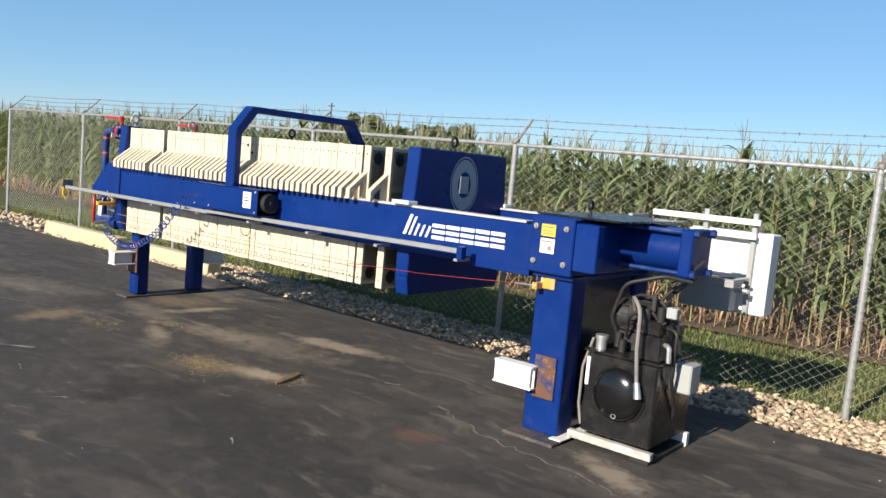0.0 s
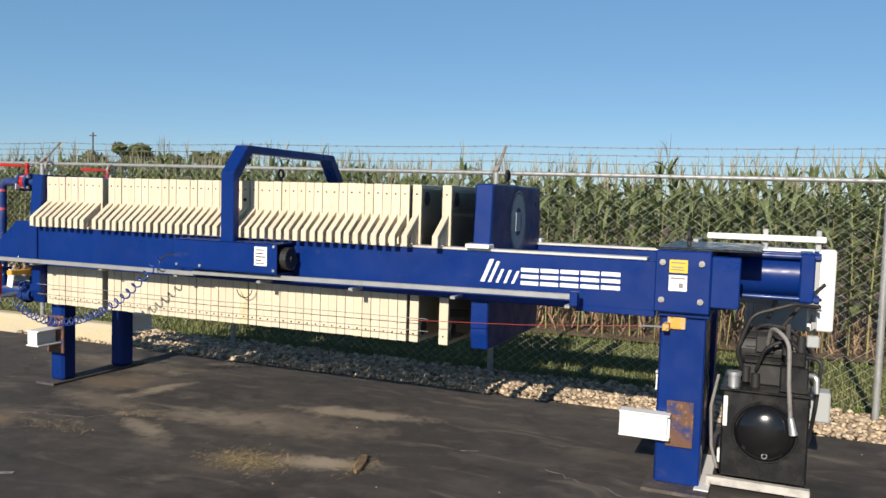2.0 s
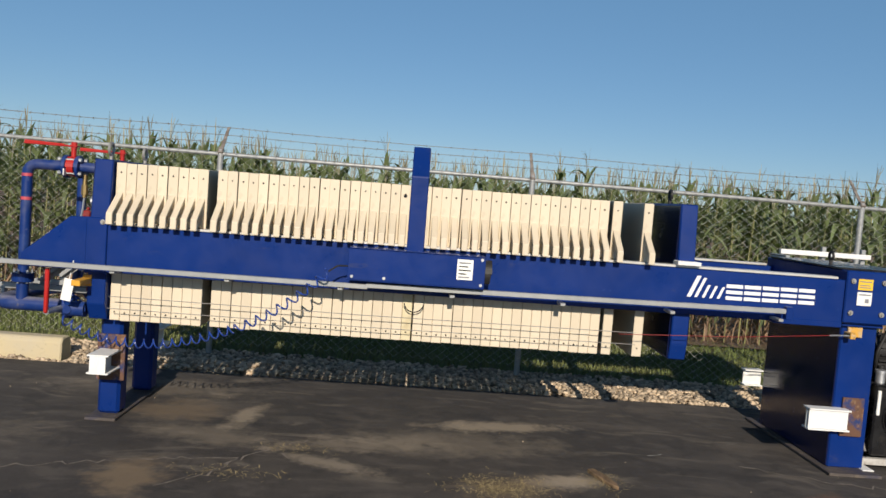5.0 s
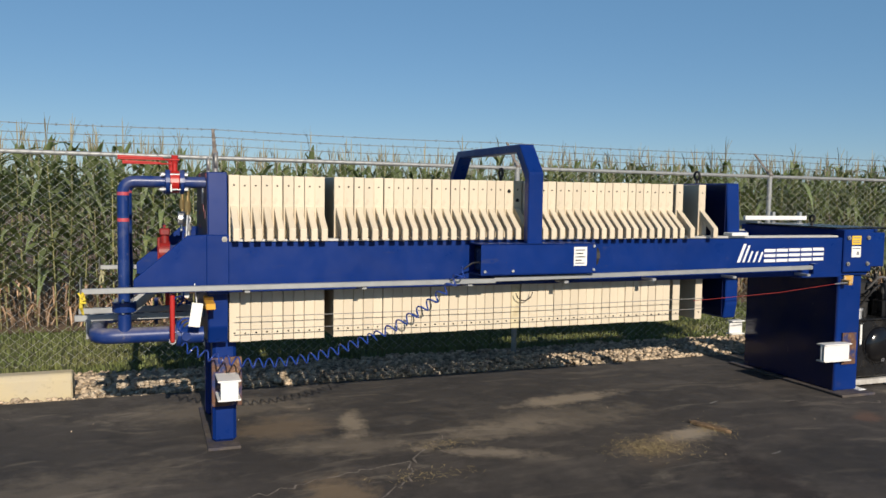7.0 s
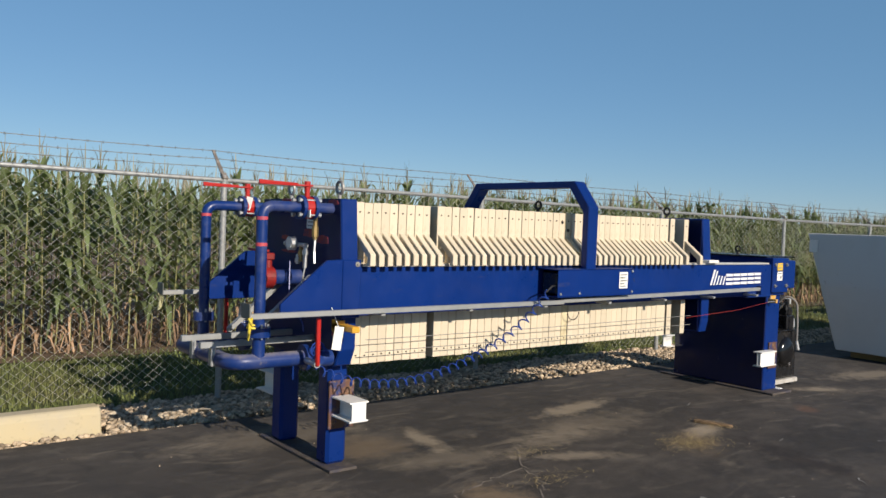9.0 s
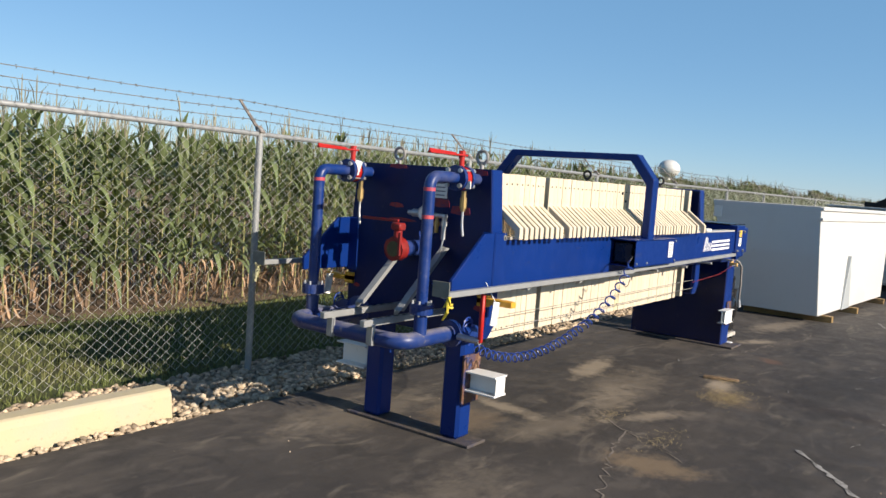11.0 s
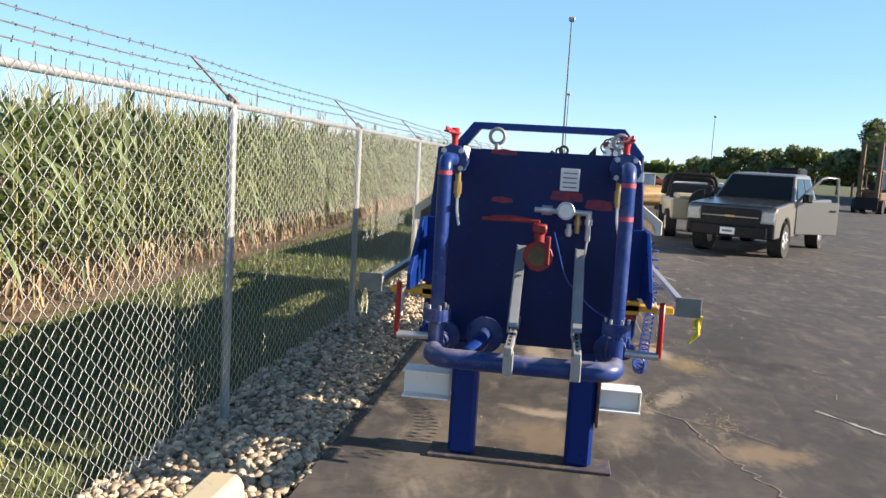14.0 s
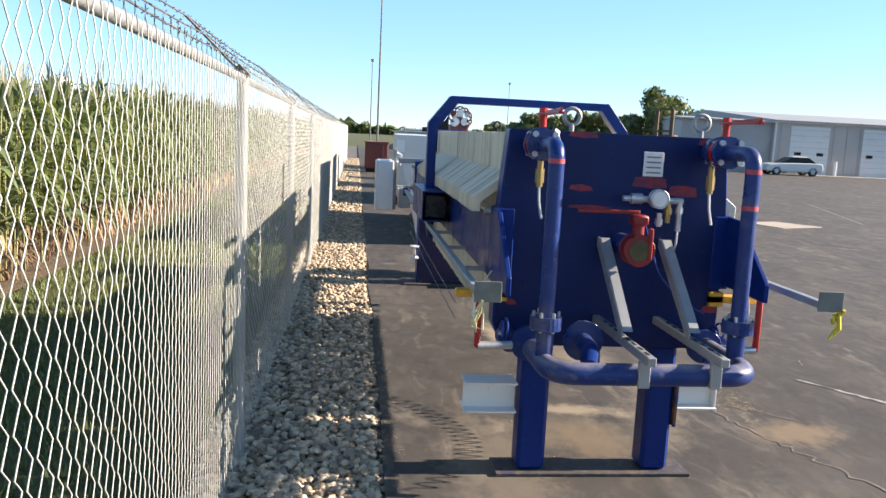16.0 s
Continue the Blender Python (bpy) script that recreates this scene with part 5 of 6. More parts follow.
# hydraulic power unit
hp = thing("hydraulic_power_unit", "black hydraulic power unit with round cover, on the asphalt", "power unit", (-1.23, 5.2, 0))
tank = part("tank", cube(-1.485, -0.985, 4.96, 5.56, 0.095, 0.635, 0.012), "black", hp, "glossy black oil tank")
disk = bmesh.new()
bmesh.ops.create_uvsphere(disk, u_segments=32, v_segments=10, radius=0.178)
bmesh.ops.delete(disk, geom=[v for v in disk.verts if v.co.z < -0.001], context="VERTS")
disk.transform(Matrix.Translation((-1.232, 4.958, 0.395)) @ Matrix.Rotation(radians(90), 4, "X") @ Matrix.Diagonal((1, 1, 0.42, 1)))
dk = part("round_cover", disk, "black_gloss", tank, "domed glossy round cover", smooth=True)
part("cover_rim", tube([(-1.232 + 0.182 * math.cos(a), 4.957, 0.395 + 0.182 * math.sin(a)) for a in np.linspace(0, math.tau, 36, endpoint=False)], 0.008, 6, None, True), "black", dk, smooth=True)
part("cover_mark", quad_ring(bmesh.new(), -1.225, 0.265, 4.903, 0.018, 0.012, 14), "ink", dk)
part("sight_glass", cube(-1.476, -1.450, 4.945, 4.962, 0.41, 0.60, 0.004), "paper", tank, "white level gauge")
part("tank_lid", cube(-1.50, -0.97, 4.945, 5.575, 0.635, 0.650, 0.004), "black", tank)
part("skid", cube(-1.56, -0.96, 4.935, 4.985, 0.03, 0.080, 0.004), "skid_white", hp, "white skid rail")
part("skid", cube(-1.53, -0.96, 5.52, 5.57, 0.0, 0.095, 0.004), "white", hp)
part("skid", cube(-1.62, -1.53, 4.80, 5.57, 0.0, 0.03, 0.004), "white", hp)
part("skid_foot", cube(-1.10, -0.97, 4.94, 5.56, 0.0, 0.03, 0.004), "rubber", hp)
fc = rod((-1.425, 5.03, 0.65), (-1.425, 5.03, 0.735), 0.036, 16)
rod((-1.425, 5.03, 0.72), (-1.425, 5.03, 0.745), 0.044, 16, None, fc)
part("filler_cap", fc, "steel", tank, "bright filler cap", smooth=True)
mot = rod((-1.40, 5.26, 0.87), (-1.10, 5.26, 0.87), 0.115, 22, None, None, 0.008)
mot = part("motor", mot, "rubber", hp, "black electric motor", smooth=True)
for k in range(14):
    a = k * math.tau / 14
    f2 = cube(-1.37, -1.14, -0.004, 0.004, 0.108, 0.132, 0.001)
    f2.transform(Matrix.Translation((0, 5.26, 0.87)) @ Matrix.Rotation(a, 4, "X"))
    part("fin", f2, "rubber", mot)
part("motor_foot", cube(-1.38, -1.12, 5.16, 5.36, 0.65, 0.775, 0.006), "rubber", mot)
part("terminal_cover", cube(-1.31, -1.2, 5.12, 5.18, 0.86, 0.97, 0.008), "rubber", mot)
pump = cube(-1.08, -0.995, 5.10, 5.34, 0.65, 0.88, 0.012)
rod((-1.10, 5.26, 0.87), (-1.04, 5.26, 0.87), 0.075, 14, None, pump)
part("pump", pump, "black", hp)
vb = cube(-1.16, -1.0, 4.99, 5.12, 0.65, 0.81, 0.008)
cube(-1.14, -1.02, 5.01, 5.10, 0.81, 0.90, 0.008, vb)
part("valve_block", vb, "black", hp)
for x, y, z in ((-1.13, 5.03, 0.93), (-1.05, 5.06, 0.95), (-1.36, 5.14, 0.72), (-1.30, 5.08, 0.69)):
    part("solenoid", rod((x, y, z - 0.05), (x, y, z + 0.04), 0.026, 12, None, None, 0.003), "rubber", hp, smooth=True)
part("connector", cube(-1.02, -0.95, 5.06, 5.12, 0.93, 1.0, 0.006), "grey", hp)
part("connector", cube(-1.14, -1.11, 5.10, 5.13, 0.93, 1.06, 0.004), "rubber", hp)
for pts, r, m in [
    ([(-1.24, 5.1, 0.92), (-1.22, 4.98, 1.06), (-1.12, 4.90, 0.98), (-1.11, 4.89, 0.72), (-1.09, 4.90, 0.50)], 0.013, "hose_grey"),
    ([(-1.36, 5.2, 0.66), (-1.42, 5.12, 0.86), (-1.34, 5.1, 1.10), (-1.10, 5.15, 1.18), (-0.95, 5.25, 1.16)], 0.013, "rubber"),
    ([(-1.30, 5.12, 0.75), (-1.25, 5.02, 0.92), (-1.10, 5.04, 0.98), (-1.02, 5.08, 0.80)], 0.011, "rubber"),
    ([(-1.40, 5.3, 0.80), (-1.30, 5.2, 1.04), (-1.10, 5.16, 1.02), (-0.98, 5.2, 0.86), (-0.97, 5.25, 0.66)], 0.011, "rubber"),
    ([(-1.02, 5.1, 0.86), (-0.93, 5.06, 0.86), (-0.95, 5.10, 0.55), (-0.97, 5.26, 0.30), (-1.0, 5.3, 0.2)], 0.012, "rubber"),
    ([(-1.52, 5.1, 0.70), (-1.555, 5.05, 0.50), (-1.54, 5.02, 0.25), (-1.50, 5.0, 0.12)], 0.010, "hose_grey"),
    ([(-1.18, 5.3, 0.98), (-1.05, 5.36, 1.16), (-0.92, 5.35, 1.30)], 0.012, "rubber")]:
    part("hose", tube(bent(pts, 0.12, 6), r, 8), m, hp, smooth=True)
part("hose_fitting", rod((-1.09, 4.90, 0.52), (-1.07, 4.895, 0.42), 0.018, 10, 0.026), "steel", hp, "foil-wrapped hose end", smooth=True)
el = tube(bent([(-1.0, 5.05, 0.76), (-0.955, 5.02, 0.76), (-0.95, 5.02, 0.66)], 0.03), 0.016, 8)
part("elbow", el, "steel", hp, smooth=True)
part("junction_box", cube(-0.985, -0.86, 5.20, 5.36, 0.44, 0.63, 0.008), "grey", hp, "grey junction box")


# ---- yard details ----
def kerb(x0, x1, label):
    b = prism([(6.74, -0.05), (6.76, 0.15), (6.79, 0.19), (6.94, 0.19), (6.97, 0.15), (6.99, -0.05)], "x", x0, x1, 0.012)
    for v in b.verts:
        v.co += Vector((0.008 * noise.noise(v.co * 9), 0.006 * noise.noise(v.co * 7 + Vector((3, 0, 0))), 0.004 * noise.noise(v.co * 8)))
    return tagged(part("parking_kerb", b, "concrete"), label, "kerb", "parking kerbs")


kerb(-10.37, -8.32, "yellowed concrete parking kerb lying on the gravel")
kerb(-13.2, -10.75, "yellowed concrete parking kerb lying on the gravel")


def ribbon(points, w, name, mat, seed):
    """A thin flat crack or line on the asphalt, broken in width and course."""
    rs = random.Random(seed)
    pts = []
    for (a, c), (e, f) in zip(points, points[1:]):
        n = max(2, int(math.hypot(e - a, f - c) / 0.05))
        for k in range(n):
            t = k / n
            pts.append((a + (e - a) * t + rs.uniform(-0.015, 0.015) + 0.05 * noise.noise((a + t * 9, seed * 3.7, 0)), c + (f - c) * t + rs.uniform(-0.015, 0.015) + 0.07 * noise.noise((c + t * 9, seed * 5.1, 4))) if mat == "dust" else (a + (e - a) * t + rs.uniform(-0.012, 0.012), c + (f - c) * t + rs.uniform(-0.012, 0.012)))
    pts.append(points[-1])
    vs, fs = [], []
    for i, (x, y) in enumerate(pts):
        x2, y2 = pts[min(i + 1, len(pts) - 1)]
        x1, y1 = pts[max(i - 1, 0)]
        d = math.hypot(x2 - x1, y2 - y1) or 1
        nx, ny = -(y2 - y1) / d, (x2 - x1) / d
        ww = w * rs.uniform(0.3, 1.3)
        vs += [(x + nx * ww, y + ny * ww, 0.004), (x - nx * ww, y - ny * ww, 0.004)]
    for i in range(len(pts) - 1):
        fs.append((2 * i, 2 * i + 1, 2 * i + 3, 2 * i + 2))
    ob = mesh_object(name, vs, fs, mat)
    ob.parent = bpy.data.objects["pavement"]
    return ob


for i, c in enumerate([
    [(-7.16, 3.98), (-6.54, 4.18), (-6.09, 4.28)], [(-5.85, 4.42), (-5.6, 4.24), (-5.3, 4.16)], [(-2.56, 4.79), (-2.24, 4.65), (-1.97, 4.53), (-1.3, 4.45), (-1.05, 4.4)],
    [(-8.6, 3.6), (-7.7, 3.75), (-7.16, 3.98)], [(-6.45, 3.73), (-6.2, 3.95), (-6.09, 4.28), (-5.7, 4.75)],
    [(-1.05, 4.4), (-0.3, 4.2), (0.5, 4.3)]]):
    ribbon(c, 0.008, "crack", "dust", i)
for i, c in enumerate([[(-6.4, 2.56), (-5.5, 3.18)], [(4.2, 2.3), (5.3, 2.75)], [(6.2, 1.9), (7.4, 2.3)], [(1.5, 3.3), (2.6, 3.7)], [(8.0, -6.5), (16.0, -9.5)]]):
    ribbon(c, 0.022, "painted_line", "line", 40 + i)
for i, (x, y, dx, dy) in enumerate([(-2.79, 3.14, -0.10, 0.06), (-3.67, 3.66, 0.10, 0.03), (-4.26, 2.70, 0.12, 0.10), (-5.1, 2.9, 0.15, -0.05), (-6.9, 2.9, 0.12, 0.03), (-3.2, 4.9, 0.12, 0.05)]):
    ribbon([(x, y), (x + dx, y + dy)], 0.007, "scratch", "line", 60 + i)
sl = part("concrete_patch", prism([(6.4, -3.35), (7.5, -2.9), (8.0, -4.0), (7.0, -4.7)], "z", -0.02, 0.012, 0.003), "slab", bpy.data.objects["pavement"])


def straw(name, x, y, sx, sy, n, seed, label, mat="straw"):
    rs = random.Random(seed)
    b = bmesh.new()
    for _ in range(n):
        px, py = x + rs.gauss(0, sx), y + rs.gauss(0, sy)
        a, l = rs.uniform(0, 6.28), rs.uniform(0.015, 0.05)
        h = rs.uniform(0.004, 0.014)
        d = Vector((math.cos(a) * l, math.sin(a) * l, rs.uniform(-0.01, 0.012)))
        e = Vector((-math.sin(a), math.cos(a), 0)) * 0.0016
        p = Vector((px, py, h))
        b.faces.new([b.verts.new(q) for q in (p - e, p + e, p + d + e, p + d - e)])
    return tagged(part(name, b, mat), label, "straw", kind="stuff")


straw("straw", -4.38, 4.03, 0.15, 0.10, 700, 1, "dry straw scattered on the asphalt")
straw("straw", -3.68, 4.26, 0.07, 0.10, 160, 2, "dry straw scattered on the asphalt")
straw("straw", -5.75, 4.55, 0.14, 0.05, 90, 3, "dry straw scattered on the asphalt")
straw("straw", -6.1, 4.0, 0.16, 0.06, 110, 5, "dry straw scattered on the asphalt")
straw("weeds", -5.2, 6.55, 1.3, 0.03, 160, 6, "dry weeds along the asphalt edge")
bd = prism([(-0.17, -0.026), (-0.10, -0.034), (0.02, -0.03), (0.15, -0.02), (0.18, 0.004), (0.12, 0.026), (-0.02, 0.034), (-0.15, 0.024)], "z", 0.0, 0.026, 0.005)
bd.transform(Matrix.Translation((-3.675, 4.30, 0)) @ Matrix.Rotation(radians(-72), 4, "Z"))
tagged(part("wood_splinter", bd, "old_wood"), "weathered brown splinter of wood on the asphalt", "wood piece")
rs0 = random.Random(77)
pb = bmesh.new()
for _ in range(45):
    x, y, r = rs0.uniform(-9, 1), rs0.uniform(2.2, 6.3), rs0.uniform(0.002, 0.006)
    bmesh.ops.create_icosphere(pb, subdivisions=1, radius=r, matrix=Matrix.Translation((x, y, r * 0.5)))
tagged(part("pebbles", pb, "stone"), "loose pale pebbles scattered over the asphalt", "pebbles", kind="stuff")

# ---- far yard ----
def turned(bm, at, deg):
    bm.transform(Matrix.Translation(at) @ Matrix.Rotation(radians(deg), 4, "Z"))
    return bm


def loft(rings, bm=None):
    """Rings of equal count joined into a closed skin."""
    b = bmesh.new()
    rr = [[b.verts.new(p) for p in r] for r in rings]
    for a, c in zip(rr, rr[1:]):
        for i in range(len(a)):
            j = (i + 1) % len(a)
            b.faces.new((a[i], a[j], c[j], c[i]))
    b.faces.new(rr[0][::-1])
    b.faces.new(rr[-1])
    bmesh.ops.recalc_face_normals(b, faces=b.faces)
    return join(bm, b)


hop = thing("steel_hopper", "white tapered steel hopper standing on timbers", "hopper", (1.5, 4.6, 0.10))
hb = loft([[(1.62, 4.56, 0.10), (6.2, 4.56, 0.10), (6.2, 5.90, 0.10), (1.62, 5.90, 0.10)], [(1.50, 4.60, 1.05), (6.5, 4.60, 1.05), (6.5, 6.12, 1.05), (1.50, 6.12, 1.05)], [(1.48, 4.64, 1.80), (6.7, 4.64, 1.80), (6.7, 6.33, 1.80), (1.48, 6.33, 1.80)]])
bev(hb, 0.01)
hb = part("body", hb, "sheet_white", hop, "white coated body")
for z in (1.58, 1.74):
    part("rim_band", cube(1.47, 6.72, 4.60, 4.66, z, z + 0.05, 0.006), "sheet_white", hop)
part("label", cube(1.466, 1.478, 6.16, 6.29, 1.52, 1.70, 0.002), "paper", hop, "small white label")
part("rib", prism([(3.0, 0.10), (3.5, 0.10), (3.3, 1.0)], "y", 4.535, 4.60, 0.004), "sheet_grey", hop)
hop.location.y, hop.rotation_euler.z = 4.47, radians(-3.5)
for x in (1.9, 3.6, 5.8):
    tagged(part("timber", cube(x - 0.06, x + 0.06, 4.28 - 0.06 * (x - 1.5), 5.6, 0.0, 0.10, 0.004), "ochre"), "rough wooden bearer under the hopper", "timber", "timber bearers")

box2 = thing("steel_tank_box", "large white steel tank box on low feet", "tank", (10.5, 5.4, 0))
part("body", cube(8.6, 12.6, 4.40, 6.42, 0.14, 1.83, 0.015), "sheet_white", box2, "white coated body")
part("cover", cube(8.55, 12.65, 4.36, 6.46, 1.83, 1.87, 0.008), "sheet_grey", box2)
for x in (9.0, 12.2):
    for y in (4.6, 6.2):
        part("foot", cube(x - 0.08, x + 0.08, y - 0.08, y + 0.08, 0.0, 0.14, 0.006), "trim", box2)
part("hatch", cube(12.3, 12.6, 4.36, 4.40, 0.25, 0.55, 0.006), "sheet_grey", box2)
eng = thing("engine_unit", "rusty red engine with hoses on top of the tank", "engine", (11.2, 4.9, 1.87))
part("block", cube(10.9, 11.6, 4.65, 5.15, 1.87, 2.12, 0.03), "maroon", eng)
for k in range(3):
    part("cylinder", rod((11.0 + 0.24 * k, 4.9, 2.1), (11.0 + 0.24 * k, 4.9, 2.33), 0.10, 12, 0.07), "maroon", eng, smooth=True)
part("air_cleaner", rod((11.25, 4.78, 2.30), (11.25, 5.06, 2.30), 0.11, 14), "steel", eng, smooth=True)
for k, (dy, z, r, m) in enumerate([(-0.13, 2.20, 0.11, "white"), (0.14, 2.18, 0.12, "white"), (0.0, 2.44, 0.10, "white"), (-0.2, 2.40, 0.08, "steel"), (0.2, 2.42, 0.08, "maroon")]):
    bowl = rod((10.86, 4.9 + dy, z), (11.05, 4.9 + dy, z), r, 14, r * 0.8, None, 0.02)
    part("filter_bowl", bowl, m, eng, smooth=True)
for k in range(7):
    a0 = -0.5 + 0.62 * k
    loop = [(10.84 + 0.05 * (k % 2), 4.9 + (0.20 + 0.13 * math.sin(q)) * math.cos(a0 + 0.5 * q), 2.28 + (0.20 + 0.13 * math.sin(q)) * math.sin(a0 + 0.5 * q)) for q in np.linspace(0, math.pi, 12)]
    part("hose", tube(loop, 0.022, 6), "rubber" if k % 2 else "maroon", eng, smooth=True)
for s, x in ((1, 9.2), (-1, 10.3)):
    fl = thing("steel_wing", "dark curved steel wing standing on the tank", "steel part", (x, 5.7, 1.87), "steel wings")
    part("blade", prism([(5.35, 1.87), (5.95, 1.87), (5.95, 2.0), (5.75, 1.98), (5.55, 2.08), (5.42, 2.22), (5.36, 2.32)], "x", x, x + 0.03, 0.003), "trim", fl)
    part("mount", cube(x - 0.1, x + 0.1, 5.4, 5.9, 1.87, 1.90, 0.004), "trim", fl)
    fl.location.y -= 0.9
box2.location.y -= 0.72
eng.location.y -= 0.95
for (x0, x1, y0, y1, h, m, nm, lb) in [(14.5, 16.5, 3.55, 5.2, 1.9, "sheet_white", "white_cabinet", "tall white steel cabinet in the yard"), (19.0, 20.2, 2.80, 3.15, 1.75, "machine", "brown_cabinet", "narrow dark brown steel cabinet in the yard"),
                                 (26, 30, 2.6, 4.0, 1.8, "sheet_white", "white_trailer", "long white trailer box in the yard"), (34, 38, 0.1, 1.6, 1.5, "sheet_grey", "grey_container", "grey steel container in the yard"), (24.0, 25.2, 5.4, 6.4, 1.3, "maroon", "red_machine", "rusty red machine beside the fence")]:
    t = thing(nm, lb, "container", ((x0 + x1) / 2, (y0 + y1) / 2, 0))
    part("body", cube(x0, x1, y0, y1, 0.18, h, 0.02), m, t)
    part("roof", cube(x0 - 0.04, x1 + 0.04, y0 - 0.04, y1 + 0.04, h, h + 0.05, 0.01), m, t)
    for k in range(int((x1 - x0) / 0.5 + 0.01)):
        part("rib", cube(x0 + 0.2 + 0.5 * k, x0 + 0.26 + 0.5 * k, y0 - 0.03, y0, 0.2, h - 0.02, 0.004), m, t)
    for k in range(int((y1 - y0) / 0.45)):
        part("rib", cube(x0 - 0.03, x0, y0 + 0.2 + 0.45 * k, y0 + 0.25 + 0.45 * k, 0.2, h - 0.02, 0.004), m, t)
    for x in (x0 + 0.2, x1 - 0.2):
        part("skid", cube(x - 0.08, x + 0.08, y0 + 0.05, y1 - 0.05, 0, 0.18, 0.006), "trim", t)
tk = thing("rusty_tank", "tan horizontal steel tank lying on saddles", "tank", (25.1, 2.5, 0))
part("shell", rod((24.7, 3.15, 0.62), (25.5, 1.75, 0.62), 0.46, 24, None, None, 0.05), "ochre", tk, "tan weathered shell", smooth=True)
part("end_plate", rod((24.68, 3.19, 0.62), (24.70, 3.15, 0.62), 0.40, 24), "machine", tk)
for f in (0.25, 0.75):
    part("saddle", cube(24.6 + 0.8 * f, 25.0 + 0.8 * f, 3.09 - 1.4 * f, 3.21 - 1.4 * f, 0.0, 0.40, 0.01), "machine", tk)
tk.location.y -= 1.15
st = thing("trestle", "small rusty steel trestle on the asphalt", "trestle", (6.9, 4.2, 0))
for y in (4.05, 4.35):
    part("upright", cube(6.85, 6.89, y, y + 0.03, 0, 0.32, 0.003), "galv", st)
part("crossbar", cube(6.84, 6.90, 4.05, 4.38, 0.30, 0.33, 0.003), "galv", st)


# lamp poles
def lamp_pole(x, y, h, group="lamp poles"):
    p = thing("lamp_pole", "tall slim steel yard lamp pole", "lamp pole", (x, y, 0), group)
    part("mast", rod((x, y, 0), (x, y, h), 0.075, 14, 0.045), "dull_grey", p, smooth=True)
    part("base", cube(x - 0.25, x + 0.25, y - 0.25, y + 0.25, 0, 0.6, 0.03), "slab", p)
    part("lamp_head", cube(x - 0.22, x + 0.16, y - 0.24, y + 0.2, h - 0.12, h + 0.2, 0.07), "grey", p)


lamp_pole(43.6, 5.38, 11.45)
lamp_pole(86.5, 5.15, 10.1)
lamp_pole(120.0, -18.0, 10.5)

wt = thing("water_tower", "white spherical water tower far beyond the field", "water tower", (195, 79, 0))
sp = bmesh.new()
bmesh.ops.create_uvsphere(sp, u_segments=28, v_segments=16, radius=2.9)
sp.transform(Matrix.Translation((195, 79, 9.0)) @ Matrix.Diagonal((1, 1, 0.82, 1)))
part("tank", sp, "sheet_white", wt, smooth=True)
part("stem", rod((195, 79, 0), (195, 79, 7.5), 0.9, 16, 0.7), "sheet_white", wt, smooth=True)


# the metal building
def building():
    b = thing("metal_building", "long low metal building with white roller doors", "building", (52, -30, 0))
    part("wall", cube(48, 51, -24.3, -17.0, 0, 4.0, 0.0), "siding", b, "grey metal siding")
    part("wall", cube(47.7, 72, -70, -24.3, 0, 4.15, 0.0), "siding_light", b, "tan-grey metal siding")
    part("roof", prism([(47.6, 4.0), (49.5, 4.15), (51.4, 4.0), (51.4, 3.9), (47.6, 3.9)], "y", -24.25, -16.8, 0.0), "siding", b)
    part("roof", prism([(47.3, 4.15), (60, 5.2), (72.4, 4.15), (72.4, 4.05), (47.3, 4.05)], "y", -70.2, -24.2, 0.0), "siding", b)
    part("gutter", cube(47.5, 47.72, -70, -24.2, 3.98, 4.14, 0.02), "sheet_white", b)
    part("downspout", cube(47.6, 47.7, -24.5, -24.35, 0, 4.0, 0.01), "sheet_white", b)
    for k, (y0, y1) in enumerate([(-28.9, -25.7), (-35.2, -31.7), (-42.0, -38.6), (-49, -45.5)]):
        d = part("roller_door", cube(47.62, 47.7, y0, y1, 0.02, 3.75, 0.0), "sheet_white", b, "white roller door")
        for z in np.arange(0.3, 3.7, 0.45):
            part("slat_joint", cube(47.605, 47.62, y0, y1, z, z + 0.03, 0.0), "sheet_grey", d)
        part("door_window", cube(47.6, 47.625, y0 + 0.4, y0 + 0.95, 1.5, 1.75, 0.0), "trim", d)
        part("door_window", cube(47.6, 47.625, y1 - 0.95, y1 - 0.4, 1.5, 1.75, 0.0), "trim", d)
        part("bollard", rod((47.0, y0 - 0.35, 0), (47.0, y0 - 0.35, 1.15), 0.11, 10), "paper", b)
    for y in np.arange(-70, -24.4, 1.1):
        part("siding_seam", cube(47.66, 47.70, y, y + 0.05, 0, 4.05, 0.0), "siding", b)
    b.location.y -= 1.0
    tagged(part("apron", cube(45.5, 47.6, -60, -24.6, 0.0, 0.05, 0.0), "slab"), "pale concrete apron before the doors", "apron", kind="structure")


building()


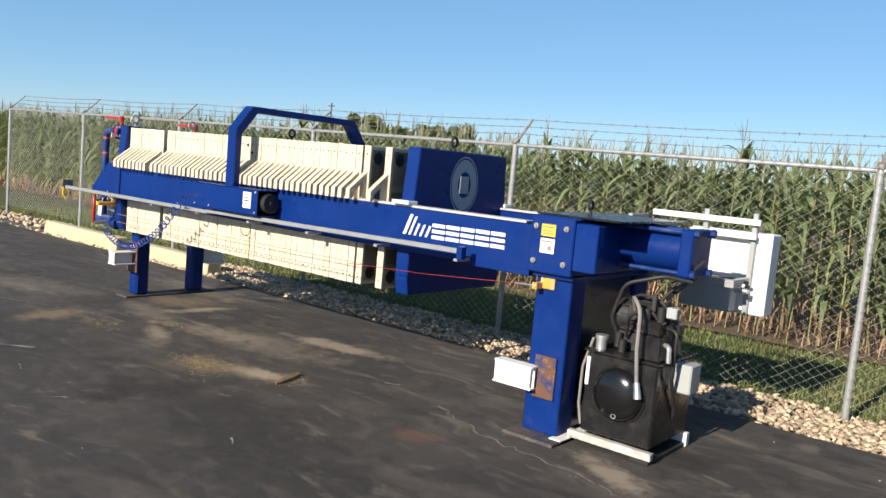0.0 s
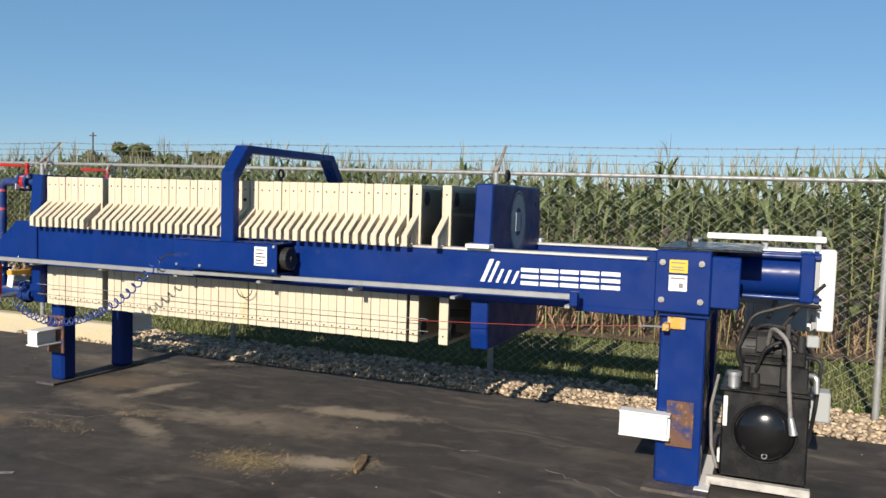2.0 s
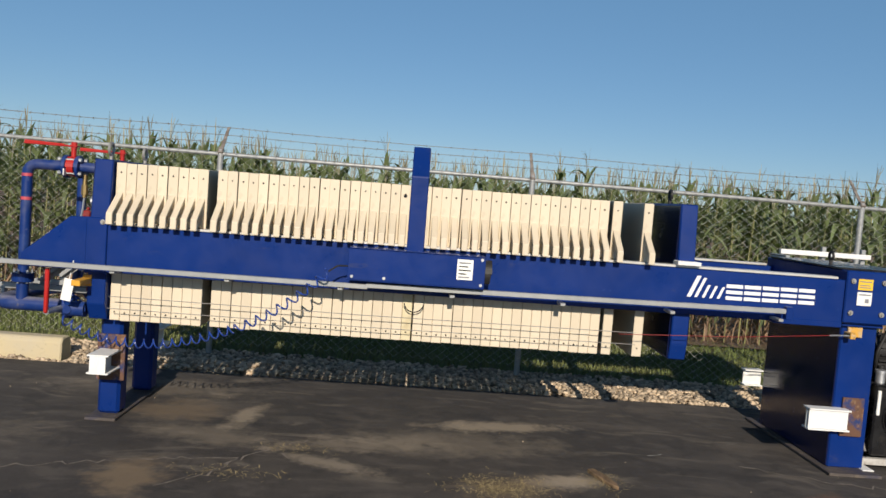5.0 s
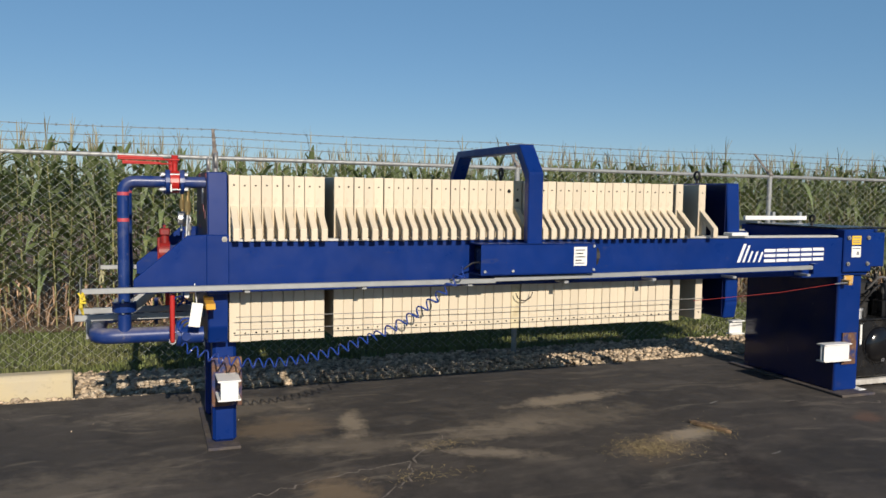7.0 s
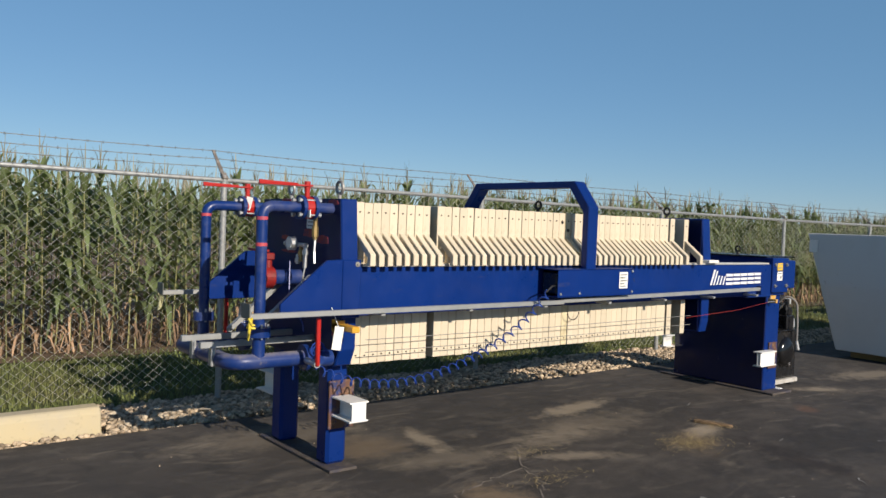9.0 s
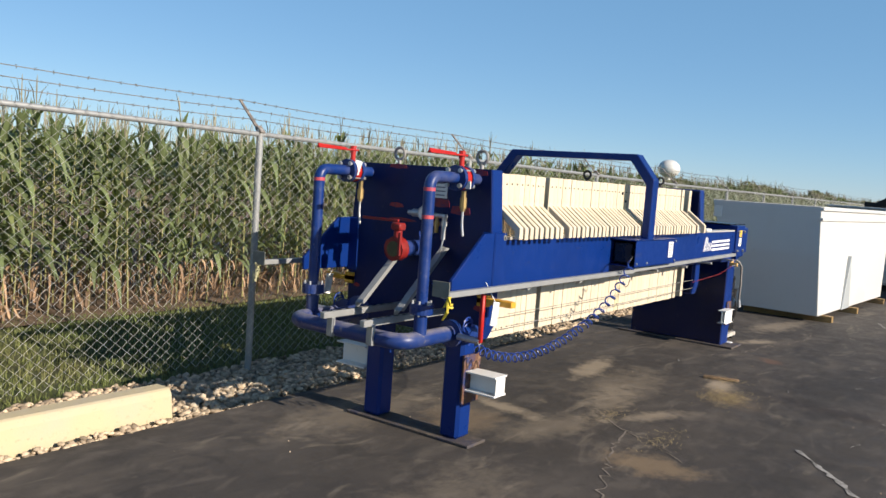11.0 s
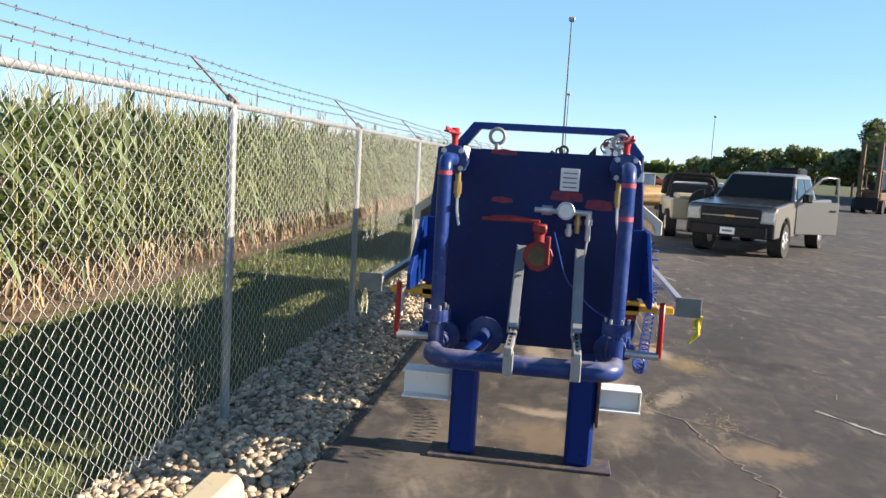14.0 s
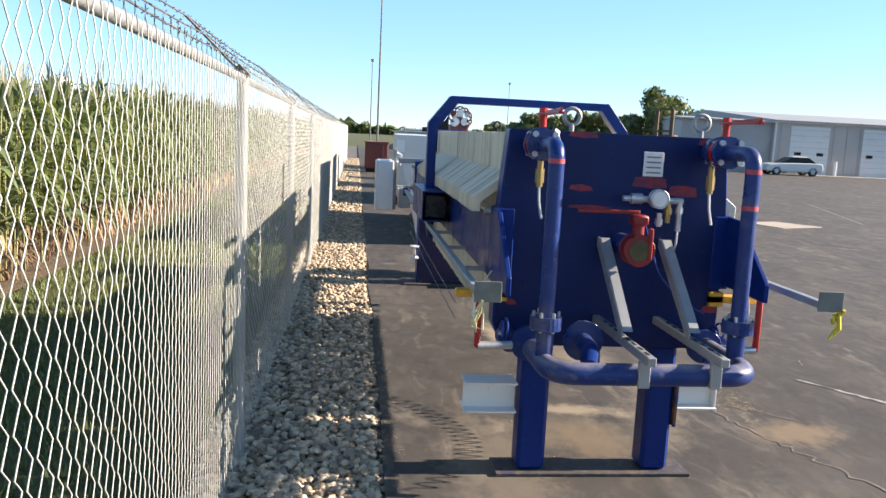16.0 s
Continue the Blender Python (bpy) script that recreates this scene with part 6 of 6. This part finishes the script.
# vehicles
def wheel(x, y, r, w, parent, m4, rim="steel"):
    t = rod((x, y - w / 2, r), (x, y + w / 2, r), r, 26, None, None, 0.025)
    t.transform(m4)
    ty = part("tyre", t, "tyre", parent, smooth=True)
    d = bmesh.new()
    for s in (-1, 1):
        rod((x, y + s * w * 0.36, r), (x, y + s * (w / 2 + 0.004), r), r * 0.62, 20, r * 0.5, d)
    for k in range(6):
        a = k * math.tau / 6
        for s in (-1, 1):
            rod((x + r * 0.16 * math.cos(a), y + s * (w / 2 + 0.002), r + r * 0.16 * math.sin(a)), (x + r * 0.5 * math.cos(a), y + s * (w / 2 + 0.002), r + r * 0.5 * math.sin(a)), 0.03, 6, None, d)
    d.transform(m4)
    part("rim", d, rim, ty, smooth=True)
    return ty


def truck():
    at, ang = (7.2, 1.1, 0), math.degrees(math.atan2(0.47, -0.88))
    m4 = Matrix.Translation(at) @ Matrix.Rotation(radians(ang), 4, "Z")
    t = thing("pickup_truck", "silver pickup truck parked with its driver's door open", "pickup truck", at)

    def P(name, bm, mat, label="", smooth=False, parent=None):
        bm.transform(m4)
        return part(name, bm, mat, parent or t, label, smooth)
    W = 0.97
    def arch(cx):
        return [(cx + 0.47 * math.cos(a), 0.42 + 0.47 * math.sin(a)) for a in np.linspace(0, math.pi, 9)]
    low = [(0.55, 0.45)] + [(0.0 + 0.47 * math.cos(a), 0.42 + 0.47 * math.sin(a)) for a in np.linspace(0.06, math.pi - 0.06, 9)] + [(-0.6, 0.42), (-3.05, 0.42)] + [(-3.65 + 0.47 * math.cos(a), 0.42 + 0.47 * math.sin(a)) for a in np.linspace(0.06, math.pi - 0.06, 9)]
    P("body", prism([(0.92, 0.45), (0.96, 0.72), (0.92, 1.04), (0.80, 1.13), (-0.75, 1.24), (-4.75, 1.26), (-4.80, 0.55), (-4.20, 0.48)] + low[::-1], "y", -W, W, 0.03), "silver", "silver painted body")
    cab = loft([[(-0.72, -0.92, 1.23), (-0.72, 0.92, 1.23), (-3.05, 0.92, 1.25), (-3.05, -0.92, 1.25)], [(-1.40, -0.76, 1.83), (-1.40, 0.76, 1.83), (-2.85, 0.76, 1.85), (-2.85, -0.76, 1.85)], [(-1.55, -0.68, 1.87), (-1.55, 0.68, 1.87), (-2.75, 0.68, 1.89), (-2.75, -0.68, 1.89)]])
    P("cab", bev(cab, 0.02), "silver")
    ws = loft([[(-0.745, -0.85, 1.27), (-0.745, 0.85, 1.27), (-0.765, 0.85, 1.27), (-0.765, -0.85, 1.27)], [(-1.365, -0.71, 1.815), (-1.365, 0.71, 1.815), (-1.40, 0.71, 1.815), (-1.40, -0.71, 1.815)]])
    P("windscreen", ws, "glass")
    for s in (-1, 1):
        for x0, x1, x2, x3 in ((-1.02, -1.95, -1.47, -1.95), (-2.03, -2.85, -2.03, -2.72)):
            P("side_window", loft([[(x0, s * 0.905, 1.29), (x1, s * 0.905, 1.29), (x1, s * 0.925, 1.29), (x0, s * 0.925, 1.29)], [(x2, s * 0.765, 1.78), (x3, s * 0.765, 1.78), (x3, s * 0.785, 1.78), (x2, s * 0.785, 1.78)]]), "glass")
        P("headlight", cube(0.76, 0.957, min(s * 0.66, s * 0.955), max(s * 0.66, s * 0.955), 0.79, 1.05, 0.03), "lamp", "clear headlight")
        P("mirror", cube(-0.98, -0.82, min(s * 1.0, s * 1.22), max(s * 1.0, s * 1.22), 1.22, 1.44, 0.03), "trim") if s < 0 else None
        P("wheel_arch", cube(-0.45, 0.45, min(s * 0.62, s * 0.9), max(s * 0.62, s * 0.9), 0.40, 0.86, 0.02), "trim")
    # Added sheet over the silver bonnet, its dark reflection painted in.
    P("bonnet", prism([(0.80, 1.133), (0.84, 1.13), (0.84, 1.139), (-0.70, 1.252), (-0.72, 1.24)], "y", -0.88, 0.88, 0.002), "dark_gloss", "bonnet with shade and reflection put into dark gloss")
    # Grille is black but drawn large; with the sheet below it paints the front's shade.
    P("grille", cube(0.88, 0.972, -0.655, 0.655, 0.69, 1.07, 0.02), "trim", "black grille")
    P("front_skirt", cube(0.86, 0.968, -0.955, 0.955, 0.45, 0.78, 0.02), "trim", "black sheet for the shade of the lower front")
    P("grille_bar", cube(0.955, 0.98, -0.62, 0.62, 0.87, 0.90, 0.008), "silver")
    P("grille_mark", cube(0.975, 0.99, -0.11, 0.11, 0.865, 0.915, 0.01), "brass")
    P("bumper", bev(loft([[(0.85, -0.97, 0.42), (0.85, 0.97, 0.42), (0.85, 0.97, 0.70), (0.85, -0.97, 0.70)], [(1.06, -0.80, 0.44), (1.06, 0.80, 0.44), (1.06, 0.80, 0.69), (1.06, -0.80, 0.69)]]), 0.02), "trim", "dark front bumper")
    pl = P("number_plate", cube(1.06, 1.07, -0.16, 0.16, 0.49, 0.64, 0.003), "paper", "white plate with a plain bar")
    P("plate_bar", cube(1.0705, 1.073, -0.11, 0.11, 0.54, 0.59, 0.0), "ink", parent=pl)
    P("bed_liner", cube(-4.70, -3.15, -0.85, 0.85, 1.255, 1.275, 0.0), "trim")
    P("cargo", cube(-4.2, -3.3, -0.4, 0.4, 1.27, 2.05, 0.05), "trim", "dark load in the bed")
    for x in (0.0, -3.65):
        for y in (-0.84, 0.84):
            wheel(x, y, 0.39, 0.26, t, m4)
    # the open door, swung out from its front hinge
    dr = prism([(-0.82, 0.50), (-0.80, 1.26), (-1.95, 1.27), (-1.95, 0.50)], "y", 0.91, 0.99, 0.012)
    # swing about the hinge: the leaf goes out to the left
    dm = m4 @ Matrix.Translation((-0.80, 0.95, 0)) @ Matrix.Rotation(radians(-40), 4, "Z") @ Matrix.Translation((0.80, -0.95, 0))
    dr.transform(dm)
    dr = part("door", dr, "silver", t, "open driver's door")
    fr2 = tube([(-0.84, 0.95, 1.26), (-1.10, 0.94, 1.50), (-1.45, 0.92, 1.80), (-1.60, 0.92, 1.84), (-1.90, 0.92, 1.84), (-1.93, 0.94, 1.26)], 0.035, 6)
    fr2.transform(dm)
    part("window_frame", fr2, "silver", dr)
    pan = prism([(-1.05, 1.26), (-1.46, 1.78), (-1.88, 1.80), (-1.91, 1.26)], "y", 0.935, 0.941, 0.0)
    pan.transform(dm)
    part("door_glass", pan, "pane", dr)
    h = cube(-1.86, -1.70, 0.985, 1.01, 1.05, 1.09, 0.006)
    h.transform(dm)
    part("door_handle", h, "trim", dr)
    mr = cube(-1.06, -0.90, 1.0, 1.20, 1.24, 1.44, 0.03)
    mr.transform(dm)
    part("mirror", mr, "trim", dr)


truck()


def car(x, y, ang, mat, label, s=1.0, name="parked_car"):
    m4 = Matrix.Translation((x, y, 0)) @ Matrix.Rotation(radians(ang), 4, "Z") @ Matrix.Scale(s, 4)
    t = thing(name, label, "car", (x, y, 0))
    b = prism([(2.1, 0.30), (2.15, 0.62), (1.95, 0.80), (0.85, 0.92), (-1.6, 0.98), (-2.1, 0.95), (-2.2, 0.55), (-2.1, 0.30)], "y", -0.86, 0.86, 0.06)
    b.transform(m4)
    part("body", b, mat, t)
    c = loft([[(0.95, -0.78, 0.90), (0.95, 0.78, 0.90), (-1.7, 0.78, 0.96), (-1.7, -0.78, 0.96)], [(0.15, -0.62, 1.38), (0.15, 0.62, 1.38), (-1.05, 0.62, 1.40), (-1.05, -0.62, 1.40)]])
    c.transform(m4)
    part("greenhouse", c, "glass", t)
    r = loft([[(0.2, -0.64, 1.36), (0.2, 0.64, 1.36), (-1.08, 0.64, 1.38), (-1.08, -0.64, 1.38)], [(0.05, -0.58, 1.43), (0.05, 0.58, 1.43), (-0.98, 0.58, 1.45), (-0.98, -0.58, 1.45)]])
    r.transform(m4)
    part("roof", r, mat, t)
    for wx in (1.35, -1.4):
        for wy in (-0.76, 0.76):
            wheel(wx, wy, 0.31, 0.2, t, m4)


car(45.6, -25.7, 86, "sheet_white", "white saloon car parked by the building")
car(58, -6, 90, "sheet_white", "pale car parked far across the yard")
car(60, -1.5, 100, "maroon", "dark red car parked far across the yard")
car(57, 1.8, 80, "silver", "silver car parked far across the yard")


def jeep(x, y, ang):
    m4 = Matrix.Translation((x, y, 0)) @ Matrix.Rotation(radians(ang), 4, "Z")
    t = thing("utility_vehicle", "beige utility vehicle with its door open", "utility vehicle", (x, y, 0))
    for nm, bm, mat in [("body", cube(-1.8, 1.7, -0.8, 0.8, 0.5, 1.05, 0.05), "beige"), ("bonnet", cube(0.5, 1.7, -0.65, 0.65, 1.05, 1.2, 0.05), "beige"), ("windscreen", loft([[(0.5, -0.75, 1.05), (0.5, 0.75, 1.05), (0.44, 0.75, 1.05), (0.44, -0.75, 1.05)], [(0.3, -0.7, 1.42), (0.3, 0.7, 1.42), (0.25, 0.7, 1.42), (0.25, -0.7, 1.42)]]), "glass"),
                        ("folded_top", tube(bent([(-1.5, -0.7, 1.1), (-1.4, -0.66, 1.62), (-1.4, 0.66, 1.62), (-1.5, 0.7, 1.1)], 0.2), 0.13, 8), "trim"), ("seat", cube(-0.9, -0.5, -0.6, 0.6, 1.0, 1.45, 0.08), "trim"), ("roll_bar", tube(bent([(-0.4, -0.72, 1.0), (-0.4, -0.60, 1.72), (-0.4, 0.60, 1.72), (-0.4, 0.72, 1.0)], 0.25), 0.06, 8), "trim"), ("spare", rod((1.72, 0, 1.0), (1.9, 0, 1.0), 0.36, 20), "tyre"), ("door", cube(0.3, 0.36, 0.8, 1.75, 0.5, 1.1, 0.02), "beige")]:
        bm.transform(m4)
        part(nm, bm, mat, t)
    for wx in (1.2, -1.2):
        for wy in (-0.75, 0.75):
            wheel(wx, wy, 0.38, 0.24, t, m4)


jeep(11.9, 1.45, 178)


def forklift(x, y, ang):
    m4 = Matrix.Translation((x, y, 0)) @ Matrix.Rotation(radians(ang), 4, "Z")
    t = thing("forklift", "weathered brown forklift truck with a tall mast", "forklift", (x, y, 0))
    for nm, bm, mat in [("chassis", cube(-1.6, 0.7, -0.65, 0.65, 0.3, 1.2, 0.06), "machine"), ("counterweight", cube(-2.1, -1.4, -0.7, 0.7, 0.35, 1.35, 0.12), "machine"), ("seat", cube(-1.0, -0.5, -0.25, 0.25, 1.2, 1.7, 0.05), "trim"),
                        ("guard_roof", cube(-1.3, 0.6, -0.6, 0.6, 2.35, 2.45, 0.02), "machine"), ("carriage", cube(0.98, 1.08, -0.6, 0.6, 0.2, 0.9, 0.02), "trim")]:
        bm.transform(m4)
        part(nm, bm, mat, t)
    for px, py in ((-1.25, -0.55), (-1.25, 0.55), (0.5, -0.55), (0.5, 0.55)):
        b = rod((px, py, 1.2), (px * 0.95, py, 2.4), 0.05, 8)
        b.transform(m4)
        part("guard_post", b, "machine", t)
    for py in (-0.45, 0.45):
        b = cube(0.75, 1.02, py - 0.11, py + 0.11, 0.1, 4.0, 0.01)
        b.transform(m4)
        part("mast_rail", b, "machine", t)
        b = cube(1.05, 2.2, py * 0.6 - 0.06, py * 0.6 + 0.06, 0.06, 0.11, 0.01)
        b.transform(m4)
        part("fork", b, "trim", t)
    for z in (1.2, 2.6, 3.9):
        b = cube(0.82, 0.95, -0.5, 0.5, z, z + 0.12, 0.01)
        b.transform(m4)
        part("mast_bar", b, "machine", t)
    for wx in (0.5, -1.5):
        for wy in (-0.62, 0.62):
            wheel(wx, wy, 0.4, 0.3, t, m4, "machine")


forklift(36.8, -12.3, 150)


# trees
def tree_mesh(x, y, h, spread, seed, leaves, leaf_size=0.32):
    rs = random.Random(seed)
    t = thing("tree", "broad green leafy tree beyond the yard", "tree", (x, y, 0), "far trees")
    trunk = rod((x, y, -0.1), (x + rs.uniform(-0.3, 0.3), y, h * 0.45), 0.05 * h * 0.6, 8, 0.03 * h * 0.6)
    tips = []
    for k in range(7):
        a = k * 0.9 + rs.uniform(-0.3, 0.3)
        e = (x + math.cos(a) * spread * rs.uniform(0.35, 0.7), y + math.sin(a) * spread * rs.uniform(0.35, 0.7), h * rs.uniform(0.55, 0.85))
        rod((x, y, h * rs.uniform(0.28, 0.42)), e, 0.012 * h, 5, 0.004 * h, trunk)
        tips.append(e)
    part("trunk", trunk, "bark", t)
    rn = np.random.RandomState(seed)
    centres = []
    for k in range(16):
        a, r = rn.uniform(0, 6.28), spread * rn.uniform(0.1, 0.85)
        z = h * rn.uniform(0.42, 0.9)
        r *= 1.15 - 0.8 * abs(z / h - 0.58)
        centres.append((x + math.cos(a) * r, y + math.sin(a) * r, z, spread * rn.uniform(0.22, 0.40)))
    co = []
    per = leaves // 16
    for cx, cy, cz, cr in centres:
        d = rn.normal(size=(per, 3))
        d /= np.linalg.norm(d, axis=1)[:, None]
        p = d * (cr * rn.uniform(0.55, 1.05, (per, 1))) * np.array([1, 1, 0.8]) + (cx, cy, cz)
        u = rn.normal(size=(per, 3))
        u /= np.linalg.norm(u, axis=1)[:, None]
        v = np.cross(u, d)
        s = leaf_size * rn.uniform(0.6, 1.3, (per, 1))
        co.append(np.stack([p - u * s, p - v * s * 0.6, p + u * s, p + v * s * 0.6], 1).reshape(-1, 3))
    co = np.concatenate(co)
    ob = fast_mesh("crown", co, np.arange(len(co)).reshape(-1, 4), "foliage")
    under(ob, t)


def far(az, d, h, spread, seed, leaves=2600, size=0.35):
    tree_mesh(-11.7 + d * math.cos(radians(az)), 6 + d * math.sin(radians(az)), h, spread, seed, leaves, size)


far(-21.1, 92, 8.4, 4.6, 1, 5200, 0.3)
for k, (az, d, h, sp2) in enumerate([(-9.6, 120, 4.2, 3.0), (-11.0, 118, 5.6, 3.0), (-12.6, 116, 5.2, 3.0), (-14.0, 112, 5.8, 3.2), (-15.6, 110, 5.4, 3.0), (-17.0, 104, 5.6, 2.8), (-17.9, 100, 5.0, 2.5), (-21.0, 96, 5.6, 2.6), (-8.2, 140, 3.8, 3.0), (-22.3, 100, 5.0, 2.4)]):
    far(az - 1.3, d, h, sp2, 20 + k)
for k, (x, y, h) in enumerate([(-105.5, 107.5, 10.2), (-100.5, 110.5, 8.4), (-110.4, 102.5, 8.2), (-96, 116.5, 9.3), (-92.5, 119.5, 9.7), (170, 66, 6.0), (150, 60, 5.2), (160, 52, 4.8), (210, 60, 6.0), (240, 50, 6.0), (140, 40, 4.6)]):
    tree_mesh(x, y, h, 4.5, 60 + k, 2200, 0.5)

pole = thing("utility_pole", "thin wooden utility pole far beyond the field", "utility pole", (-102.9, 96, 0))
part("mast", rod((-102.9, 96, -0.1), (-102.9, 96, 11.0), 0.16, 8, 0.11), "bark", pole)
part("crossarm", cube(-103.7, -102.1, 95.95, 96.05, 10.4, 10.55, 0.01), "bark", pole)

# a hedge-like far treeline closing the horizon
def treeline():
    rn = np.random.RandomState(3)
    co = []
    for az in np.arange(-180, 180, 0.35):
        if -26 < az < -7:
            d = 240
        elif 20 < az < 160:
            d = 600
        else:
            d = 380
        h = d * 0.012 * (0.6 + 0.5 * noise.noise((az * 0.21, 0, 0)) + 0.3 * noise.noise((az * 0.9, 5, 0)))
        n = 26
        a = np.radians(az + rn.uniform(-0.3, 0.3, n))
        p = np.stack([np.cos(a) * d, np.sin(a) * d, rn.uniform(-0.5, 1, n) * h + 0.5], 1)
        s = d * 0.004
        u = rn.normal(size=(n, 3)) * s
        v = rn.normal(size=(n, 3)) * s
        co.append(np.stack([p - u, p - v, p + u, p + v], 1).reshape(-1, 3))
    co = np.concatenate(co)
    tagged(fast_mesh("far_treeline", co, np.arange(len(co)).reshape(-1, 4), "foliage"), "low dark treeline on the horizon", "treeline", kind="stuff")


treeline()
